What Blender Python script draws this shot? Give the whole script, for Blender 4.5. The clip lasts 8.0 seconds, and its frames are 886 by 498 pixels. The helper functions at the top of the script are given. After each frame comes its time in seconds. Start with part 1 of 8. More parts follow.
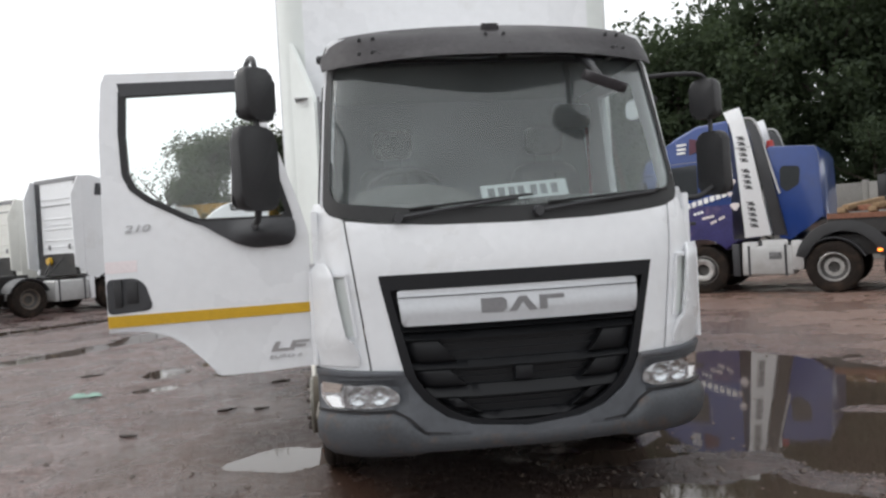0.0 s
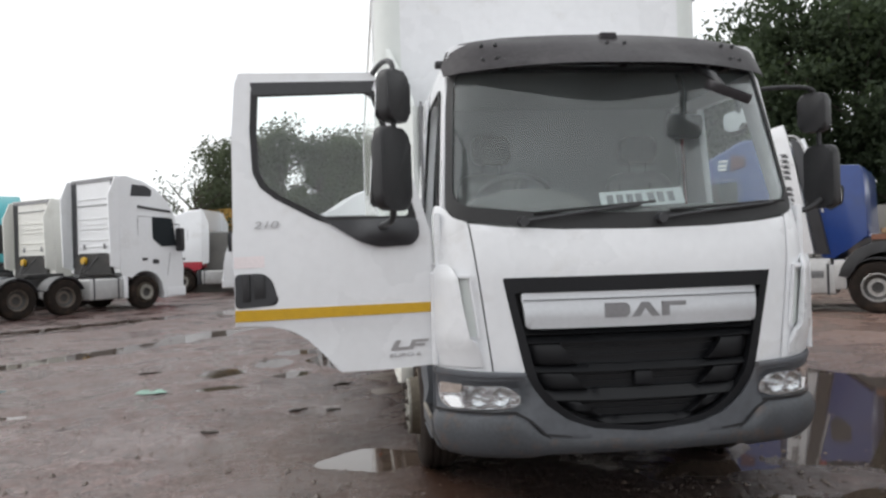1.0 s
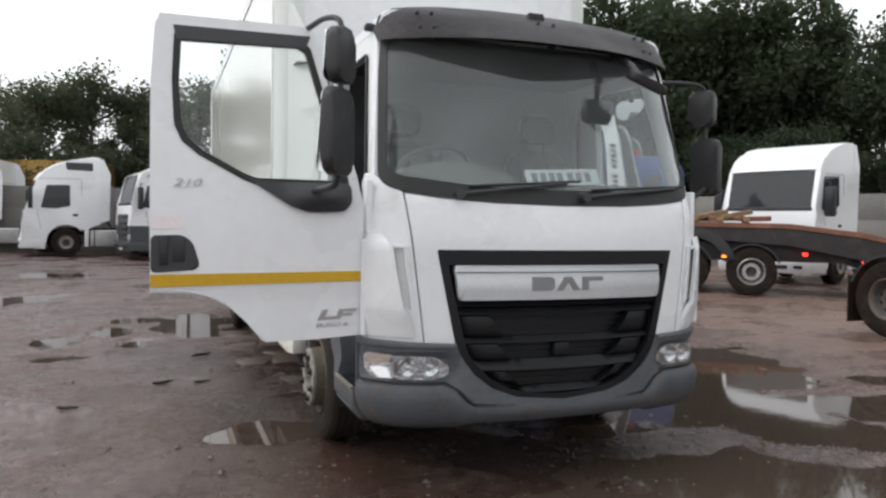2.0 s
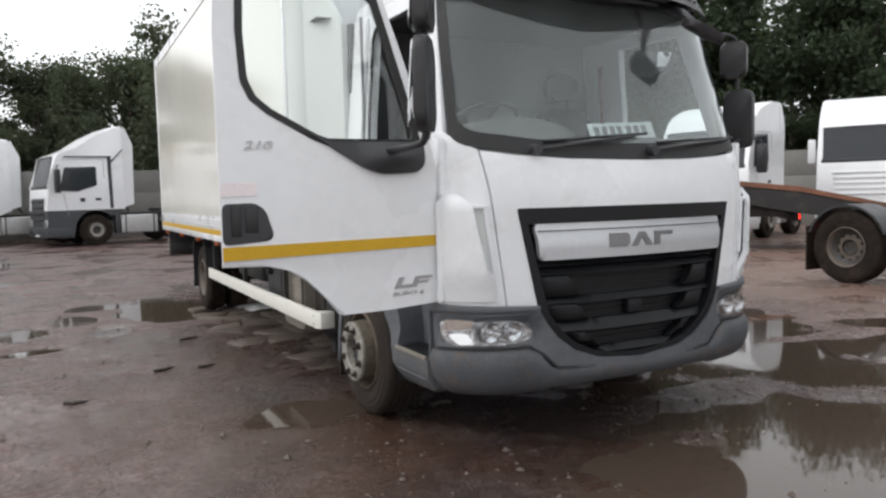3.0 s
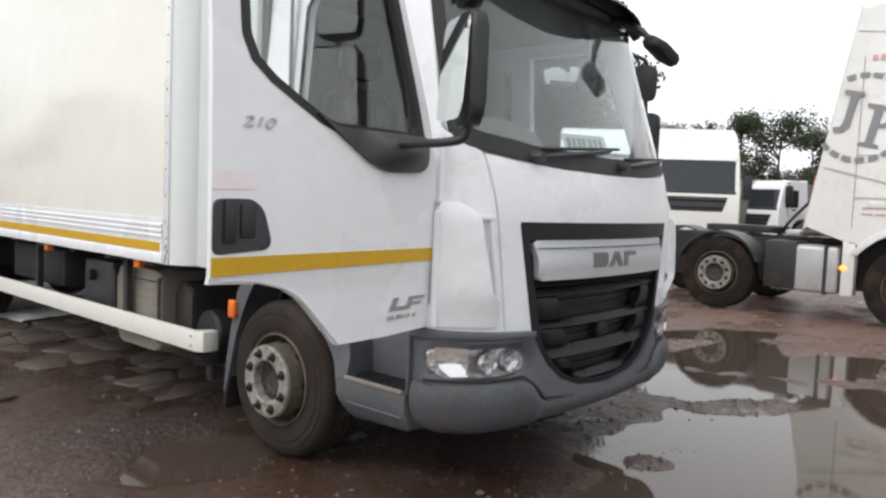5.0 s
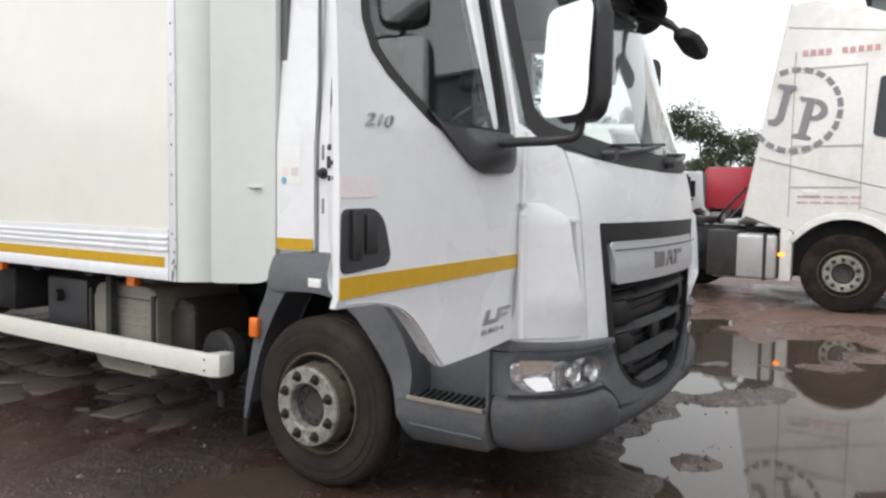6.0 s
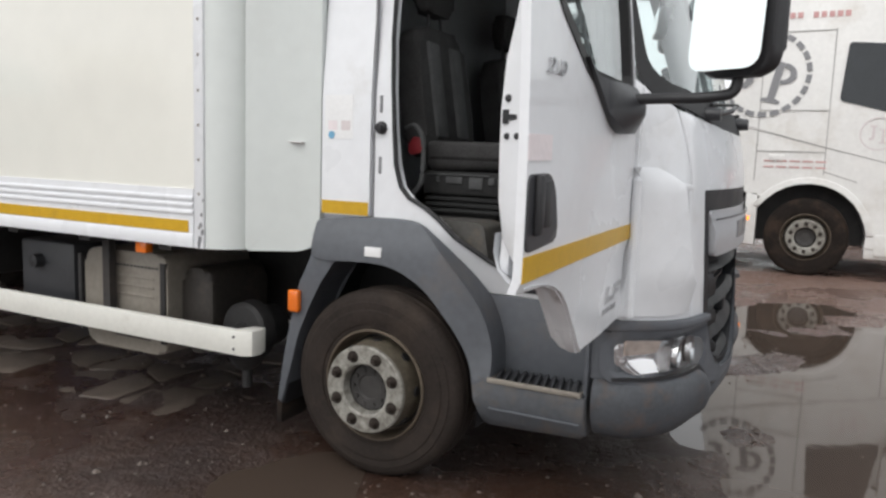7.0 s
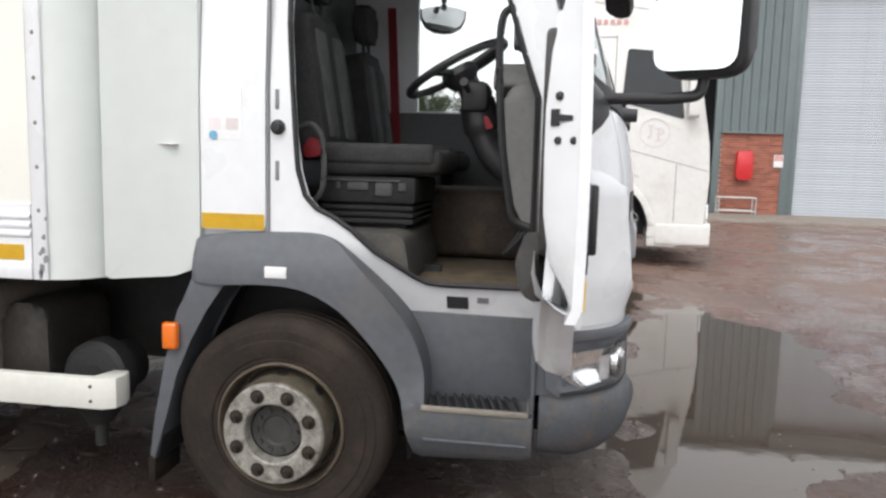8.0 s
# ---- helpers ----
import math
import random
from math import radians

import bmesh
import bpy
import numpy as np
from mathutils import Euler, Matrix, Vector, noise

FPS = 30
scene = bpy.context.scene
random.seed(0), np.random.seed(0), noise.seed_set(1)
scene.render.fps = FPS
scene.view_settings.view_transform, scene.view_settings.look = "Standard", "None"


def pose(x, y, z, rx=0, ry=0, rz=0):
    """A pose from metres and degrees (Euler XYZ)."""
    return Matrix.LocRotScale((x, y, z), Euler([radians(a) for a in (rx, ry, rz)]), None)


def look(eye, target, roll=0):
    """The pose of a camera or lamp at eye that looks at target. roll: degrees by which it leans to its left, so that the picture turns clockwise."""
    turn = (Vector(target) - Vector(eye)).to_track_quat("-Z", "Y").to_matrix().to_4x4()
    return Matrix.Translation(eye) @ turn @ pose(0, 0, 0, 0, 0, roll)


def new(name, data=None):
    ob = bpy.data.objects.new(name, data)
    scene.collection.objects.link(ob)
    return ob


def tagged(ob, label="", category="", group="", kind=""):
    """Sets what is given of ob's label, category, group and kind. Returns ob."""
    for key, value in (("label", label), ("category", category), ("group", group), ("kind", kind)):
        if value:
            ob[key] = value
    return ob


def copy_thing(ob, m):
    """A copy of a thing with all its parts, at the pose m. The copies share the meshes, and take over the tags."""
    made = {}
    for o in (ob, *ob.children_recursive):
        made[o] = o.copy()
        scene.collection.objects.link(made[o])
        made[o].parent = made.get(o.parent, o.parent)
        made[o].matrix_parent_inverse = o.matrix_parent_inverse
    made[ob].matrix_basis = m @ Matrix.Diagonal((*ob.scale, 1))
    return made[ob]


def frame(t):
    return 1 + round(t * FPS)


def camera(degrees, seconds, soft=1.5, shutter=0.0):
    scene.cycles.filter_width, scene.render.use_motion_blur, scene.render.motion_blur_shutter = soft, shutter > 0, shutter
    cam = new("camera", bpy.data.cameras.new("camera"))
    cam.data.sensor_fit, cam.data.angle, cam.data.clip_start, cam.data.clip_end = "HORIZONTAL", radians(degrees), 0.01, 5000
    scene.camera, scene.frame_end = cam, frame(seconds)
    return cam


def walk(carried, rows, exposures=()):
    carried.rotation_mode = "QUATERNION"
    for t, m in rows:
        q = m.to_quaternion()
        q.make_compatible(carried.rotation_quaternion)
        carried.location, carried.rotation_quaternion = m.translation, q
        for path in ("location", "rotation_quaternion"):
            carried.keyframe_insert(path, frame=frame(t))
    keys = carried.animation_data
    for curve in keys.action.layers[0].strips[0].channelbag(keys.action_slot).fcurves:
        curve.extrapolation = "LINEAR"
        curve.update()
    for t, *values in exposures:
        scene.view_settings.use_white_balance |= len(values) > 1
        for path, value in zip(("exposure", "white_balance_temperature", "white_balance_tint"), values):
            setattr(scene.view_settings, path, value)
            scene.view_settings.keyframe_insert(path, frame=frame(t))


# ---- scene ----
cam = camera(62.2, 8.0, 2.5)
PATH = [
    (0, (-0.875, -3.655, 1.423), (-0.611, -1.672, 1.403), -3.3),
    (0.5, (-1.144, -3.685, 1.395), (-1.126, -1.686, 1.373), 3.6),
    (1, (-1.453, -3.629, 1.404), (-1.22, -1.643, 1.416), -1.7),
    (1.5, (-1.734, -3.562, 1.389), (-1.329, -1.604, 1.384), 2.0),
    (1.7, (-1.857, -3.537, 1.402), (-1.198, -1.649, 1.345), 1.9),
    (2.8, (-2.537, -3.056, 1.361), (-1.756, -1.217, 1.28), -0.3),
    (3, (-2.696, -2.956, 1.34), (-1.776, -1.186, 1.195), -1.4),
    (3.5, (-2.974, -2.73, 1.374), (-1.964, -1.006, 1.271), 3.2),
    (4, (-3.086, -2.411, 1.386), (-1.914, -0.797, 1.233), 2.5),
    (4.2, (-3.149, -2.269, 1.383), (-1.856, -0.748, 1.257), 2.5),
    (5.3, (-3.4, -1.586, 1.346), (-1.885, -0.288, 1.202), 2.3),
    (5.5, (-3.453, -1.436, 1.354), (-1.957, -0.117, 1.208), 2.7),
    (6, (-3.591, -1.043, 1.357), (-1.915, 0.041, 1.221), 0.9),
    (6.5, (-3.643, -0.683, 1.345), (-1.909, 0.301, 1.186), 0.9),
    (7, (-3.628, -0.302, 1.357), (-1.851, 0.58, 1.109), 2.0),
    (7.5, (-3.623, 0.04, 1.342), (-1.723, 0.59, 1.046), 2.6),
    (8, (-3.511, 0.329, 1.363), (-1.546, 0.622, 1.126), 1.5),
]
EXPOSURES = [(0, 0.0), (1.5, 0.0), (1.7, -0.12), (2.8, 0.0), (4.2, 0.0), (5.5, 0.05), (6.5, -0.05), (7.0, -0.12), (7.5, 0.05), (8.0, 0.24)]
walk(cam, [(t, look(eye, target, roll)) for t, eye, target, roll in PATH], EXPOSURES)

# ---- world, sun, exposure ----
world = bpy.data.worlds.new("overcast_sky")
scene.world = world
world.use_nodes = True
wn, wl = world.node_tree.nodes, world.node_tree.links
sky = wn.new("ShaderNodeTexSky")
sky.sky_type = "NISHITA"
sky.sun_disc = False
sky.sun_elevation, sky.sun_rotation = radians(48), radians(279)
sky.dust_density, sky.air_density = 5.0, 1.0
grey_sky = wn.new("ShaderNodeHueSaturation")
grey_sky.inputs["Saturation"].default_value = 0.15
wl.new(sky.outputs["Color"], grey_sky.inputs["Color"])
bg_sky = wn["Background"]
bg_sky.inputs["Strength"].default_value = 0.07
wl.new(grey_sky.outputs["Color"], bg_sky.inputs["Color"])
bg_cloud = wn.new("ShaderNodeBackground")
bg_cloud.inputs["Color"].default_value = (0.96, 0.98, 1.0, 1)
bg_cloud.inputs["Strength"].default_value = 1.05
both = wn.new("ShaderNodeAddShader")
wl.new(bg_sky.outputs[0], both.inputs[0])
wl.new(bg_cloud.outputs[0], both.inputs[1])
wl.new(both.outputs[0], wn["World Output"].inputs["Surface"])
sun = new("sun", bpy.data.lights.new("sun", "SUN"))
sun.data.energy, sun.data.angle, sun.data.color = 0.6, radians(40), (1.0, 0.97, 0.93)
sun.matrix_world = look((-26, 4, 30), (0, 0, 0))


# ---- materials ----
def mat(name, colour, rough=0.5, metal=0.0, vary=0.12, scale=6.0, bump=0.0, bump_scale=60.0, coat=0.0, spec=0.5,
        dirt=None, dirt_amount=0.0, dirt_scale=1.2, rough_vary=0.0, per_object=0.0, ior=1.5):
    """A procedural surface: base colour varied at two scales, stains of a second colour, fine relief."""
    m = bpy.data.materials.new(name)
    m.use_nodes = True
    n, l = m.node_tree.nodes, m.node_tree.links
    p = n["Principled BSDF"]
    p.inputs["Metallic"].default_value = metal
    p.inputs["Coat Weight"].default_value = coat
    p.inputs["Coat Roughness"].default_value = 0.08
    p.inputs["Specular IOR Level"].default_value = spec
    p.inputs["IOR"].default_value = ior
    geo = n.new("ShaderNodeTexCoord")
    n1, n2 = n.new("ShaderNodeTexNoise"), n.new("ShaderNodeTexNoise")
    n1.inputs["Scale"].default_value, n1.inputs["Detail"].default_value = scale, 6
    n2.inputs["Scale"].default_value, n2.inputs["Detail"].default_value = scale * 9, 4
    l.new(geo.outputs["Object"], n1.inputs["Vector"])
    l.new(geo.outputs["Object"], n2.inputs["Vector"])
    add = n.new("ShaderNodeMath")
    add.operation = "ADD"
    l.new(n1.outputs["Fac"], add.inputs[0])
    l.new(n2.outputs["Fac"], add.inputs[1])
    ramp = n.new("ShaderNodeMapRange")
    ramp.inputs[1].default_value, ramp.inputs[2].default_value = 0.7, 1.3
    ramp.inputs[3].default_value, ramp.inputs[4].default_value = 1 - vary, 1 + vary
    l.new(add.outputs[0], ramp.inputs[0])
    value = ramp.outputs[0]
    if per_object:
        info = n.new("ShaderNodeObjectInfo")
        pr = n.new("ShaderNodeMapRange")
        pr.inputs[3].default_value, pr.inputs[4].default_value = 1 - per_object, 1 + per_object
        l.new(info.outputs["Random"], pr.inputs[0])
        mul = n.new("ShaderNodeMath")
        mul.operation = "MULTIPLY"
        l.new(value, mul.inputs[0])
        l.new(pr.outputs[0], mul.inputs[1])
        value = mul.outputs[0]
    col = n.new("ShaderNodeVectorMath")
    col.operation = "SCALE"
    col.inputs[0].default_value = colour
    l.new(value, col.inputs["Scale"])
    out = col.outputs[0]
    if dirt:
        d1 = n.new("ShaderNodeTexNoise")
        d1.inputs["Scale"].default_value, d1.inputs["Detail"].default_value, d1.inputs["Roughness"].default_value = dirt_scale, 9, 0.68
        l.new(geo.outputs["Object"], d1.inputs["Vector"])
        dr = n.new("ShaderNodeMapRange")
        dr.inputs[1].default_value, dr.inputs[2].default_value = 0.62 - 0.3 * dirt_amount, 0.80 - 0.2 * dirt_amount
        dr.inputs[3].default_value, dr.inputs[4].default_value = 0, min(1, 0.25 + dirt_amount)
        l.new(d1.outputs["Fac"], dr.inputs[0])
        mix = n.new("ShaderNodeMix")
        mix.data_type = "RGBA"
        l.new(dr.outputs[0], mix.inputs[0])
        l.new(out, mix.inputs[6])
        mix.inputs[7].default_value = (*dirt, 1)
        out = mix.outputs[2]
    l.new(out, p.inputs["Base Color"])
    rr = n.new("ShaderNodeMapRange")
    rr.inputs[1].default_value, rr.inputs[2].default_value = 0.3, 0.7
    rr.inputs[3].default_value, rr.inputs[4].default_value = max(0.02, rough - rough_vary), min(1, rough + rough_vary)
    l.new(n1.outputs["Fac"], rr.inputs[0])
    l.new(rr.outputs[0], p.inputs["Roughness"])
    if bump:
        b = n.new("ShaderNodeBump")
        b.inputs["Strength"].default_value, b.inputs["Distance"].default_value = bump, 0.01
        nb = n.new("ShaderNodeTexNoise")
        nb.inputs["Scale"].default_value, nb.inputs["Detail"].default_value = bump_scale, 5
        l.new(geo.outputs["Object"], nb.inputs["Vector"])
        l.new(nb.outputs["Fac"], b.inputs["Height"])
        l.new(b.outputs[0], p.inputs["Normal"])
    return m


def glass_mat(name, tint, rough=0.0, film=0.0):
    """Vehicle glass: a tinted refracting pane, with a thin pale film for road dust and sky sheen if wanted."""
    m = bpy.data.materials.new(name)
    m.use_nodes = True
    p = m.node_tree.nodes["Principled BSDF"]
    p.inputs["Base Color"].default_value = (*tint, 1)
    p.inputs["Roughness"].default_value = rough
    p.inputs["IOR"].default_value = 1.45
    p.inputs["Transmission Weight"].default_value = 1.0
    if film:
        n, l = m.node_tree.nodes, m.node_tree.links
        t, r, tc = n.new("ShaderNodeTexNoise"), n.new("ShaderNodeMapRange"), n.new("ShaderNodeTexCoord")
        t.inputs["Scale"].default_value, t.inputs["Detail"].default_value = 2.2, 5
        l.new(tc.outputs["Object"], t.inputs["Vector"])
        l.new(t.outputs["Fac"], r.inputs[0])
        r.inputs[1].default_value, r.inputs[2].default_value, r.inputs[3].default_value, r.inputs[4].default_value = 0.3, 0.7, 1 - film * 0.6, 1 - film * 1.4
        l.new(r.outputs[0], p.inputs["Transmission Weight"])
    return m


def emit_mat(name, colour, strength, base=(0.8, 0.8, 0.8)):
    m = mat(name, base, 0.25)
    p = m.node_tree.nodes["Principled BSDF"]
    p.inputs["Emission Color"].default_value = (*colour, 1)
    p.inputs["Emission Strength"].default_value = strength
    return m


WHITE = mat("white_truck_paint", (0.76, 0.77, 0.79), 0.30, vary=0.03, scale=2, coat=0.35, dirt=(0.52, 0.50, 0.46), dirt_amount=0.16, dirt_scale=3.2, rough_vary=0.06)
BOXWHITE = mat("white_box_panel", (0.77, 0.76, 0.70), 0.11, vary=0.025, scale=0.8, coat=0.25, dirt=(0.52, 0.49, 0.40), dirt_amount=0.14, dirt_scale=0.7, rough_vary=0.03)
GRIME = mat("grimy_tank_plastic", (0.036, 0.031, 0.027), 0.6, vary=0.25, scale=5, dirt=(0.12, 0.095, 0.075), dirt_amount=0.4, dirt_scale=4)
COLLAR = mat("pale_grey_air_deflector", (0.66, 0.69, 0.67), 0.36, vary=0.03, scale=1.5, dirt=(0.55, 0.55, 0.52), dirt_amount=0.1)
GREY = mat("grey_bumper_plastic", (0.092, 0.098, 0.110), 0.55, vary=0.14, scale=3, bump=0.10, bump_scale=220, dirt=(0.16, 0.13, 0.11), dirt_amount=0.22, dirt_scale=3.5, rough_vary=0.08)
STEPGREY = mat("scuffed_step_plastic", (0.086, 0.092, 0.102), 0.6, vary=0.2, scale=4, bump=0.12, bump_scale=180, dirt=(0.15, 0.115, 0.085), dirt_amount=0.42, dirt_scale=6)
BLACK = mat("black_plastic", (0.018, 0.018, 0.02), 0.5, vary=0.2, scale=8, bump=0.06, bump_scale=250, rough_vary=0.1)
GRILLE = mat("dark_grille_plastic", (0.0085, 0.009, 0.011), 0.45, spec=0.3, vary=0.2, scale=5, bump=0.05, bump_scale=200, rough_vary=0.08)
WINGS = mat("satin_grille_plastic", (0.0075, 0.008, 0.0095), 0.5, spec=0.28, vary=0.15, scale=5, bump=0.05, bump_scale=200, rough_vary=0.06)
SATIN = mat("satin_dark_trim", (0.035, 0.036, 0.040), 0.42, vary=0.15, scale=6, rough_vary=0.08)
VISOR = mat("smoked_visor_plastic", (0.034, 0.031, 0.034), 0.5, spec=0.2, vary=0.3, scale=4, dirt=(0.085, 0.078, 0.080), dirt_amount=0.3, dirt_scale=3, rough_vary=0.08)
RUBBER = mat("tyre_rubber", (0.016, 0.012, 0.010), 0.85, spec=0.2, vary=0.3, scale=9, bump=0.3, bump_scale=120, dirt=(0.058, 0.038, 0.027), dirt_amount=0.45, dirt_scale=4)
DUSTYTYRE = mat("road_dusty_tyre", (0.026, 0.020, 0.017), 0.8, spec=0.2, vary=0.25, scale=7, bump=0.25, bump_scale=120, dirt=(0.070, 0.052, 0.040), dirt_amount=0.38, dirt_scale=3.2)
GLOSSBLACK = mat("gloss_black_plastic", (0.012, 0.012, 0.013), 0.12, vary=0.1)
SEAL = mat("black_rubber_seal", (0.014, 0.014, 0.015), 0.6, vary=0.2)
RIM = mat("worn_steel_rim", (0.29, 0.28, 0.25), 0.45, metal=0.15, vary=0.32, scale=14, bump=0.25, bump_scale=90, dirt=(0.060, 0.045, 0.034), dirt_amount=0.58, dirt_scale=24)
BARREL = mat("mud_stained_wheel_disc", (0.105, 0.088, 0.064), 0.6, metal=0.1, vary=0.4, scale=18, bump=0.25, bump_scale=90, dirt=(0.055, 0.040, 0.028), dirt_amount=0.55, dirt_scale=12)
HUB = mat("grimy_hub", (0.055, 0.052, 0.050), 0.6, metal=0.4, vary=0.3, scale=20, bump=0.2)
DARKRIM = mat("rusty_brown_rim", (0.15, 0.125, 0.105), 0.6, metal=0.15, vary=0.3, scale=12, bump=0.2, dirt=(0.05, 0.035, 0.027), dirt_amount=0.5, dirt_scale=12)
NUT = mat("rusty_wheel_nut", (0.030, 0.022, 0.017), 0.6, metal=0.4, vary=0.35, scale=40)
DISH = mat("grimy_wheel_dish", (0.115, 0.090, 0.066), 0.6, metal=0.2, vary=0.3, scale=15, bump=0.2)
LAMPBOWL = mat("lamp_reflector", (0.66, 0.66, 0.67), 0.14, metal=1.0, vary=0.2, scale=30, bump=0.6, bump_scale=35)
INDICATOR = mat("clear_indicator_bowl", (0.60, 0.50, 0.44), 0.25, metal=0.6, vary=0.25, scale=40)
HOOD = mat("grey_instrument_hood", (0.17, 0.168, 0.158), 0.7, vary=0.1, scale=5)
BELLOWS = mat("black_seat_bellows", (0.030, 0.030, 0.030), 0.9, vary=0.2, spec=0.15)
SCUFFED = mat("scuffed_bumper_corner", (0.068, 0.072, 0.080), 0.65, spec=0.4, vary=0.2, scale=6, bump=0.12, bump_scale=160, dirt=(0.15, 0.085, 0.05), dirt_amount=0.34, dirt_scale=9)
SILVER = mat("silver_grille_bar", (0.52, 0.53, 0.55), 0.38, metal=0.55, vary=0.05, scale=5, rough_vary=0.05)
BADGE = mat("dark_chrome_badge", (0.26, 0.26, 0.27), 0.35, metal=0.8, vary=0.1)
CHROMELETTER = mat("chrome_lettering", (0.46, 0.46, 0.47), 0.3, metal=0.85, vary=0.1)
CHROME = mat("chrome", (0.75, 0.75, 0.76), 0.08, metal=1.0, vary=0.05)
MIRROR = mat("mirror_glass", (0.92, 0.93, 0.93), 0.01, metal=1.0, vary=0.0)
STEEL = mat("dull_aluminium", (0.25, 0.225, 0.192), 0.5, metal=0.2, vary=0.15, scale=4, bump=0.1, dirt=(0.13, 0.10, 0.08), dirt_amount=0.35, dirt_scale=3)
CHASSIS = mat("black_chassis_paint", (0.022, 0.021, 0.021), 0.6, vary=0.3, scale=6, bump=0.15, dirt=(0.07, 0.055, 0.045), dirt_amount=0.35, dirt_scale=3)
YELLOW = mat("yellow_reflective_tape", (0.56, 0.33, 0.012), 0.4, vary=0.08, scale=30, dirt=(0.30, 0.19, 0.03), dirt_amount=0.15, dirt_scale=8)
CREAM = mat("cream_side_rail", (0.68, 0.67, 0.62), 0.45, vary=0.05, scale=4, dirt=(0.36, 0.32, 0.26), dirt_amount=0.22, dirt_scale=4)
AMBER = mat("amber_lens", (0.75, 0.16, 0.01), 0.2, vary=0.08, coat=0.5)
REDLENS = emit_mat("lit_red_lamp", (1.0, 0.03, 0.02), 5.0, (0.5, 0.02, 0.02))
AMBERLIT = emit_mat("lit_amber_lamp", (1.0, 0.25, 0.03), 3.0, (0.7, 0.2, 0.02))
LAMP = emit_mat("lit_side_lamp", (1.0, 0.98, 1.0), 0.7, (0.5, 0.5, 0.5))
SEAT = mat("dark_seat_fabric", (0.046, 0.045, 0.045), 0.95, spec=0.2, vary=0.25, scale=12, bump=0.3, bump_scale=300)
SEATTRIM = mat("grey_seat_fabric", (0.070, 0.071, 0.072), 0.9, vary=0.25, scale=14, bump=0.3, bump_scale=300)
TRIM = mat("grey_cab_trim", (0.050, 0.047, 0.045), 0.7, vary=0.12, scale=5, bump=0.1, bump_scale=150)
LINING = mat("grey_cab_lining", (0.13, 0.133, 0.135), 0.85, vary=0.08, scale=5, bump=0.1)
DASH = mat("grey_dashboard", (0.145, 0.145, 0.14), 0.7, vary=0.1, scale=5, bump=0.1, bump_scale=200)
MAT_FLOOR = mat("muddy_floor_mat", (0.080, 0.062, 0.045), 0.85, vary=0.35, scale=8, bump=0.3, dirt=(0.20, 0.145, 0.085), dirt_amount=0.5, dirt_scale=6)
PLINTH = mat("mud_splashed_grey_plastic", (0.078, 0.074, 0.068), 0.75, vary=0.2, scale=7, bump=0.15, dirt=(0.16, 0.115, 0.07), dirt_amount=0.35, dirt_scale=7)
TUNNEL = mat("muddy_tunnel_cover", (0.050, 0.038, 0.030), 0.8, vary=0.3, scale=6, bump=0.2, dirt=(0.14, 0.10, 0.065), dirt_amount=0.4, dirt_scale=5)
REDBELT = mat("red_belt_webbing", (0.20, 0.010, 0.015), 0.7, vary=0.15)
PLATE = mat("pale_plate", (0.70, 0.74, 0.74), 0.4, vary=0.04)
INK = mat("dark_lettering", (0.06, 0.06, 0.065), 0.5, vary=0.1)
GREYINK = mat("grey_lettering", (0.22, 0.22, 0.23), 0.5, vary=0.1)
SEAMINK = mat("shadowed_panel_seam", (0.36, 0.35, 0.34), 0.6, vary=0.1)
PALEINK = mat("faded_grey_print", (0.66, 0.60, 0.60), 0.5, vary=0.05)
REDINK = mat("red_lettering", (0.60, 0.34, 0.33), 0.5, vary=0.1)
PINKLABEL = mat("faded_pink_label", (0.79, 0.72, 0.73), 0.5, vary=0.06)
BLUELABEL = mat("blue_pictogram", (0.18, 0.42, 0.62), 0.5, vary=0.1)
LABELWHITE = mat("white_sticker", (0.80, 0.80, 0.80), 0.45, vary=0.04)
GLASS = glass_mat("cab_glass", (0.90, 0.94, 0.93))
# the film whitens the pane to imitate reflected sky, besides dust
SCREEN = glass_mat("windscreen_glass", (0.82, 0.88, 0.88), film=0.034)
DARKGLASS = mat("dark_cab_glass", (0.026, 0.030, 0.034), 0.06, vary=0.1, spec=0.4)
LENS = glass_mat("lamp_lens", (0.93, 0.95, 0.96))
DUSTYWHITE = mat("dusty_white_flank_paint", (0.70, 0.69, 0.67), 0.4, vary=0.05, scale=2, coat=0.2, dirt=(0.46, 0.41, 0.35), dirt_amount=0.34, dirt_scale=1.3, rough_vary=0.08)
FARWHITE = mat("white_tractor_paint", (0.76, 0.77, 0.79), 0.35, vary=0.03, scale=1.5, coat=0.3, dirt=(0.50, 0.48, 0.45), dirt_amount=0.18, dirt_scale=1.1, per_object=0.03)
CREAMPAINT = mat("cream_tractor_paint", (0.72, 0.70, 0.60), 0.4, vary=0.03, coat=0.3, dirt=(0.45, 0.42, 0.35), dirt_amount=0.15)
OFFWHITE = mat("off_white_tractor_paint", (0.70, 0.70, 0.66), 0.4, vary=0.03, coat=0.2, dirt=(0.45, 0.43, 0.38), dirt_amount=0.2)
BLUEPAINT = mat("blue_tractor_paint", (0.004, 0.032, 0.17), 0.3, vary=0.08, coat=0.4, dirt=(0.03, 0.04, 0.10), dirt_amount=0.2)
PURPLE = mat("violet_livery_paint", (0.028, 0.024, 0.11), 0.35, vary=0.25, scale=2.5, coat=0.3, dirt=(0.30, 0.18, 0.24), dirt_amount=0.28, dirt_scale=2.2)
TEAL = mat("teal_tractor_paint", (0.03, 0.27, 0.30), 0.4, vary=0.1, coat=0.2)
REDPAINT = mat("red_tractor_paint", (0.42, 0.025, 0.045), 0.35, vary=0.1, coat=0.3)
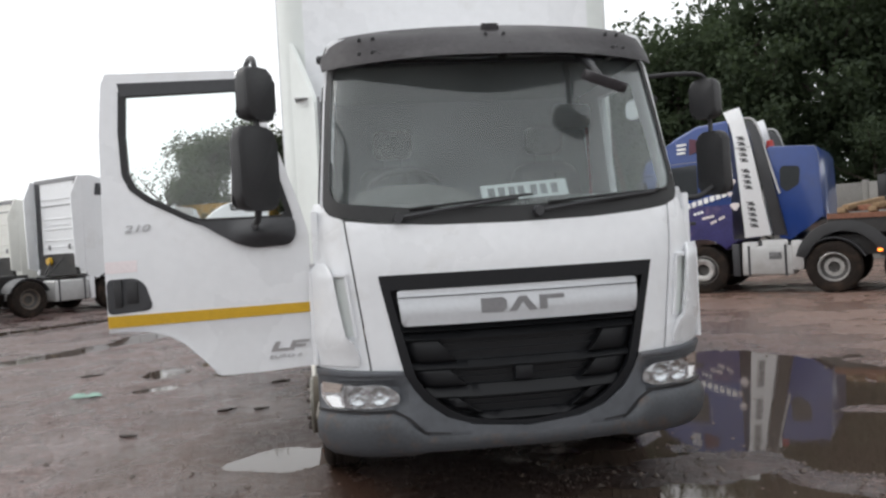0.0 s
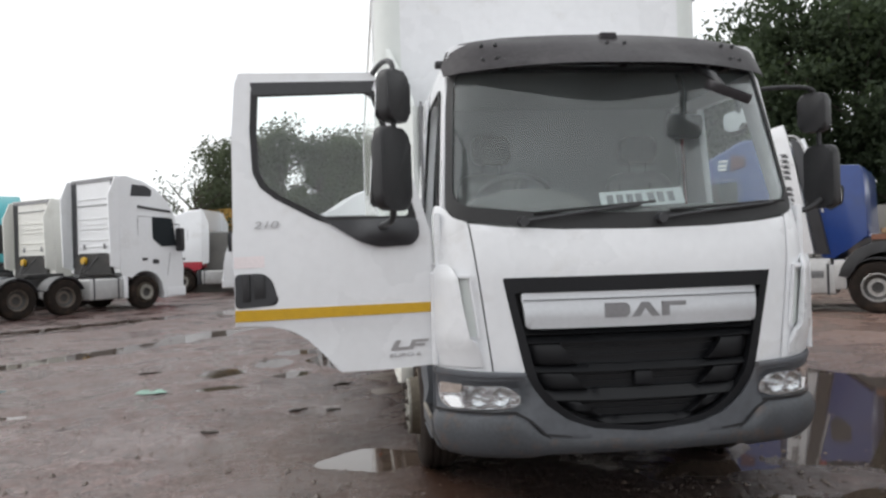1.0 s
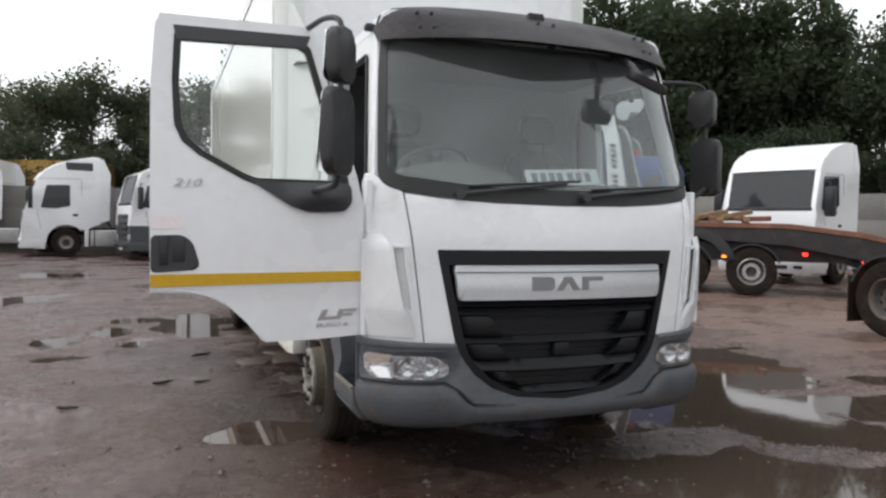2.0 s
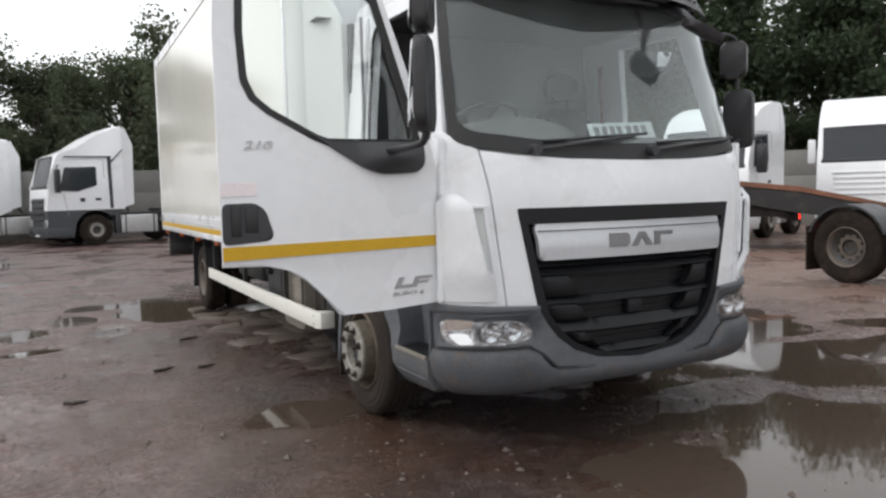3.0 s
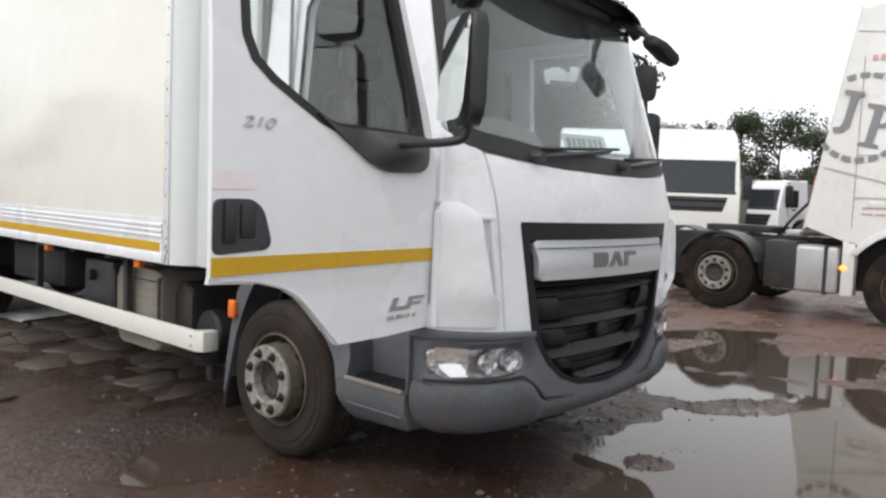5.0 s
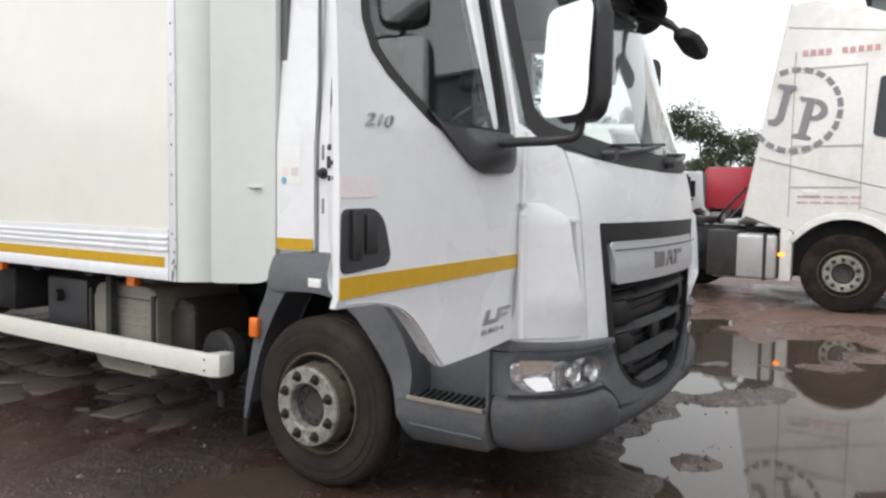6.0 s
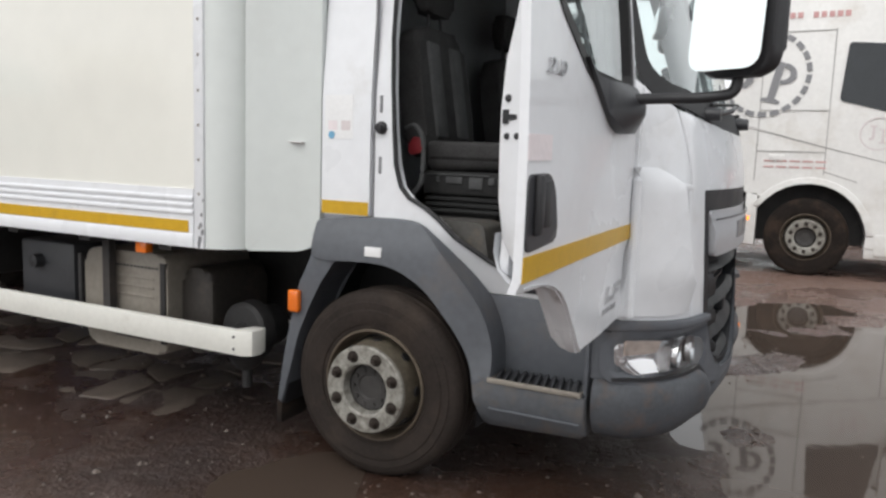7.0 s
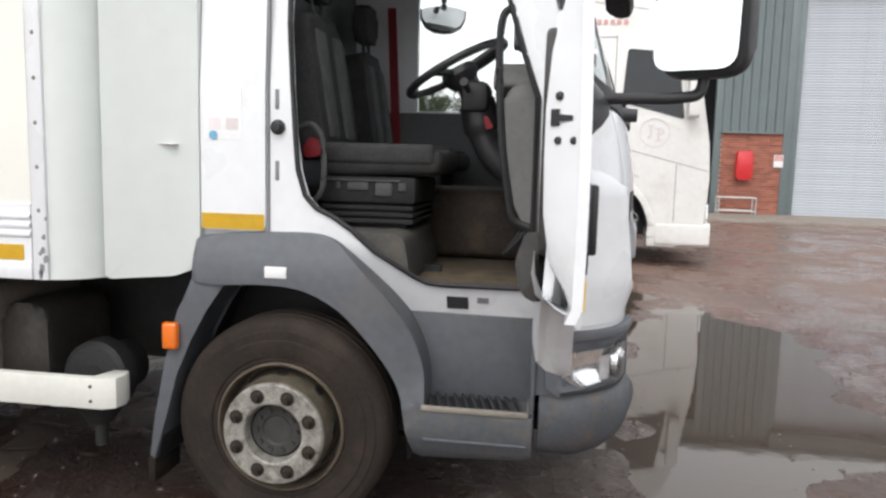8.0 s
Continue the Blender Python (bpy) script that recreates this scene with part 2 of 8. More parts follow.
GREYPAINT = mat("dark_grey_lower_paint", (0.050, 0.054, 0.060), 0.45, vary=0.1, dirt=(0.16, 0.14, 0.12), dirt_amount=0.25)
MUSTARD = mat("mustard_tipper_body", (0.36, 0.21, 0.04), 0.6, vary=0.15, dirt=(0.20, 0.13, 0.06), dirt_amount=0.3)
RUSTBEAM = mat("rusty_orange_bed_edge", (0.20, 0.085, 0.05), 0.7, vary=0.3, scale=3, dirt=(0.09, 0.06, 0.05), dirt_amount=0.4)
WOOD = mat("weathered_timber", (0.24, 0.16, 0.09), 0.85, vary=0.3, scale=5, bump=0.3)
ALU = mat("side_locker_silver", (0.46, 0.46, 0.46), 0.45, metal=0.4, vary=0.08, dirt=(0.25, 0.22, 0.19), dirt_amount=0.25)


# ---- building helpers ----
def part(name, bm, material, parent=None, label="", sharp=38):
    """Links a bmesh as one mesh object under a thing or under a part."""
    bmesh.ops.remove_doubles(bm, verts=bm.verts, dist=0.00005)
    bmesh.ops.recalc_face_normals(bm, faces=bm.faces)
    limit = radians(sharp)
    for f in bm.faces:
        f.smooth = True
    for e in bm.edges:
        e.smooth = len(e.link_faces) == 2 and e.calc_face_angle(0) < limit
    me = bpy.data.meshes.new(name)
    bm.to_mesh(me)
    bm.free()
    for one in material if isinstance(material, (list, tuple)) else [material]:
        me.materials.append(one)
    ob = new(name, me)
    if parent:
        ob.parent = parent
    if label:
        tagged(ob, label)
    return ob


def thing(name, label, category, group="", kind="", at=None):
    ob = new(name)
    ob.empty_display_size = 0.2
    if at:
        ob.matrix_basis = at
    return tagged(ob, label, category, group, kind)


def single(name, bm, material, label, category, group="", kind="", at=None, sharp=38):
    ob = part(name, bm, material, None, "", sharp)
    if at:
        ob.matrix_basis = at
    return tagged(ob, label, category, group, kind)


def BM():
    return bmesh.new()


def box(bm, x0, x1, y0, y1, z0, z1, bevel=0.0, seg=2, m=None):
    r = bmesh.ops.create_cube(bm, size=1, matrix=Matrix.LocRotScale(((x0 + x1) / 2, (y0 + y1) / 2, (z0 + z1) / 2), None, (abs(x1 - x0), abs(y1 - y0), abs(z1 - z0))))
    vs = r["verts"]
    if bevel:
        es = list({e for v in vs for e in v.link_edges})
        b = bmesh.ops.bevel(bm, geom=es, offset=bevel, segments=seg, profile=0.5, affect="EDGES", clamp_overlap=True)
        vs = list({v for f in b["faces"] for v in f.verts} | {v for v in vs if v.is_valid})
    if m:
        bmesh.ops.transform(bm, matrix=m, verts=vs)
    return bm


AX = {"x": lambda a, b, h: (h, a, b), "y": lambda a, b, h: (a, h, b), "z": lambda a, b, h: (a, b, h)}


def prism(bm, pts, axis, h0, h1, bevel=0.0, seg=2):
    """A plate with the outline pts, pushed along an axis from h0 to h1."""
    lo = [bm.verts.new(AX[axis](a, b, h0)) for a, b in pts]
    hi = [bm.verts.new(AX[axis](a, b, h1)) for a, b in pts]
    fs = [bm.faces.new(lo), bm.faces.new(hi)]
    n = len(pts)
    fs += [bm.faces.new((lo[i], lo[(i + 1) % n], hi[(i + 1) % n], hi[i])) for i in range(n)]
    if bevel:
        es = list({e for f in fs[:2] for e in f.edges})
        bmesh.ops.bevel(bm, geom=es, offset=bevel, segments=seg, profile=0.5, affect="EDGES", clamp_overlap=True)
    return bm


def bent_panel(pts, axis, thick, fn, step=0.07, bevel=0.0):
    """A panel with an outline in the two other axes, cut fine and laid on the curved surface fn(a, b)."""
    bm = BM()
    prism(bm, pts, axis, 0.0, thick, bevel)
    ia, ib, ih = {"y": (0, 2, 1), "x": (1, 2, 0), "z": (0, 1, 2)}[axis]
    for i, k in ((ia, 0), (ib, 1)):
        lo, hi = min(p[k] for p in pts), max(p[k] for p in pts)
        c = lo + step
        while c < hi - step * 0.4:
            no = [0, 0, 0]
            no[i] = 1
            co = [0, 0, 0]
            co[i] = c
            bmesh.ops.bisect_plane(bm, geom=bm.verts[:] + bm.edges[:] + bm.faces[:], plane_co=co, plane_no=no, dist=1e-5)
            c += step
    for v in bm.verts:
        v.co[ih] += fn(v.co[ia], v.co[ib])
    return bm


def bent_ring(outer, inner, axis, thick, fn, n=120):
    """A frame between two outlines, laid on the curved surface fn."""
    def spread(pts):
        closed = [Vector(p) for p in pts] + [Vector(pts[0])]
        lens = [(closed[i + 1] - closed[i]).length for i in range(len(pts))]
        total, out, i, run = sum(lens), [], 0, 0.0
        for k in range(n):
            d = total * k / n
            while run + lens[i] < d - 1e-9:
                run += lens[i]
                i += 1
            out.append(closed[i].lerp(closed[i + 1], (d - run) / lens[i]))
        return out
    bm = BM()
    rows = []
    for pts, h in ((outer, 0), (inner, 0), (inner, thick), (outer, thick)):
        rows.append([bm.verts.new(AX[axis](p[0], p[1], fn(p[0], p[1]) + h)) for p in spread(pts)])
    for k in range(n):
        j = (k + 1) % n
        for r in range(4):
            a, b = rows[r], rows[(r + 1) % 4]
            bm.faces.new((a[k], a[j], b[j], b[k]))
    return bm


def tube(bm, pts, r, seg=10, caps=True):
    """A round bar along a line of points."""
    pts = [Vector(p) for p in pts]
    rings = []
    up = Vector((0, 0, 1))
    for i, p in enumerate(pts):
        d = (pts[min(i + 1, len(pts) - 1)] - pts[max(i - 1, 0)]).normalized()
        a = d.cross(up)
        if a.length < 0.05:
            a = d.cross(Vector((1, 0, 0)))
        a.normalize()
        b = d.cross(a)
        rr = r[i] if isinstance(r, (list, tuple)) else r
        rings.append([bm.verts.new(p + a * (rr * math.cos(2 * math.pi * k / seg)) + b * (rr * math.sin(2 * math.pi * k / seg))) for k in range(seg)])
    for u, v in zip(rings, rings[1:]):
        for k in range(seg):
            bm.faces.new((u[k], u[(k + 1) % seg], v[(k + 1) % seg], v[k]))
    if caps:
        bm.faces.new(rings[0])
        bm.faces.new(rings[-1])
    return bm


def smooth_path(pts, n=6):
    """Points rounded off by a Catmull-Rom curve."""
    pts = [Vector(p) for p in pts]
    out = []
    for i in range(len(pts) - 1):
        p0, p1, p2, p3 = pts[max(i - 1, 0)], pts[i], pts[i + 1], pts[min(i + 2, len(pts) - 1)]
        for k in range(n):
            t = k / n
            out.append(0.5 * ((2 * p1) + (p2 - p0) * t + (2 * p0 - 5 * p1 + 4 * p2 - p3) * t * t + (3 * p1 - p0 - 3 * p2 + p3) * t ** 3))
    return out + [pts[-1]]


def lathe(bm, profile, centre, axis="x", seg=48):
    """Turns a profile of (radius, offset along the axis) round a centre."""
    rings = []
    for r, h in profile:
        ring = []
        for k in range(seg):
            a = 2 * math.pi * k / seg
            c, s = r * math.cos(a), r * math.sin(a)
            off = {"x": (h, c, s), "y": (c, h, s), "z": (c, s, h)}[axis]
            ring.append(bm.verts.new(Vector(centre) + Vector(off)))
        rings.append(ring)
    for u, v in zip(rings, rings[1:]):
        for k in range(seg):
            bm.faces.new((u[k], u[(k + 1) % seg], v[(k + 1) % seg], v[k]))
    return bm


def rounded(pts, r, n=5):
    """An outline with its corners rounded off."""
    out = []
    pts = [Vector(p) for p in pts]
    for i, p in enumerate(pts):
        a, b = pts[i - 1] - p, pts[(i + 1) % len(pts)] - p
        d = min(r, a.length * 0.48, b.length * 0.48)
        p0, p1 = p + a.normalized() * d, p + b.normalized() * d
        for k in range(n + 1):
            t = k / n
            out.append(tuple((1 - t) ** 2 * p0 + 2 * t * (1 - t) * p + t * t * p1))
    return out


def mirrored(pts):
    return [(-a, b) for a, b in reversed(pts)]


def lettering(text, size, depth=0.004, shear=0.0):
    """Raised letters in the built-in font, as a bmesh in the x-z plane that faces -y."""
    cu = bpy.data.curves.new("lettering", "FONT")
    cu.body, cu.size, cu.extrude, cu.shear = text, size, depth / 2, shear
    tmp = bpy.data.objects.new("lettering", cu)
    scene.collection.objects.link(tmp)
    me = bpy.data.meshes.new_from_object(tmp.evaluated_get(bpy.context.evaluated_depsgraph_get()))
    bm = BM()
    bm.from_mesh(me)
    bpy.data.objects.remove(tmp)
    bpy.data.meshes.remove(me)
    bpy.data.curves.remove(cu)
    bmesh.ops.transform(bm, matrix=pose(0, 0, 0, 90), verts=bm.verts)
    return bm


# ---- the box truck: shape of its front and sides ----
def plan(x):
    a = abs(x)
    return 0.065 * (a / 0.72) ** 2 + 0.14 * max(0.0, (a - 0.72) / 0.33) ** 3


def rake(z):
    if z < 1.3:
        return -0.012
    if z < 1.53:
        return -0.012 + 0.042 * ((z - 1.3) / 0.23) ** 1.5
    return 0.03 + (z - 1.53) * 0.315


def narrow(z):
    return 1.0 if z < 1.55 else 1.0 - 0.075 * (z - 1.55) / 0.85


def front(x, z):
    return plan(x / narrow(z)) + rake(z)


def side(y, z):
    """How far the cab's flank stands from the middle."""
    if z < 1.05:
        return 0.905 + 0.095 * max(0.0, (z - 0.82) / 0.23)
    return 1.0 if z < 1.6 else 1.0 - 0.07 * (z - 1.6) / 0.85


def wheel(parent, sgn, xo, y, R=0.40, width=0.235, proud=True, name="wheel", nuts=8, k=None, tyre_mat=None, rim_mat=None, zc=None):
    """A lorry wheel: hub, tyre, rim and wheel nuts. sgn: the side that it faces; xo: the tyre's outer face; k scales the rim."""
    k = k or R / 0.40
    z = zc or R
    c = (xo, y, z)
    def prof(p):
        return [(r, -sgn * h) for r, h in p]
    bm = BM()
    hubd = -0.045 if proud else 0.10
    lathe(bm, prof([(0.0001, hubd + 0.030), (0.05 * k, hubd + 0.030), (0.056 * k, hubd + 0.024), (0.092 * k, hubd + 0.022), (0.098 * k, hubd + 0.05), (0.195 * k, 0.075), (0.205 * k, 0.085), (0.205 * k, width - 0.02), (0.0001, width - 0.02)]), c, seg=32)
    if proud:
        for i in range(10):
            a = 2 * math.pi * i / 10
            lathe(bm, prof([(0.0001, hubd + 0.012), (0.008 * k, hubd + 0.012), (0.010 * k, hubd + 0.024)]), (xo, y + 0.074 * k * math.cos(a), z + 0.074 * k * math.sin(a)), seg=6)
    hub = part(name, bm, HUB, parent)
    bm = BM()
    w = width
    s = k
    tread = [(R - 0.002, 0.045)]
    for g in (0.30, 0.5, 0.70):
        h = w * g
        tread += [(R, h - 0.012), (R - 0.010, h - 0.008), (R - 0.010, h + 0.008), (R, h + 0.012)]
    tread += [(R - 0.002, w - 0.045)]
    b = 0.230 if proud else 0.214
    lathe(bm, prof([(b * s, 0.05), ((b + 0.004) * s, 0.020), ((b + 0.014) * s, 0.012), (0.258 * s, 0.012), (0.260 * s, 0.007), (0.29 * s, 0.0), (0.318 * s, 0.0), (0.322 * s, 0.004), (0.352 * s, 0.004), (0.356 * s, 0.009), (R - 0.028, 0.012), (R - 0.012, 0.026)]
                       + tread + [(R - 0.012, w - 0.026), (R - 0.05, w), (0.25 * s, w - 0.01), (b * s, w - 0.05)]), c, seg=64)
    part("tyre", bm, tyre_mat or RUBBER, hub)
    bm = BM()
    if proud:
        lathe(bm, prof([(0.184 * k, -0.046), (0.183 * k, -0.060), (0.177 * k, -0.066), (0.112 * k, -0.066), (0.105 * k, -0.060), (0.099 * k, -0.020)]), c, seg=48)
    else:
        lathe(bm, prof([(0.222 * k, 0.022), (0.224 * k, 0.008), (0.218 * k, 0.002), (0.210 * k, 0.012), (0.200 * k, 0.06), (0.185 * k, 0.11), (0.165 * k, 0.118), (0.09 * k, 0.112), (0.084 * k, 0.09)]), c, seg=48)
    part("rim", bm, rim_mat or (RIM if proud else DARKRIM), hub)
    if proud:
        bm = BM()
        lathe(bm, prof([(0.236 * k, 0.024), (0.239 * k, 0.010), (0.235 * k, 0.003), (0.230 * k, 0.003), (0.224 * k, 0.014), (0.218 * k, 0.06), (0.214 * k, 0.09), (0.196 * k, 0.10)]), c, seg=48)
        part("rim_flange", bm, DISH, hub, "grimy rim flange")
        bm = BM()
        lathe(bm, prof([(0.198 * k, 0.10), (0.193 * k, 0.05), (0.188 * k, 0.0), (0.184 * k, -0.046)]), c, seg=48)
        part("rim_barrel", bm, BARREL, hub, "mud-stained side of the wheel disc")
        for i in range(8):
            a = 2 * math.pi * i / 8
            bm = BM()
            m = Matrix.Translation(c) @ Matrix.Rotation(a, 4, "X") @ Matrix.Translation((-sgn * 0.035, 0.1915 * k, 0))
            bmesh.ops.create_cone(bm, cap_ends=True, segments=12, radius1=0.021 * k, radius2=0.021 * k, depth=0.006, matrix=m @ Matrix.Rotation(radians(90), 4, "X"))
            part("hand_hole", bm, BLACK, hub)
    ring, at = 0.143 * k, (-0.066 if proud else 0.112)
    for i in range(nuts):
        a = 2 * math.pi * (i + 0.5) / nuts
        bm = BM()
        cc = (xo, y + ring * math.cos(a), z + ring * math.sin(a))
        lathe(bm, prof([(0.0001, at - 0.026), (0.011, at - 0.026), (0.0135, at - 0.010), (0.017, at - 0.008), (0.018, at - 0.002), (0.0255, at - 0.002), (0.0265, at + 0.001)]), cc, seg=6 if not proud else 10)
        part("wheel_nut", bm, NUT, hub)
    return hub


def bumper_skirt():
    """The heavy lower bumper: one profile swept from the middle round both corners to the steps."""
    half = []
    for i in range(41):
        x = i / 40.0
        slope = 0.13 / 0.72 * x / 0.72 + (0.42 / 0.33 * ((x - 0.72) / 0.33) ** 2 if x > 0.72 else 0.0)
        n = Vector((slope, -1.0)).normalized()
        half.append((x, plan(x) - 0.012, n.x, n.y))
    px, py, nx, ny = half[-1]
    cx, cy, r = px - 0.09 * nx, py - 0.09 * ny, 0.09
    a0 = math.atan2(ny, nx)
    for i in range(1, 9):
        a = a0 * (1 - i / 8)
        half.append((cx + r * math.cos(a), cy + r * math.sin(a), math.cos(a), math.sin(a)))
    ex = half[-1][0]
    half += [(ex, y, 1.0, 0.0) for y in (cy + 0.03, cy + 0.07, 0.366)]
    line = [(-x, y, -nx, ny) for x, y, nx, ny in reversed(half[1:])] + half
    bm = BM()
    rows = []
    for x, y, nx, ny in line:
        a = abs(x)
        top = float(np.interp(a, [0, 0.50, 0.545, 0.59, 0.63, 0.68], [0.437, 0.450, 0.468, 0.520, 0.560, 0.578]))
        low = float(np.interp(a, [0, 0.52, 0.60, 1.0], [0.362, 0.362, 0.338, 0.345]))
        block = float(np.interp(a, [0.53, 0.60], [0.0, 1.0]))
        col = []
        for f, o in ((0.0, -0.020), (0.01, 0.010), (0.06, 0.030), (0.16, 0.043), (0.30, 0.048), (0.42, 0.046), (0.55, 0.040), (0.70, 0.028), (0.84, 0.008), (0.95, -0.018), (1.0, -0.050)):
            o = o * block + (0.012 + 0.006 * math.sin(f * 3.1) - 0.03 * f * f) * (1 - block)
            col.append(bm.verts.new((x + nx * o, y + ny * o, top + (low - top) * f)))
        rows.append(col)
    for a, b in zip(rows, rows[1:]):
        for k in range(len(a) - 1):
            bm.faces.new((a[k], a[k + 1], b[k + 1], b[k]))
    bmesh.ops.recalc_face_normals(bm, faces=bm.faces)
    bmesh.ops.solidify(bm, geom=bm.faces[:], thickness=0.02)
    return bm


def head_lamp(parent, sgn):
    outline = rounded([(-1.043, 0.738), (-0.80, 0.728), (-0.70, 0.706), (-0.645, 0.665), (-0.645, 0.625), (-0.70, 0.600), (-0.80, 0.590), (-0.99, 0.590), (-1.040, 0.628)], 0.03, 3)
    pts = outline if sgn < 0 else mirrored(outline)
    body = part("headlight", bent_panel(pts, "y", 0.015, lambda x, z: front(x, z) + 0.018, 0.05), LAMPBOWL, parent)
    for xc, r in ((-0.745, 0.052), (-0.855, 0.055)):
        bm = BM()
        y0 = front(xc, 0.66) + 0.016
        lathe(bm, [(r, 0.0), (r, -0.022), (r * 0.93, -0.022), (r * 0.85, -0.010), (r * 0.55, -0.003), (0.016, -0.002), (0.013, -0.014), (0.0001, -0.016)], (-sgn * xc, y0, 0.662), "y", 28)
        part("reflector", bm, LAMPBOWL, body)
    sl = [(-1.016, 0.652), (-0.985, 0.660), (-0.952, 0.655), (-0.938, 0.628), (-0.926, 0.604), (-0.984, 0.602), (-1.010, 0.632)]
    part("side_lamp", bent_panel(sl if sgn < 0 else mirrored(sl), "y", 0.006, lambda x, z: front(x, z) + 0.008, 0.05, 0.002), LAMP, body, "lit white side lamp")
    for k in range(4):
        xr = -0.935 + 0.012 * k
        bm = BM()
        box(bm, -sgn * xr - 0.002, -sgn * xr + 0.002, front(xr, 0.66) - 0.002, front(xr, 0.66) + 0.012, 0.612, 0.700)
        part("reflector_rib", bm, CHROME, body)
    a = [(-1.030, 0.730), (-0.93, 0.722), (-0.945, 0.680), (-1.03, 0.672)]
    part("indicator", bent_panel(a if sgn < 0 else mirrored(a), "y", 0.006, lambda x, z: front(x, z) + 0.006, 0.05), INDICATOR, body, "clear indicator lamp")
    lens = part("lens", bent_panel(pts, "y", 0.003, lambda x, z: front(x, z) - 0.016, 0.05), LENS, body, "clear lamp lens")
    lens.visible_shadow = False


def seat(parent, xc, y, name="seat"):
    """A sprung cab seat: cushion, reclined back with two grey panels, headrest, base with folds and controls."""
    lean = Matrix.Translation((0, y, 1.38)) @ Matrix.Rotation(radians(-9), 4, "X") @ Matrix.Translation((0, -y, -1.38))
    bm = BM()
    box(bm, xc - 0.25, xc + 0.25, y - 0.40, y + 0.08, 1.295, 1.395, 0.04, 3)
    for v in bm.verts:
        v.co.z += 0.02 * max(0.0, (y - 0.25 - v.co.y) / 0.15)
    s = part(name, bm, SEAT, parent, "black fabric cab seat")
    for dx in (-0.235, 0.235):
        bm = BM()
        box(bm, xc + dx - 0.025, xc + dx + 0.025, y - 0.37, y + 0.06, 1.345, 1.425, 0.02, 3)
        part("side_bolster", bm, SEAT, s)
    bm = BM()
    prism(bm, rounded([(-0.245, 1.38), (-0.25, 1.65), (-0.22, 1.95), (0.22, 1.95), (0.25, 1.65), (0.245, 1.38)], 0.08), "y", y + 0.05, y + 0.17, 0.04, 3)
    bmesh.ops.transform(bm, matrix=Matrix.Translation((xc, 0, 0)) @ lean, verts=bm.verts)
    part("backrest", bm, SEAT, s)
    for dx in (-0.11, 0.11):
        bm = BM()
        box(bm, xc + dx - 0.055, xc + dx + 0.055, y + 0.035, y + 0.075, 1.45, 1.88, 0.015)
        bmesh.ops.transform(bm, matrix=lean, verts=bm.verts)
        part("back_panel", bm, SEATTRIM, s)
    bm = BM()
    prism(bm, rounded([(-0.13, 2.0), (-0.13, 2.19), (0.13, 2.19), (0.13, 2.0)], 0.05), "y", y + 0.14, y + 0.22, 0.03, 3)
    bmesh.ops.transform(bm, matrix=Matrix.Translation((xc, 0, 0)), verts=bm.verts)
    part("headrest", bm, SEAT, s)
    for dx in (-0.06, 0.06):
        bm = BM()
        tube(bm, [(xc + dx, y + 0.17, 1.90), (xc + dx, y + 0.18, 2.03)], 0.008)
        part("headrest_post", bm, BLACK, s)
    bm = BM()
    box(bm, xc - 0.245, xc + 0.245, y - 0.30, y + 0.08, 1.195, 1.297, 0.015)
    base = part("suspension_base", bm, BELLOWS, s, "black seat base with bellows")
    for i in range(3):
        bm = BM()
        box(bm, xc - 0.235, xc + 0.235, y - 0.29, y + 0.07, 1.118 + 0.026 * i, 1.136 + 0.026 * i, 0.004)
        part("bellows_fold", bm, BELLOWS, base)
    bm = BM()
    box(bm, xc - 0.21, xc + 0.21, y - 0.26, y + 0.05, 1.09, 1.20, 0.01)
    part("pedestal", bm, BELLOWS, base)
    for y0, y1, z0 in ((-0.265, -0.235, 1.245), (-0.21, -0.145, 1.225), (-0.115, -0.035, 1.245), (-0.005, 0.012, 1.25)):
        bm = BM()
        box(bm, xc - 0.253, xc - 0.242, y + y0, y + y1, z0, 1.276, 0.004)
        part("seat_control", bm, SEATTRIM, s)
    bm = BM()
    box(bm, xc - 0.254, xc - 0.246, y - 0.24, y + 0.06, 1.280, 1.287, 0.002)
    part("base_rim", bm, SEATTRIM, s)
    return s


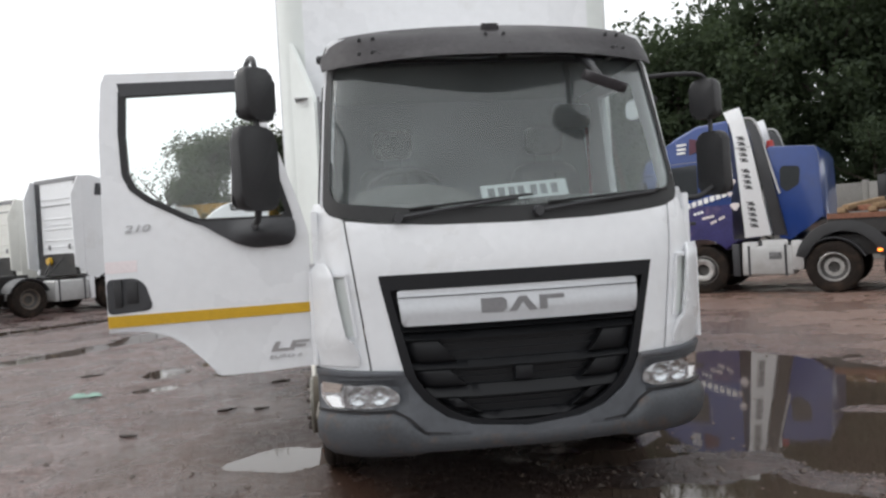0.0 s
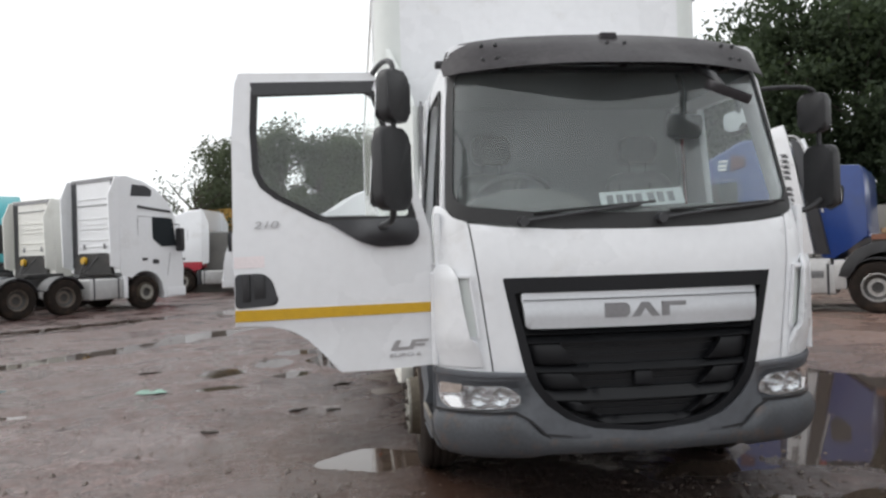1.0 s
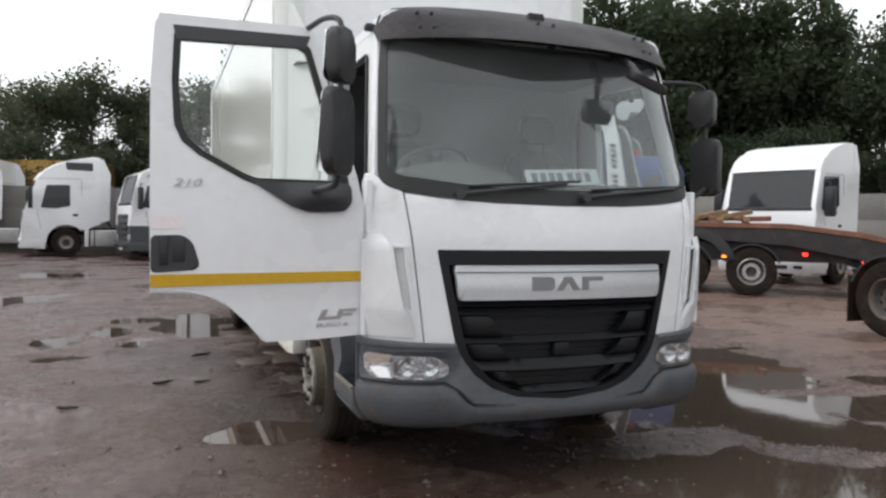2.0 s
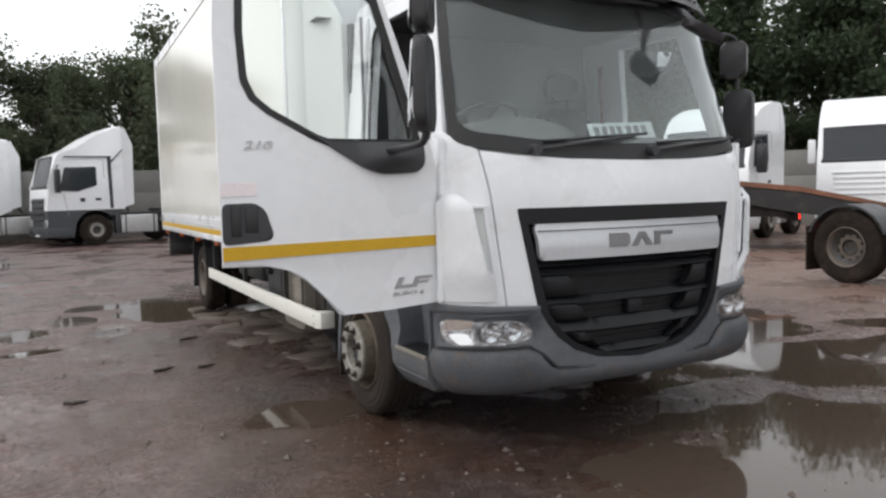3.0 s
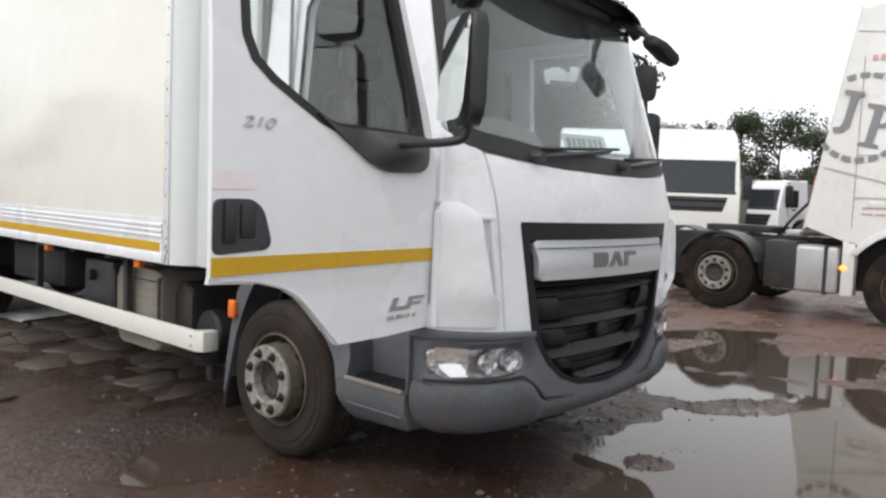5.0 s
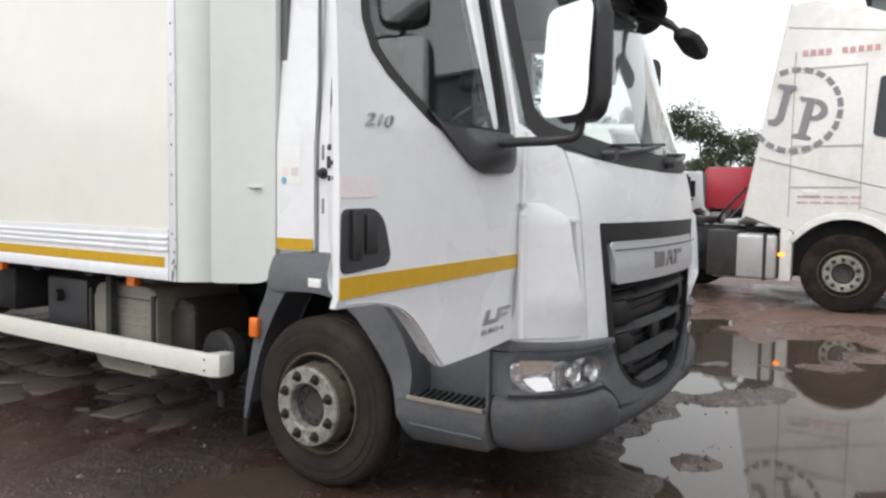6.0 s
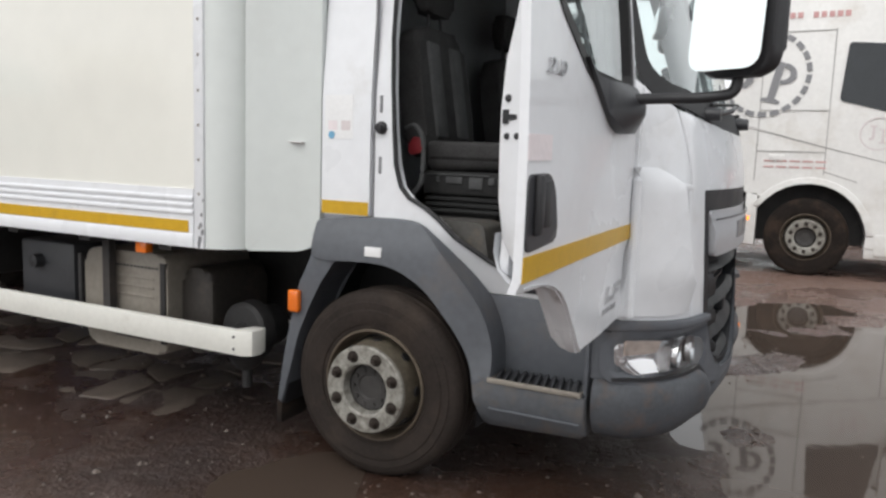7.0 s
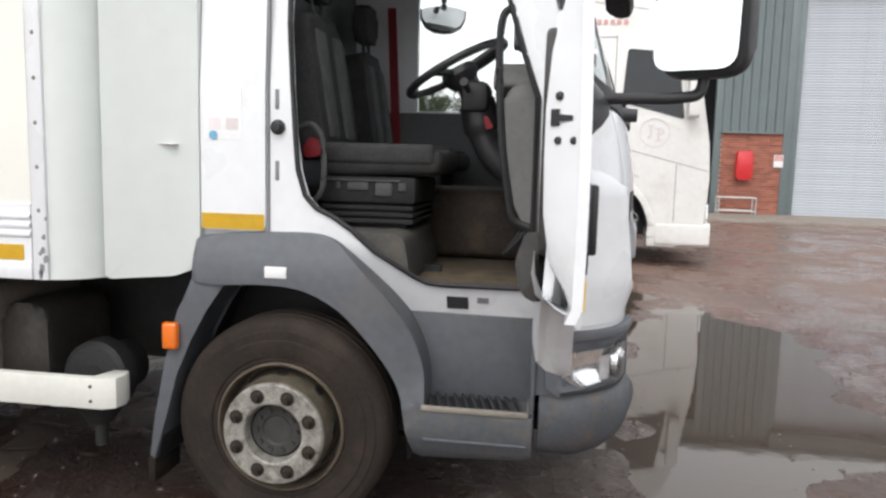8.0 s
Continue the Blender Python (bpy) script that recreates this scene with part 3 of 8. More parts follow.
def build_seats(truck):
    """Seats, floor hump, steering wheel and belts."""
    seat(truck, -0.52, 1.15, "driver_seat")
    seat(truck, 0.55, 1.22, "passenger_seat")
    bm = BM()
    prism(bm, rounded([(0.83, 0.918), (0.86, 1.085), (0.90, 1.10), (1.53, 1.10), (1.53, 0.918)], 0.02), "x", -0.925, -0.29, 0.012)
    part("seat_plinth", bm, PLINTH, truck, "mud-splashed grey plinth under the driver's seat")
    bm = BM()
    prism(bm, rounded([(0.86, 0.918), (0.88, 1.10), (1.53, 1.10), (1.53, 0.918)], 0.02), "x", 0.33, 0.92, 0.012)
    part("seat_plinth", bm, PLINTH, truck)
    bm = BM()
    tube(bm, smooth_path([(-0.84, 1.28, 1.475), (-0.855, 1.225, 1.485), (-0.86, 1.185, 1.43), (-0.86, 1.18, 1.33), (-0.86, 1.19, 1.24), (-0.85, 1.235, 1.195)]), 0.011, 8)
    part("grab_loop", bm, SEATTRIM, truck)
    bm = BM()
    prism(bm, rounded([(1.20, 1.375), (1.205, 1.425), (1.245, 1.445), (1.275, 1.40), (1.265, 1.36)], 0.012), "x", -0.83, -0.805, 0.006)
    part("belt_buckle", bm, REDBELT, truck, "red seat belt buckle")
    bm = BM()
    prism(bm, [(1.25, 1.40), (1.305, 1.40), (1.345, 2.25), (1.295, 2.25)], "x", 0.845, 0.850)
    part("seat_belt", bm, REDBELT, truck, "red seat belt webbing")
    bm = BM()
    prism(bm, [(1.33, 1.42), (1.385, 1.40), (1.44, 2.20), (1.39, 2.22)], "x", -0.90, -0.895)
    part("seat_belt", bm, BLACK, truck)
    bm = BM()
    lathe(bm, [(0.215 + 0.016 * math.cos(a), 0.016 * math.sin(a)) for a in [2 * math.pi * i / 8 for i in range(9)]], (0, 0, 0), "z", 40)
    for a in (20, 160, 270):
        tube(bm, [(0, 0, -0.02), (0.21 * math.cos(radians(a)), 0.21 * math.sin(radians(a)), 0)], 0.016, 8)
    lathe(bm, [(0.0001, 0.005), (0.07, 0.0), (0.08, -0.03), (0.05, -0.08)], (0, 0, 0), "z", 20)
    sw = part("steering_wheel", bm, BLACK, truck)
    sw.matrix_basis = pose(-0.50, 0.74, 1.735, -29, 0, 0)
    bm = BM()
    tube(bm, smooth_path([(-0.50, 0.71, 1.70), (-0.50, 0.655, 1.60), (-0.50, 0.625, 1.48), (-0.50, 0.57, 1.38), (-0.50, 0.47, 1.30)]), [0.05] * 6 + [0.075] * 6 + [0.062] * 13, 12)
    box(bm, -0.60, -0.40, 0.60, 0.71, 1.56, 1.68, 0.025)
    sc = part("steering_column", bm, BLACK, truck)
    bm = BM()
    tube(bm, [(-0.60, 0.68, 1.64), (-0.74, 0.68, 1.66)], [0.010, 0.016], 8)
    part("stalk", bm, BLACK, sc)
    bm = BM()
    prism(bm, rounded([(0.575, 1.50), (0.60, 1.545), (0.615, 1.54), (0.605, 1.49)], 0.008), "x", -0.615, -0.608)
    part("key_tag", bm, REDBELT, sc, "faded red key tag")
    bm = BM()
    tube(bm, smooth_path([(-0.93, 0.45, 1.886), (-0.93, 0.50, 1.885), (-0.93, 0.528, 1.85), (-0.93, 0.535, 1.726), (-0.93, 0.517, 1.439), (-0.93, 0.486, 1.243), (-0.93, 0.464, 1.165), (-0.93, 0.40, 1.138)]), 0.014, 8)
    part("grab_handle", bm, BLACK, truck)
    for y0, z0, tilt in ((0.50, 1.02, 35), (0.47, 1.05, 40)):
        bm = BM()
        box(bm, -0.035, 0.035, -0.008, 0.008, -0.06, 0.06, 0.005)
        bmesh.ops.transform(bm, matrix=pose(-0.38 if y0 == 0.5 else -0.55, y0, z0, tilt, 0, 0), verts=bm.verts)
        tube(bm, [(-0.38 if y0 == 0.5 else -0.55, y0 - 0.01, z0), (-0.38 if y0 == 0.5 else -0.55, y0 - 0.08, z0 + 0.05)], 0.012, 8)
        part("pedal", bm, BLACK, truck)


def build_truck():
    truck = thing("box_truck", "white box truck parked on wet ground, driver's door wide open", "truck")

    # -- front panels --
    hood = [(-0.87, 1.555), (-0.70, 1.530), (-0.4, 1.510), (0, 1.503), (0.4, 1.510), (0.70, 1.530), (0.87, 1.555),
            (0.775, 0.785), (0.617, 0.775), (0.722, 1.268), (-0.722, 1.268), (-0.617, 0.775), (-0.775, 0.785)]
    part("front_panel", bent_panel(hood, "y", 0.03, front, 0.06, 0.004), WHITE, truck)
    for sgn in (-1, 1):
        def flip(p):
            return p if sgn < 0 else mirrored(p)
        corner = [(-0.878, 1.560), (-0.95, 1.60), (-1.0, 1.66), (-1.03, 1.66), (-1.045, 1.60), (-1.045, 0.80), (-0.783, 0.787)]
        cp = part("corner_panel", bent_panel(flip(corner), "y", 0.03, front, 0.05, 0.004), WHITE, truck)
        bm = BM()
        box(bm, sgn * 1.045, sgn * 1.01, 0.24, 0.345, 0.805, 1.62, 0.008)
        part("corner_return", bm, WHITE, cp)
        bulge = [(-0.985, 1.345), (-1.052, 1.345), (-1.056, 1.30), (-1.056, 0.815), (-0.835, 0.815), (-0.83, 0.86), (-0.862, 0.945), (-0.905, 0.965), (-0.945, 1.275), (-0.965, 1.32)]
        part("air_deflector", bent_panel(flip(bulge), "y", 0.045, lambda x, z: front(x, z) - 0.064 * min(1.0, max(0.1, (1.36 - z) / 0.07)) * min(1.0, max(0.25, (z - 0.80) / 0.16)), 0.04, 0.008), WHITE, cp)
        slot = [(-0.944, 1.272), (-0.886, 1.272), (-0.848, 0.975), (-0.905, 0.968)]
        part("deflector_slot", bent_panel(flip(slot), "y", 0.006, lambda x, z: front(x, z) - 0.004, 0.04), COLLAR, cp)
        lip = [(-0.893, 1.285), (-0.878, 1.285), (-0.838, 0.965), (-0.853, 0.960)]
        part("deflector_lip", bent_panel(flip(lip), "y", 0.024, lambda x, z: front(x, z) - 0.022, 0.04, 0.004), WHITE, cp)
        cap = [(-0.950, 1.296), (-0.880, 1.290), (-0.882, 1.272), (-0.946, 1.272)]
        part("deflector_cap", bent_panel(flip(cap), "y", 0.034, lambda x, z: front(x, z) - 0.030, 0.04, 0.004), WHITE, cp)
        bm = BM()
        tube(bm, [(sgn * 1.056, 0.235, 0.82), (sgn * 1.058, 0.235, 1.30), (sgn * 1.05, 0.24, 1.345)], 0.016, 8)
        part("deflector_edge", bm, WHITE, cp)

    # -- grille --
    gout = [(-0.722, 1.268), (0.722, 1.268), (0.617, 0.775), (0.575, 0.69), (0.52, 0.62), (0.42, 0.545), (0.28, 0.495), (0, 0.470),
            (-0.28, 0.495), (-0.42, 0.545), (-0.52, 0.62), (-0.575, 0.69), (-0.617, 0.775)]
    gin = [(-0.665, 1.19), (0.665, 1.19), (0.57, 0.79), (0.53, 0.705), (0.48, 0.645), (0.39, 0.572), (0.26, 0.522), (0, 0.496),
           (-0.26, 0.522), (-0.39, 0.572), (-0.48, 0.645), (-0.53, 0.705), (-0.57, 0.79)]
    def bowl(pts):
        """The two upper corners stay, the lower line is drawn as one smooth bow."""
        low = smooth_path([(a, b, 0) for a, b in pts[1:] + pts[:1]], 5)
        return [(p.x, p.y) for p in low]
    gout, gin = bowl(gout), bowl(gin)
    gr = part("grille", bent_ring(gout, gin, "y", 0.05, lambda x, z: front(x, z) - 0.002 + 0.010 * max(0.0, min(1.0, (0.75 - z) / 0.2)), 200), GRILLE, truck, "black three-bar radiator grille")
    part("grille_mesh", bent_panel([(x * 1.01, z) for x, z in gin], "y", 0.01, lambda x, z: front(x, z) + 0.082, 0.08), GRILLE, gr)
    bm = BM()
    box(bm, -0.78, 0.78, 0.24, 0.30, 0.50, 1.35, 0.02)
    part("radiator", bm, CHASSIS, gr)
    def inside(z):
        return float(np.interp(z, [0.512, 0.535, 0.58, 0.645, 0.705, 0.79, 1.19], [0.20, 0.275, 0.40, 0.49, 0.54, 0.58, 0.675]))
    # three openings: top, bottom, half width at the top and at the bottom
    rows = [(0.925, 0.815, 0.43, 0.345), (0.775, 0.690, 0.385, 0.295), (0.628, 0.545, 0.345, 0.225)]
    bars = [(1.012, 0.975), (0.965, 0.929), (0.811, 0.779), (0.686, 0.632), (0.541, 0.508)]
    for z1, z0 in bars:
        w1, w0 = inside(z1), inside(z0)
        part("grille_bar", bent_panel([(-w1, z1), (-w1 * 0.5, z1), (0, z1), (w1 * 0.5, z1), (w1, z1), (w0, z0), (w0 * 0.5, z0), (0, z0), (-w0 * 0.5, z0), (-w0, z0)], "y", 0.05,
                                      lambda x, z: front(x, z) + 0.016 + 0.032 * max(0.0, (z - z0) / (z1 - z0)) ** 1.5, 0.06, 0.006), WINGS, gr)
    for z1, z0, t, b in rows:
        for sgn in (-1, 1):
            mid = (z0 + z1) / 2
            wing = [(-inside(z1), z1), (-t, z1), (-t + (t - b) * 0.25, mid + 0.01), (-b, z0), (-inside(z0), z0), (-inside(mid), mid)]
            part("grille_wing", bent_panel(wing if sgn < 0 else mirrored(wing), "y", 0.05,
                                           lambda x, z: front(x, z) + 0.012 + 0.05 * max(0.0, 1 - (inside(z) - abs(x)) / 0.07) ** 2 + 0.20 * abs(z - mid), 0.035, 0.008), WINGS, gr)
        for f in (0.3, 0.65):
            zc, half = z1 + (z0 - z1) * f, t + (b - t) * f
            part("fine_bar", bent_panel([(-half, zc + 0.005), (half, zc + 0.005), (half, zc - 0.005), (-half, zc - 0.005)], "y", 0.02, lambda x, z: front(x, z) + 0.066, 0.1), GRILLE, gr)
    bm = BM()
    box(bm, -0.05, 0.05, front(0, 0.74) + 0.030, 0.08, 0.694, 0.772, 0.014)
    part("sensor_cover", bm, GRILLE, gr)
    bar = rounded([(-0.632, 1.188), (0.632, 1.188), (0.612, 1.008), (-0.612, 1.008)], 0.02)
    sb = part("silver_bar", bent_panel(bar, "y", 0.03, lambda x, z: front(x, z) - 0.022 + (0.018 if z > 1.155 else 0.0), 0.05, 0.005), SILVER, gr, "satin silver grille bar")
    part("bar_groove", bent_panel([(-0.625, 1.156), (0.625, 1.156), (0.624, 1.151), (-0.624, 1.151)], "y", 0.004, lambda x, z: front(x, z) - 0.0255, 0.1), SATIN, sb)
    for pts in ([(-0.215, 1.055), (-0.215, 1.128), (-0.105, 1.128), (-0.085, 1.112), (-0.085, 1.072), (-0.105, 1.055)],
                [(-0.075, 1.055), (-0.022, 1.128), (0.018, 1.128), (0.072, 1.055), (0.03, 1.055), (-0.002, 1.10), (-0.034, 1.055)],
                [(0.085, 1.055), (0.085, 1.128), (0.215, 1.128), (0.215, 1.106), (0.125, 1.106), (0.125, 1.055)]):
        part("badge_block", bent_panel(pts, "y", 0.006, lambda x, z: front(x, z) - 0.0265, 0.1), BADGE, sb, "dark grey badge shape")

    # -- bumper --
    up = [(-1.05, 0.80), (-0.78, 0.783), (-0.618, 0.772), (-0.577, 0.688), (-0.522, 0.617), (-0.422, 0.541), (-0.28, 0.491), (0, 0.466)]
    low = [(0, 0.43), (-0.50, 0.45), (-0.60, 0.53), (-0.66, 0.572), (-1.05, 0.572)]
    upper = up + [(-a, b) for a, b in reversed(up[:-1])] + [(-a, b) for a, b in reversed(low[1:])] + low
    seen_pts = []
    for p in upper:
        if not seen_pts or (Vector(p) - Vector(seen_pts[-1])).length > 1e-4:
            seen_pts.append(p)
    bump = part("bumper", bent_panel(seen_pts, "y", 0.05, lambda x, z: front(x, z) - 0.012 + (0.045 if 0.585 < z < 0.742 and 0.635 < abs(x) < 1.05 else 0.0), 0.045, 0.004), GREY, truck, "grey plastic front bumper")
    part("bumper_skirt", bumper_skirt(), SCUFFED, bump, "scuffed grey lower bumper with rust marks")
    for gs in (-1, 1):
        gv = [(-1.06, 0.592), (-0.67, 0.590), (-0.595, 0.545), (-0.525, 0.475), (-0.40, 0.462), (-0.40, 0.455), (-0.53, 0.464), (-0.60, 0.533), (-0.68, 0.577), (-1.06, 0.579)]
        part("bumper_groove", bent_panel(gv if gs < 0 else mirrored(gv), "y", 0.02, lambda x, z: front(x, z) - 0.016, 0.06), BLACK, bump)
    part("tow_cover", bent_panel([(-0.03, 0.395), (0.03, 0.395), (0.03, 0.375), (-0.03, 0.375)], "y", 0.006, lambda x, z: front(x, z) + 0.036), BLACK, bump)
    for sgn in (-1, 1):
        bm = BM()
        rows = []
        for z, o in ((0.572, 0.010), (0.64, 0.013), (0.70, 0.013), (0.752, 0.014), (0.764, 0.032), (0.797, 0.034), (0.806, 0.022)):
            rows.append([bm.verts.new((sgn * (1.024 + o - 0.02 * max(0.0, (0.275 - y) / 0.02) ** 2), y, z)) for y in (0.255, 0.265, 0.275, 0.30, 0.35, 0.40)])
        for a, b in zip(rows, rows[1:]):
            for k in range(5):
                bm.faces.new((a[k], a[k + 1], b[k + 1], b[k]))
        bmesh.ops.recalc_face_normals(bm, faces=bm.faces)
        bmesh.ops.solidify(bm, geom=bm.faces[:], thickness=0.02)
        part("bumper_shoulder", bm, GREY, bump)
    ledge = [(-1.06, 0.805), (-0.62, 0.785), (-0.62, 0.760), (-1.06, 0.768)]
    for sgn in (-1, 1):
        part("bumper_lip", bent_panel(ledge if sgn < 0 else mirrored(ledge), "y", 0.05, lambda x, z: front(x, z) - 0.032, 0.06, 0.008), GREY, bump)
        head_lamp(truck, sgn)

    # -- windscreen and visor --
    wout = rounded([(-0.985, 1.585), (-0.5, 1.515), (0, 1.505), (0.5, 1.515), (0.985, 1.585), (0.925, 2.44), (-0.925, 2.44)], 0.09, 6)
    win = rounded([(-0.945, 1.655), (-0.5, 1.600), (0, 1.590), (0.5, 1.600), (0.945, 1.655), (0.885, 2.425), (-0.885, 2.425)], 0.10, 6)
    ws = part("windscreen", bent_panel(wout, "y", 0.006, lambda x, z: front(x, z) + 0.008, 0.09), SCREEN, truck, "large curved windscreen")
    ws.visible_shadow = False
    part("screen_border", bent_ring(wout, win, "y", 0.008, lambda x, z: front(x, z) - 0.002, 180), SEAL, ws, "black windscreen surround")
    for x0, x1, zz in ((-0.62, 0.02, 1.585), (0.10, 0.80, 1.585)):
        bm = BM()
        piv = (x0 + 0.02, front(x0 + 0.02, 1.55) - 0.02, 1.555)
        end = (x1, front(x1, zz + 0.05) - 0.02, zz + 0.045)
        tube(bm, [piv, (x0 + 0.25, front(x0 + 0.25, 1.57) - 0.045, 1.585), end], 0.010, 8)
        lathe(bm, [(0.0001, -0.03), (0.025, -0.03), (0.028, 0.03)], piv, "y", 12)
        wp = part("wiper", bm, SATIN, truck)
        bm = BM()
        tube(bm, [(x0 + 0.08 + (x1 - x0) * s, front(x0 + 0.08 + (x1 - x0) * s, 1.6) - 0.012, 1.598 + 0.045 * s) for s in (0, 0.25, 0.5, 0.75, 1.0)], 0.008, 6)
        part("wiper_blade", bm, SEAL, wp)
    def vis(x, z):
        lip = 0.13 * max(0.0, 1 - (x / 0.80) ** 2) * max(0.0, min(1.0, (2.60 - z) / 0.2))
        return plan(x / 0.925) + 0.225 + 0.75 * (z - 2.38) - 0.02 + 1.2 * max(0, z - 2.55) - lip
    vo = [(-0.945, 2.385), (-0.5, 2.390), (0, 2.380), (0.5, 2.390), (0.945, 2.385), (0.955, 2.45), (0.92, 2.54), (0.84, 2.595), (0.6, 2.63), (0.3, 2.645), (0, 2.65), (-0.3, 2.645), (-0.6, 2.63), (-0.84, 2.595), (-0.92, 2.54), (-0.955, 2.45)]
    visor = part("sun_visor", bent_panel(vo, "y", 0.012, vis, 0.05, 0.004), VISOR, truck, "smoked grey external sun visor")
    for sx in (-1, 1):
        for x, z in ((0.66, 2.55), (0.735, 2.55), (0.67, 2.455), (0.74, 2.455), (0.05, 2.54)):
            bm = BM()
            lathe(bm, [(0.0001, -0.012), (0.009, -0.010), (0.012, 0.004)], (sx * x, vis(x, z), z), "y", 10)
            part("visor_screw", bm, BLACK, visor)
    bm = BM()
    prism(bm, [(-0.06, 2.57), (-0.045, 2.632), (0.045, 2.632), (0.06, 2.57)], "y", vis(0, 2.60) - 0.02, vis(0, 2.60) + 0.03, 0.008)
    part("visor_bracket", bm, VISOR, visor)
    bm = BM()
    tube(bm, smooth_path([(0.48, 0.33, 2.41), (0.48, 0.22, 2.365), (0.49, 0.13, 2.31), (0.51, 0.06, 2.23)]), [0.024] * 12 + [0.018] * 7, 8)
    km = part("kerb_mirror", bm, SATIN, truck, "kerb mirror on a short arm")
    bm = BM()
    prism(bm, rounded([(-0.115, -0.075), (-0.125, 0.06), (0.125, 0.06), (0.115, -0.075)], 0.05), "z", -0.026, 0.026, 0.016, 3)
    bmesh.ops.transform(bm, matrix=pose(0.52, 0.045, 2.215, 18, 22, -8), verts=bm.verts)
    part("mirror_housing", bm, VISOR, km)

    # -- cab shell --
    def flank(sgn):
        return lambda y, z: sgn * side(y, z)
    arch = [(1.665, 1.065), (1.36, 1.065), (1.24, 1.055), (1.12, 1.015), (1.03, 0.955), (0.97, 0.89), (0.93, 0.815)]
    lower = [(0.36, 0.810), (0.36, 0.918), (0.76, 0.918), (0.82, 0.922), (0.87, 0.942), (1.014, 1.030), (1.10, 1.105), (1.16, 1.145), (1.235, 1.178), (1.28, 1.225), (1.308, 1.32), (1.318, 1.45), (1.33, 1.62), (1.345, 1.83), (1.345, 2.30), (1.31, 2.375),
             (1.31, 2.47), (1.665, 2.47)] + arch
    apillar = [(0.33, 0.945), (0.40, 0.945), (0.40, 1.58), (0.47, 1.75), (0.66, 2.33), (0.70, 2.365), (1.27, 2.375), (1.27, 2.47), (0.58, 2.47), (0.50, 2.38), (0.30, 1.66)]
    cab = part("cab_flank", bent_panel(lower, "x", 0.05, lambda y, z: -side(y, z), 0.08, 0.006), WHITE, truck)
    part("door_pillar", bent_panel(apillar, "x", 0.05, lambda y, z: -side(y, z), 0.08, 0.004), WHITE, cab)
    part("passenger_flank", bent_panel([(0.34, 0.80), (0.30, 1.66), (1.665, 1.66), (1.665, 1.065)] + arch[1:], "x", -0.05, lambda y, z: side(y, z), 0.12, 0.004), WHITE, truck)
    part("passenger_lining", bent_panel([(0.37, 0.98), (0.34, 1.65), (1.64, 1.65), (1.64, 1.10), (1.10, 1.10)], "x", -0.008, lambda y, z: side(y, z) - 0.056, 0.12), LINING, truck)
    part("passenger_door_frame", bent_panel([(0.30, 1.661), (0.42, 1.661), (0.66, 2.33), (1.24, 2.34), (1.24, 1.661), (1.665, 1.661), (1.665, 2.47), (0.58, 2.47), (0.50, 2.38)], "x", -0.05, lambda y, z: side(y, z), 0.12, 0.004), WHITE, truck)
    pg = part("passenger_window", bent_panel([(0.41, 1.655), (0.65, 2.335), (1.245, 2.345), (1.245, 1.655)], "x", -0.006, lambda y, z: side(y, z) - 0.02, 0.15), GLASS, truck)
    pg.visible_shadow = False
    bm = BM()
    prism(bm, rounded([(-0.935, 2.46), (-0.90, 2.57), (-0.6, 2.60), (0, 2.61), (0.6, 2.60), (0.90, 2.57), (0.935, 2.46)], 0.03), "y", 0.50, 1.665, 0.012)
    part("cab_roof", bm, WHITE, truck)
    for sgn in (-1, 1):
        bm = BM()
        box(bm, sgn * 0.975, sgn * 0.92, 0.60, 0.66, 2.475, 2.515, 0.012, 3)
        part("roof_marker", bm, BLACK, truck)
    bm = BM()
    box(bm, -0.99, 0.99, 1.62, 1.66, 0.95, 2.45)
    part("cab_rear_wall", bm, LINING, truck, "dark grey lined rear wall of the cab")
    bm = BM()
    box(bm, -0.90, 0.90, 0.50, 1.62, 2.415, 2.438)
    part("headlining", bm, LINING, truck)
    bm = BM()
    box(bm, -0.90, 0.985, 0.30, 1.62, 0.90, 0.922)
    part("cab_floor", bm, MAT_FLOOR, truck, "muddy rubber cab floor")
    bm = BM()
    box(bm, -0.22, 0.35, 0.35, 1.62, 0.925, 1.24, 0.06, 3)
    part("engine_tunnel", bm, TUNNEL, truck, "mud-stained brown engine tunnel cover")
    bm = BM()
    tube(bm, [(-side(y, z) - 0.006, y, z) for y, z in ((0.44, 0.926), (0.76, 0.926), (0.82, 0.931), (0.865, 0.951), (1.008, 1.039), (1.095, 1.114), (1.157, 1.154), (1.228, 1.187), (1.271, 1.231), (1.299, 1.322), (1.309, 1.45), (1.321, 1.62), (1.336, 1.83), (1.336, 2.29), (1.29, 2.35), (0.72, 2.355), (0.68, 2.33), (0.48, 1.74), (0.42, 1.58), (0.42, 0.945))], 0.010, 6)
    part("door_seal", bm, SEAL, cab)
    bm = BM()
    box(bm, -1.004, -0.985, 1.405, 1.412, 1.07, 2.44)
    part("panel_seam", bm, GREYINK, cab)
    part("rear_quarter_panel", bent_panel(rounded([(1.415, 1.098), (1.415, 2.45), (1.655, 2.45), (1.655, 1.098)], 0.015), "x", 0.02, lambda y, z: -side(y, z) - 0.024, 0.1, 0.006), WHITE, cab)
    part("yellow_tape", bent_panel([(1.418, 1.102), (1.418, 1.158), (1.652, 1.158), (1.652, 1.102)], "x", 0.003, lambda y, z: -side(y, z) - 0.0265), YELLOW, cab, "yellow reflective tape")
    part("label", bent_panel([(1.50, 1.42), (1.50, 1.60), (1.64, 1.60), (1.64, 1.42)], "x", 0.002, lambda y, z: -side(y, z) - 0.0255), LABELWHITE, cab)
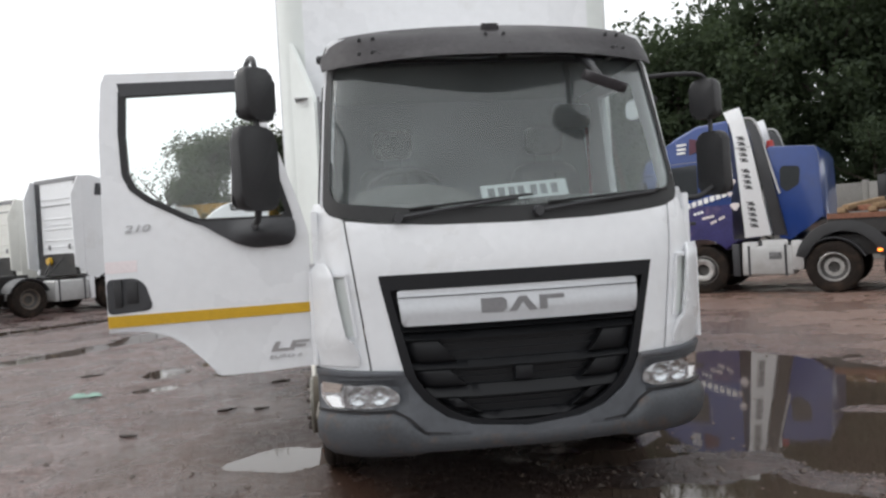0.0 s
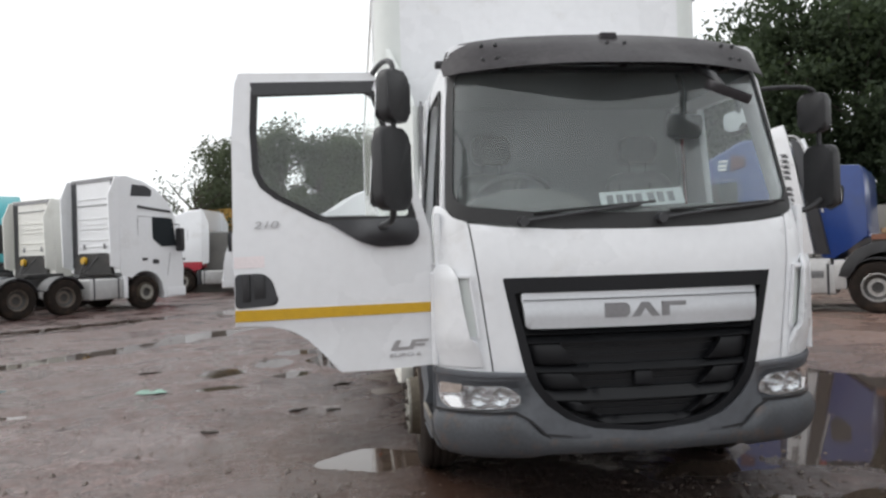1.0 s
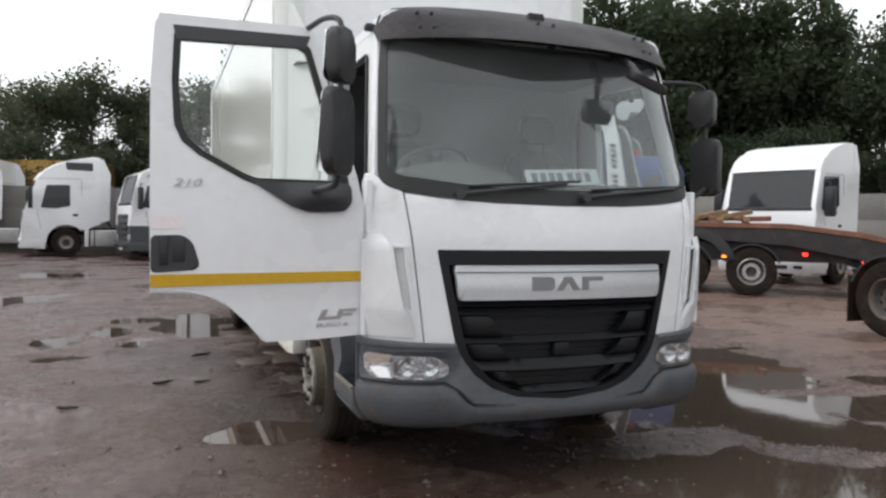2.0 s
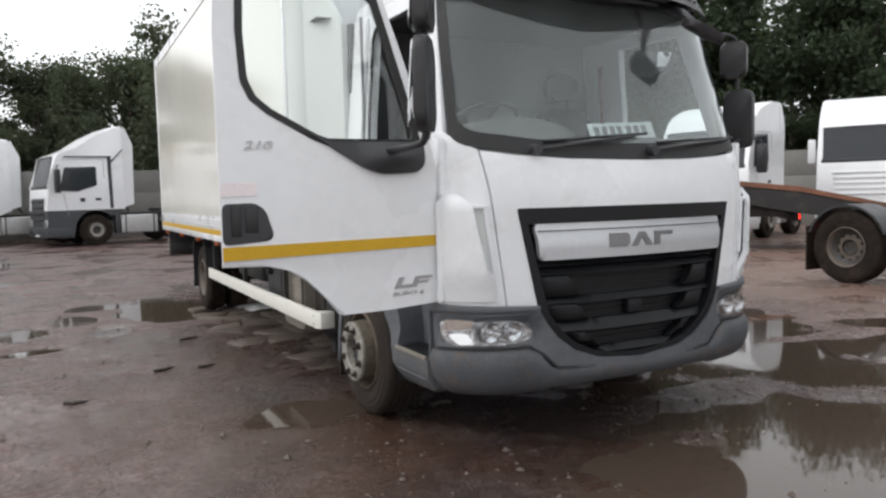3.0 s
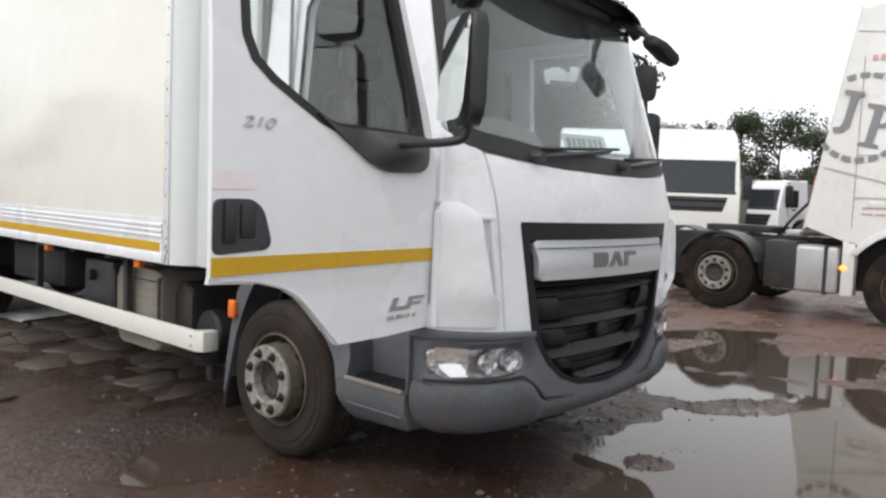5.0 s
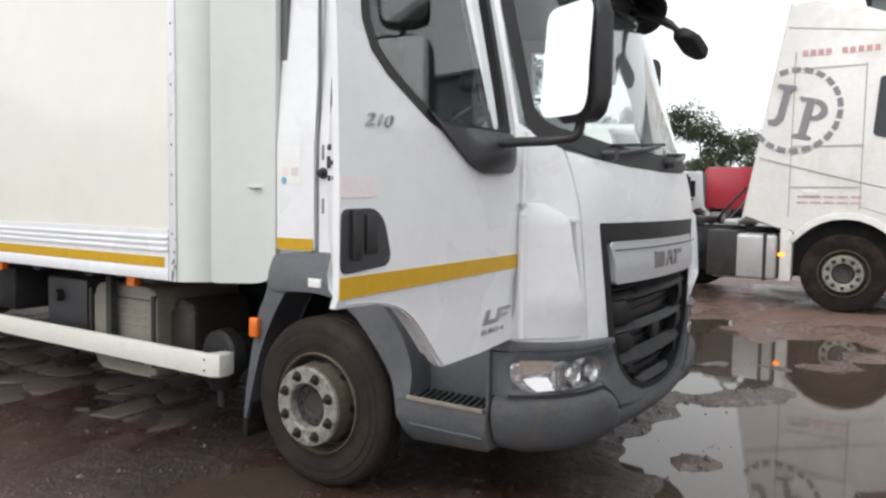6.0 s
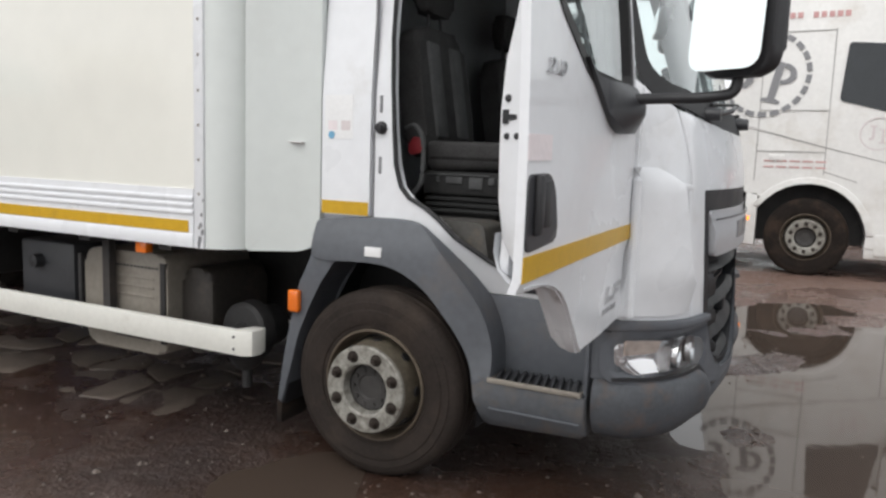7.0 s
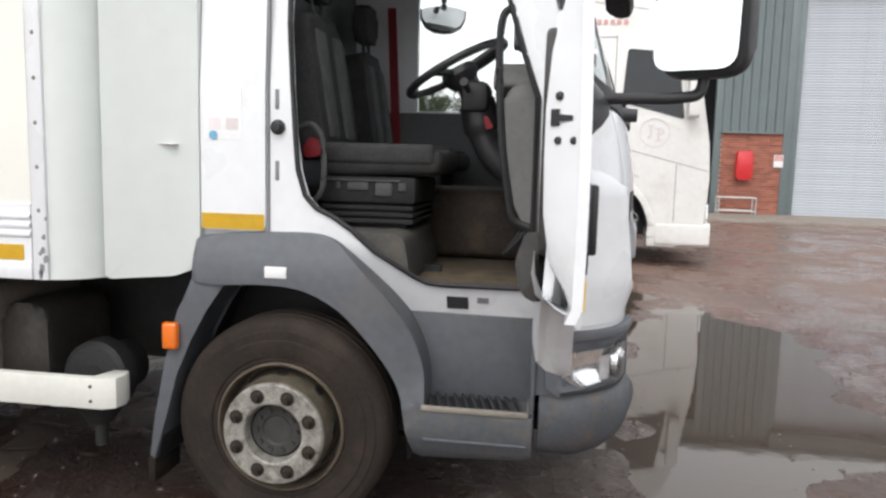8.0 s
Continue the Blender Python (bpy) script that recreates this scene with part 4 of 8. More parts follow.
    for y0, z0, m in ((1.60, 1.475, PINKLABEL), (1.535, 1.475, PALEINK)):
        part("pictogram", bent_panel([(y0 - 0.022, z0 - 0.02), (y0 + 0.022, z0 - 0.02), (y0 + 0.022, z0 + 0.02), (y0 - 0.022, z0 + 0.02)], "x", 0.001, lambda y, z: -side(y, z) - 0.0268), m, cab)
    bm = BM()
    lathe(bm, [(0.0001, -1.028), (0.016, -1.028), (0.016, -1.0265)], (0, 1.605, 1.435), "x", 16)
    part("pictogram", bm, BLUELABEL, cab)
    bm = BM()
    lathe(bm, [(0.0001, -0.035), (0.016, -0.033), (0.018, -0.012), (0.026, -0.010), (0.027, 0.0)], (-1.0, 1.375, 1.468), "x", 16)
    part("door_striker", bm, BLACK, cab)
    for z0, z1 in ((1.28, 1.35), (1.53, 1.60)):
        bm = BM()
        box(bm, -1.004, -0.99, 1.372, 1.386, z0, z1, 0.003)
        part("pillar_slot", bm, GREYINK, cab)
    part("sill_plate", bent_panel([(0.66, 0.835), (0.66, 0.882), (0.745, 0.882), (0.745, 0.835)], "x", 0.004, lambda y, z: -side(y, z) - 0.006), SATIN, cab)
    part("sill_mark", bent_panel([(0.58, 0.860), (0.58, 0.882), (0.625, 0.882), (0.625, 0.860)], "x", 0.003, lambda y, z: -side(y, z) - 0.004), GREYINK, cab)

    # -- wheel arch, mudguard and step on both sides --
    for sgn in (-1, 1):
        out = [(1.675, 1.075), (1.45, 1.094), (1.25, 1.098), (1.17, 1.083), (1.115, 1.050), (1.032, 0.975), (0.96, 0.905), (0.905, 0.84), (0.85, 0.755), (0.81, 0.64), (0.80, 0.50)]
        inn = [(0.872, 0.46), (0.895, 0.56), (0.955, 0.665), (1.03, 0.750), (1.12, 0.835), (1.232, 0.892), (1.34, 0.912), (1.457, 0.912), (1.58, 0.905), (1.675, 0.915)]
        out, inn = [[(p.x, p.y) for p in smooth_path([(a, b, 0) for a, b in q], 3)] for q in (out, inn)]
        part("wheel_arch", bent_panel(out + inn, "x", -sgn * 0.20, lambda y, z: sgn * (1.078 - 0.062 * max(0, (z - 0.95) / 0.15) ** 1.6 - 0.03 * max(0.0, (0.95 - y) / 0.15) * max(0.0, min(1.0, (z - 0.5) / 0.1))), 0.05, 0.02), GREY, truck, "grey plastic wheel arch")
        liner = [(0.86, 0.30), (0.868, 0.45), (0.893, 0.56), (0.955, 0.675), (1.03, 0.76), (1.12, 0.842), (1.232, 0.90), (1.36, 0.92), (1.52, 0.915), (1.62, 0.88), (1.68, 0.78), (1.74, 0.62), (1.79, 0.42), (1.83, 0.22)]
        bm = BM()
        rows = [[bm.verts.new((sgn * x, y, z)) for y, z in liner] for x in (1.05, 0.62)]
        for k in range(len(liner) - 1):
            bm.faces.new((rows[0][k], rows[0][k + 1], rows[1][k + 1], rows[1][k]))
        box(bm, sgn * 0.63, sgn * 0.61, 0.82, 1.86, 0.25, 0.95)
        part("arch_liner", bm, BLACK, truck)
        guard = [(1.54, 0.925), (1.68, 0.925), (1.735, 0.80), (1.79, 0.60), (1.832, 0.40), (1.862, 0.24), (1.838, 0.225), (1.792, 0.38), (1.742, 0.56), (1.695, 0.70), (1.635, 0.81), (1.56, 0.895)]
        mg = part("mudguard", bent_panel(guard, "x", -sgn * 0.22, lambda y, z: sgn * 1.065, 0.08, 0.014), GREY, truck)
        bm = BM()
        box(bm, sgn * 1.05, sgn * 0.86, 1.845, 1.875, 0.13, 0.23, 0.004)
        part("mud_flap", bm, RUBBER, mg)
        bm = BM()
        box(bm, sgn * 1.095, sgn * 1.06, 1.725, 1.785, 0.66, 0.76, 0.012, 3)
        part("side_marker", bm, AMBER, mg, "amber side marker lamp")
        # step
        bm = bent_panel([(0.388, 0.345), (0.388, 0.502), (0.80, 0.500), (0.845, 0.525), (0.886, 0.510), (0.868, 0.42), (0.850, 0.318), (0.825, 0.298), (0.42, 0.322)], "x", -sgn * 0.20, lambda y, z: sgn * (1.076 - 0.06 * max(0, (0.42 - z) / 0.10) ** 1.5), 0.06, 0.010)
        st = part("step_skirt", bm, STEPGREY, truck, "grey plastic step skirt with a pale scuff line")
        bm = BM()
        box(bm, sgn * 1.077, sgn * 1.07, 0.41, 0.80, 0.392, 0.402, 0.003)
        part("skirt_crease", bm, GREY, st)
        bm = BM()
        box(bm, sgn * 0.905, sgn * 0.86, 0.385, 0.93, 0.495, 0.815, 0.01)
        box(bm, sgn * 1.06, sgn * 0.87, 0.385, 0.405, 0.50, 0.80, 0.01)
        part("step_well", bm, GREY, st)
        bm = BM()
        box(bm, sgn * 1.084, sgn * 1.066, 0.405, 0.81, 0.500, 0.520, 0.004)
        box(bm, sgn * 1.07, sgn * 0.90, 0.405, 0.415, 0.502, 0.516)
        box(bm, sgn * 1.07, sgn * 0.90, 0.80, 0.81, 0.502, 0.516)
        tread = part("step_tread", bm, STEEL, st, "worn metal step tread with slanted bars")
        for i in range(11):
            bm = BM()
            y0 = 0.425 + 0.034 * i
            prism(bm, [(sgn * 1.066, y0), (sgn * 1.066, y0 + 0.012), (sgn * 0.908, y0 + 0.05), (sgn * 0.908, y0 + 0.038)], "z", 0.502, 0.518)
            part("tread_bar", bm, SATIN, tread)
        bm = BM()
        box(bm, sgn * 1.064, sgn * 0.908, 0.415, 0.80, 0.4985, 0.5015)
        part("tread_tray", bm, BLACK, tread)
    bm = BM()
    box(bm, -1.083, -1.07, 1.315, 1.395, 0.940, 0.980, 0.002)
    part("white_reflector", bm, LABELWHITE, truck)

    # -- wheels --
    for sgn in (-1, 1):
        wheel(truck, sgn, sgn * 1.085, 1.34, 0.402, 0.24, True, "front_wheel", k=1.0, zc=0.398, tyre_mat=DUSTYTYRE)
        wheel(truck, sgn, sgn * 1.17, 6.75, 0.40, 0.235, False, "rear_wheel")
        wheel(truck, sgn, sgn * 0.90, 6.75, 0.40, 0.235, False, "inner_rear_wheel", nuts=0)

    # -- interior --
    bm = BM()
    dash = [(0.20, 1.50), (0.28, 1.62), (0.42, 1.655), (0.53, 1.63), (0.57, 1.52), (0.54, 1.30), (0.46, 1.15), (0.36, 1.0), (0.20, 1.0)]
    prism(bm, rounded(dash, 0.05), "x", -0.93, 0.93, 0.02)
    db = part("dashboard", bm, DASH, truck, "grey moulded dashboard")
    bm = BM()
    prism(bm, rounded([(-0.85, 1.63), (-0.80, 1.70), (-0.62, 1.745), (-0.40, 1.745), (-0.20, 1.70), (-0.12, 1.63)], 0.05), "y", 0.36, 0.60, 0.02)
    part("instrument_hood", bm, HOOD, db)
    bm = BM()
    prism(bm, [(-0.17, -0.035), (0.17, -0.035), (0.17, 0.04), (-0.17, 0.04)], "y", -0.004, 0.0)
    pl = part("propped_plate", bm, PLATE, truck, "pale plate propped behind the windscreen")
    pl.matrix_basis = pose(0.11, 0.245, 1.672, -22, -3, 3) @ Matrix.Diagonal((1.42, 1, 1.3, 1))
    for x0 in (-0.145, -0.105, -0.065, -0.028, 0.022, 0.062, 0.105):
        bm = BM()
        box(bm, x0, x0 + 0.026, -0.0065, -0.004, -0.022, 0.024)
        part("plate_bar", bm, GREYINK, pl)
    bm = BM()
    tube(bm, [(0.46, 0.55, 2.42), (0.462, 0.50, 2.30), (0.464, 0.49, 2.16)], [0.022, 0.018, 0.018], 8)
    im = part("interior_mirror", bm, BLACK, truck)
    bm = BM()
    prism(bm, rounded([(-0.105, -0.072), (-0.12, 0.075), (0.12, 0.075), (0.105, -0.072)], 0.03), "y", -0.03, 0.03, 0.016, 3)
    bmesh.ops.transform(bm, matrix=pose(0.464, 0.49, 2.10, 8, 0, 18), verts=bm.verts)
    shell = part("mirror_housing", bm, GLOSSBLACK, im)
    bm = BM()
    prism(bm, rounded([(-0.095, -0.062), (-0.108, 0.064), (0.108, 0.064), (0.095, -0.062)], 0.03), "y", 0.026, 0.034)
    bmesh.ops.transform(bm, matrix=pose(0.464, 0.49, 2.10, 8, 0, 18), verts=bm.verts)
    part("mirror_face", bm, MIRROR, shell)
    bm = BM()
    tube(bm, smooth_path([(0.95, 1.12, 2.42), (1.08, 1.12, 2.42), (1.13, 1.12, 2.36), (1.13, 1.12, 2.30)]), 0.018, 8)
    km2 = part("window_mirror", bm, BLACK, truck, "half-moon kerb mirror hanging outside the passenger window")
    moon = [(-0.15, 0.055), (-0.145, 0.0), (-0.115, -0.055), (-0.06, -0.085), (0.0, -0.092), (0.06, -0.085), (0.115, -0.055), (0.145, 0.0), (0.15, 0.055), (0.10, 0.072), (0.0, 0.08), (-0.10, 0.072)]
    for name, grow, x0, x1, m, lab in (("mirror_housing", 1.0, 0.0, 0.05, BLACK, ""), ("mirror_face", 0.93, -0.004, 0.002, MIRROR, "mirror glass")):
        bm = BM()
        prism(bm, [(y * grow, z * grow) for y, z in moon], "x", x0, x1, 0.012 if x0 == 0.0 else 0.0)
        bmesh.ops.transform(bm, matrix=pose(1.12, 1.12, 2.245, 0, 14, 12), verts=bm.verts)
        part(name, bm, m, km2, lab)
    # brackets behind the visor
    for x in (-0.62, 0.03, 0.66):
        bm = BM()
        y = vis(x, 2.45)
        box(bm, x - 0.05, x + 0.05, y + 0.02, y + 0.16, 2.43, 2.47, 0.01)
        box(bm, x - 0.02, x + 0.02, y - 0.005, y + 0.12, 2.40, 2.45, 0.008)
        part("visor_arm", bm, BLACK, visor)

    build_body(truck)
    set_lengths(truck)
    build_seats(truck)
    build_door(truck)
    passenger_mirrors(truck)
    return truck


def set_lengths(truck):
    """Brings the drawn stations along the truck to its true wheelbase, cab and body lengths; wheels and loose parts are moved whole."""
    drawn = [-9.0, 0.25, 0.405, 0.81, 1.34, 1.65, 1.93, 2.16, 9.5, 12.0]
    true = [-9.0, 0.25, 0.383, 0.755, 1.268, 1.580, 1.853, 2.055, 9.10, 11.6]
    for ob in truck.children_recursive:
        if "wheel" in ob.name and "arch" not in ob.name or ob.parent and "wheel" in ob.parent.name and "arch" not in ob.parent.name:
            if ob.name.startswith("steering"):
                ob.location.y = float(np.interp(ob.location.y, drawn, true))
                continue
            at = 1.34 if "front" in ob.name or "front" in ob.parent.name else 6.75
            ob.data.transform(Matrix.Translation((0, float(np.interp(at, drawn, true)) - at, 0)))
        elif ob.location.length > 0:
            ob.location.y = float(np.interp(ob.location.y, drawn, true))
        elif ob.parent.location.length == 0:
            for v in ob.data.vertices:
                v.co.y = float(np.interp(v.co.y, drawn, true))


def mirror_unit(parent, centre, w, h, d, turn, yaw=0.0, name="mirror_housing"):
    """A lorry mirror: rounded housing and the glass set in its open face."""
    bm = BM()
    prism(bm, rounded([(-w / 2, -h / 2), (-w / 2, h / 2), (w / 2, h / 2), (w / 2, -h / 2)], min(w, h) * 0.28), "y", -d / 2, d / 2, d * 0.28, 3)
    ob = part(name, bm, BLACK, parent, "black mirror housing")
    ob.matrix_basis = Matrix.Translation(centre) @ Matrix.Rotation(radians(turn), 4, "Z")
    bm = BM()
    prism(bm, rounded([(-w * 0.44, -h * 0.46), (-w * 0.44, h * 0.46), (w * 0.44, h * 0.46), (w * 0.44, -h * 0.46)], min(w, h) * 0.2), "y", d * 0.5 + 0.001, d * 0.5 + 0.004)
    tilt = radians(4.0)
    bmesh.ops.rotate(bm, cent=(0, d * 0.5, 0), matrix=Matrix.Rotation(tilt, 3, "X"), verts=bm.verts)
    bmesh.ops.rotate(bm, cent=(0, d * 0.5, 0), matrix=Matrix.Rotation(radians(yaw), 3, "Z"), verts=bm.verts)
    bmesh.ops.translate(bm, vec=(0, h * 0.46 * math.sin(tilt) + w * 0.44 * abs(math.sin(radians(yaw))), 0), verts=bm.verts)
    g = part("mirror_glass", bm, MIRROR, ob, "mirror glass")
    return ob


def build_door(truck):
    """The driver's door, swung open square to the cab; u runs from the hinge at x = -1.05 outward."""
    y0, th = 0.262, 0.055
    top = 2.43
    outer = [(-1.055, 0.815), (-1.30, 0.803), (-1.545, 0.803), (-1.565, 0.812), (-1.64, 0.905), (-1.72, 0.985), (-1.80, 1.035), (-1.90, 1.062), (-2.085, 1.072),
             (-2.087, 1.30), (-2.087, 1.60), (-2.085, 2.10), (-2.068, 2.36), (-2.045, top), (-1.36, top - 0.01), (-1.325, 2.38), (-1.10, 1.66), (-1.06, 1.50)]
    win = [(-1.965, 2.315), (-1.975, 2.10), (-1.965, 1.88), (-1.93, 1.80), (-1.86, 1.74), (-1.66, 1.628), (-1.60, 1.605), (-1.165, 1.595), (-1.155, 1.62), (-1.345, 2.295), (-1.385, 2.32)]
    def bulge(x, z):
        return y0 + 0.012 * (-1.06 - x) + 0.03 * max(0.0, (z - 1.8) / 0.6) - 0.012 * math.sin(max(0, min(1, (z - 0.8) / 1.0)) * math.pi) + (0.012 if z < 1.095 else 0)
    # the skin, with the window cut out of it
    skin = outer[:17] + [(-1.092, 1.6305)] + win[8:9] + win[9:] + win[:8] + [(-1.1556, 1.6190), (-1.0915, 1.6295)] + outer[17:]
    door = part("driver_door", bent_panel(skin, "y", 0.022, bulge, 0.06), WHITE, truck, "white driver's door standing wide open")
    def inset(k):
        cx, cz = -1.6, 1.98
        return [(cx + (x - cx) * k, cz + (z - cz) * k) for x, z in win]
    gl = part("door_glass", bent_panel(win, "y", 0.005, lambda x, z: bulge(x, z) + 0.025, 0.15), GLASS, door, "clear door window")
    gl.visible_shadow = False
    part("window_seal", bent_ring([(x, z) for x, z in inset(1.045)], inset(0.955), "y", 0.035, lambda x, z: bulge(x, z) - 0.004, 140), SEAL, door)
    part("window_header", bent_panel([(-1.985, 2.375), (-1.335, 2.37), (-1.355, 2.305), (-1.972, 2.305)], "y", 0.02, lambda x, z: bulge(x, z) - 0.005, 0.1), SATIN, door)
    # black corner panel under the window
    cpan = rounded([(-1.70, 1.655), (-1.60, 1.606), (-1.128, 1.600), (-1.122, 1.50), (-1.16, 1.456), (-1.34, 1.452), (-1.43, 1.482)], 0.035)
    part("mirror_base", bent_panel(cpan, "y", 0.04, lambda x, z: bulge(x, z) - 0.016 - 0.062 * math.sin(math.pi * max(0.0, min(1.0, (x + 1.47) / 0.36))) * math.sin(math.pi * max(0.0, min(1.0, (1.615 - z) / 0.17))), 0.03, 0.008), SATIN, door, "black mirror base panel")
    # handle recess
    hp = rounded([(-2.083, 1.345), (-2.083, 1.165), (-1.880, 1.176), (-1.862, 1.20), (-1.895, 1.31), (-1.94, 1.345)], 0.03)
    hd = part("handle_recess", bent_panel(hp, "y", 0.012, lambda x, z: bulge(x, z) - 0.004, 0.05, 0.003), SATIN, door, "black door handle recess")
    bm = BM()
    box(bm, -2.045, -2.005, y0 - 0.020, y0 - 0.002, 1.185, 1.325, 0.006)
    part("door_handle", bm, BLACK, hd)
    bm = BM()
    box(bm, -1.985, -1.93, y0 - 0.013, y0 - 0.004, 1.20, 1.31, 0.004)
    part("handle_plate", bm, BLACK, hd)
    tape = [(-2.085, 1.158), (-1.062, 1.150), (-1.062, 1.098), (-2.085, 1.098)]
    part("yellow_tape", bent_panel(tape, "y", 0.003, lambda x, z: bulge(x, max(z, 1.0951)) - 0.0035, 0.1), YELLOW, door, "yellow reflective tape")
    part("label", bent_panel([(-2.085, 1.375), (-1.93, 1.375), (-1.93, 1.435), (-2.085, 1.435)], "y", 0.002, lambda x, z: bulge(x, z) - 0.0025), PINKLABEL, door, "faded pink label")
    bm = lettering("210", 0.083, 0.006, 0.25)
    bmesh.ops.scale(bm, vec=(1.02, 1, 0.62), verts=bm.verts)
    bmesh.ops.translate(bm, vec=(-1.985, bulge(-1.9, 1.6) - 0.006, 1.578), verts=bm.verts)
    part("power_number", bm, CHROMELETTER, door, "raised grey number", sharp=20)
    for pts in ([(-1.262, 0.955), (-1.235, 0.955), (-1.252, 0.918), (-1.185, 0.918), (-1.178, 0.903), (-1.288, 0.903)],
                [(-1.175, 0.955), (-1.085, 0.955), (-1.092, 0.941), (-1.155, 0.941), (-1.159, 0.932), (-1.105, 0.932), (-1.111, 0.919), (-1.164, 0.919), (-1.171, 0.903), (-1.198, 0.903)]):
        part("model_badge", bent_panel(pts, "y", 0.005, lambda x, z: bulge(x, z) - 0.006), CHROMELETTER, door, "grey chrome badge shape")
    bm = lettering("EURO 6", 0.034, 0.004, 0.2)
    bmesh.ops.scale(bm, vec=(1.45, 1, 0.75), verts=bm.verts)
    bmesh.ops.translate(bm, vec=(-1.30, bulge(-1.2, 0.87) - 0.004, 0.868), verts=bm.verts)
    part("emission_badge", bm, CHROMELETTER, door, sharp=20)
    # inner lining, edge and latch
    skin = [(-1.075, 0.835), (-1.545, 0.828), (-1.65, 0.945), (-1.74, 1.025), (-1.83, 1.075), (-2.02, 1.10), (-2.035, 1.60), (-1.95, 1.70), (-1.66, 1.61), (-1.12, 1.58)]
    part("inner_skin", bent_panel(rounded(skin, 0.03), "y", 0.022, lambda x, z: y0 + th - 0.002 + 0.018 * max(0.0, min(1.0, (1.25 - z) / 0.3)), 0.09, 0.008), WHITE, door)
    inn = [(-1.10, 0.93), (-1.50, 0.92), (-1.66, 1.08), (-1.80, 1.16), (-1.96, 1.19), (-1.97, 1.58), (-1.88, 1.68), (-1.66, 1.60), (-1.15, 1.57)]
    part("door_lining", bent_panel(rounded(inn, 0.04), "y", 0.03, lambda x, z: y0 + th + 0.012, 0.15, 0.012), TRIM, door, "grey door lining")
    # the shut edge: a slanting face from the outer skin to the inner one, widest at the latch
    bm = BM()
    heights = [1.075, 1.10, 1.13, 1.19, 1.28, 1.39, 1.49, 1.60, 1.70, 1.82, 2.0, 2.2, 2.39]
    inner_y = [0.284, 0.290, 0.302, 0.335, 0.349, 0.352, 0.352, 0.344, 0.323, 0.306, 0.308, 0.318, 0.328]
    rows = []
    for z, yi in zip(heights, inner_y):
        ys = bulge(-2.085, z)
        x_out = -2.086 + 0.022 * max(0.0, (z - 2.0) / 0.4)
        rows.append([bm.verts.new(p) for p in ((x_out, ys + 0.002, z), (x_out + 0.004, ys + 0.012, z), (x_out + 0.042, yi - 0.008, z), (x_out + 0.052, yi, z), (x_out + 0.10, yi, z), (x_out + 0.10, ys + 0.004, z))])
    for a, b in zip(rows, rows[1:]):
        for k in range(6):
            bm.faces.new((a[k], a[(k + 1) % 6], b[(k + 1) % 6], b[k]))
    bm.faces.new(rows[0])
    bm.faces.new(rows[-1])
    part("door_edge", bm, WHITE, door)
    # buckled lower flange, folded inward under the lining
    bm = BM()
    flange = smooth_path([(-2.05, 0, 1.078), (-1.93, 0, 1.070), (-1.82, 0, 1.044), (-1.73, 0, 0.995), (-1.65, 0, 0.915), (-1.59, 0, 0.85), (-1.545, 0, 0.806)], 4)
    rows = []
    for dy, dz, k in ((0.004, 0.002, 0.0), (0.030, 0.000, 0.4), (0.062, 0.010, 0.9), (0.090, 0.034, 1.0), (0.104, 0.075, 0.6), (0.104, 0.12, 0.2)):
        rows.append([bm.verts.new((p.x + 0.35 * dz, y0 + dy + k * 0.010 * math.sin(19 * p.x + 4 * dz), p.z + dz + k * 0.009 * math.sin(31 * p.x + 1.2))) for p in flange])
    for a, b in zip(rows, rows[1:]):
        for k in range(len(flange) - 1):
            bm.faces.new((a[k], a[k + 1], b[k + 1], b[k]))
    bmesh.ops.solidify(bm, geom=bm.faces[:], thickness=0.005)
    part("door_lower_flange", bm, WHITE, door, "buckled white flange along the door's lower edge", sharp=60)
    def on_edge(y):
        return -2.082 + 0.50 * (y - 0.268)
    for y, z, r in ((0.326, 1.513, 0.009), (0.326, 1.428, 0.008), (0.296, 1.428, 0.008)):
        bm = BM()
        lathe(bm, [(0.0001, -0.006), (r, -0.004), (r, 0.006)], (on_edge(y), y, z), "x", 10)
        part("edge_screw", bm, BLACK, door)
    bm = BM()
    prism(bm, [(0.300, 1.466), (0.300, 1.476), (0.325, 1.478), (0.325, 1.488), (0.342, 1.488), (0.342, 1.456), (0.325, 1.456), (0.325, 1.464)], "x", -0.005, 0.004)
    for v in bm.verts:
        v.co.x += on_edge(v.co.y)
    part("door_latch", bm, BLACK, door)
    bm = BM()
    prism(bm, rounded([(0.345, 1.05), (0.385, 1.06), (0.405, 1.09), (0.415, 1.165), (0.345, 1.175)], 0.02), "x", -1.80, -1.35, 0.010)
    part("door_pocket", bm, TRIM, door)
    # mirrors on the door
    bm = BM()
    tube(bm, smooth_path([(-1.33, 0.27, 1.555), (-1.32, 0.14, 1.56), (-1.30, -0.01, 1.565), (-1.275, -0.075, 1.59), (-1.27, -0.08, 1.70)]), 0.017, 10)
    part("mirror_arm", bm, BLACK, door)
    bm = BM()
    tube(bm, [(-1.262, -0.075, 1.98), (-1.255, -0.06, 2.12)], 0.014, 8)
    part("mirror_link", bm, BLACK, door)
    bm = BM()
    tube(bm, smooth_path([(-1.35, 0.33, 2.38), (-1.30, 0.12, 2.39), (-1.26, -0.04, 2.345), (-1.255, -0.055, 2.24)]), 0.014, 8)
    part("upper_mirror_arm", bm, BLACK, door)
    mirror_unit(door, (-1.272, -0.082, 1.818), 0.265, 0.40, 0.058, 54, 9)
    mirror_unit(door, (-1.255, -0.055, 2.175), 0.20, 0.25, 0.07, 54, 0)
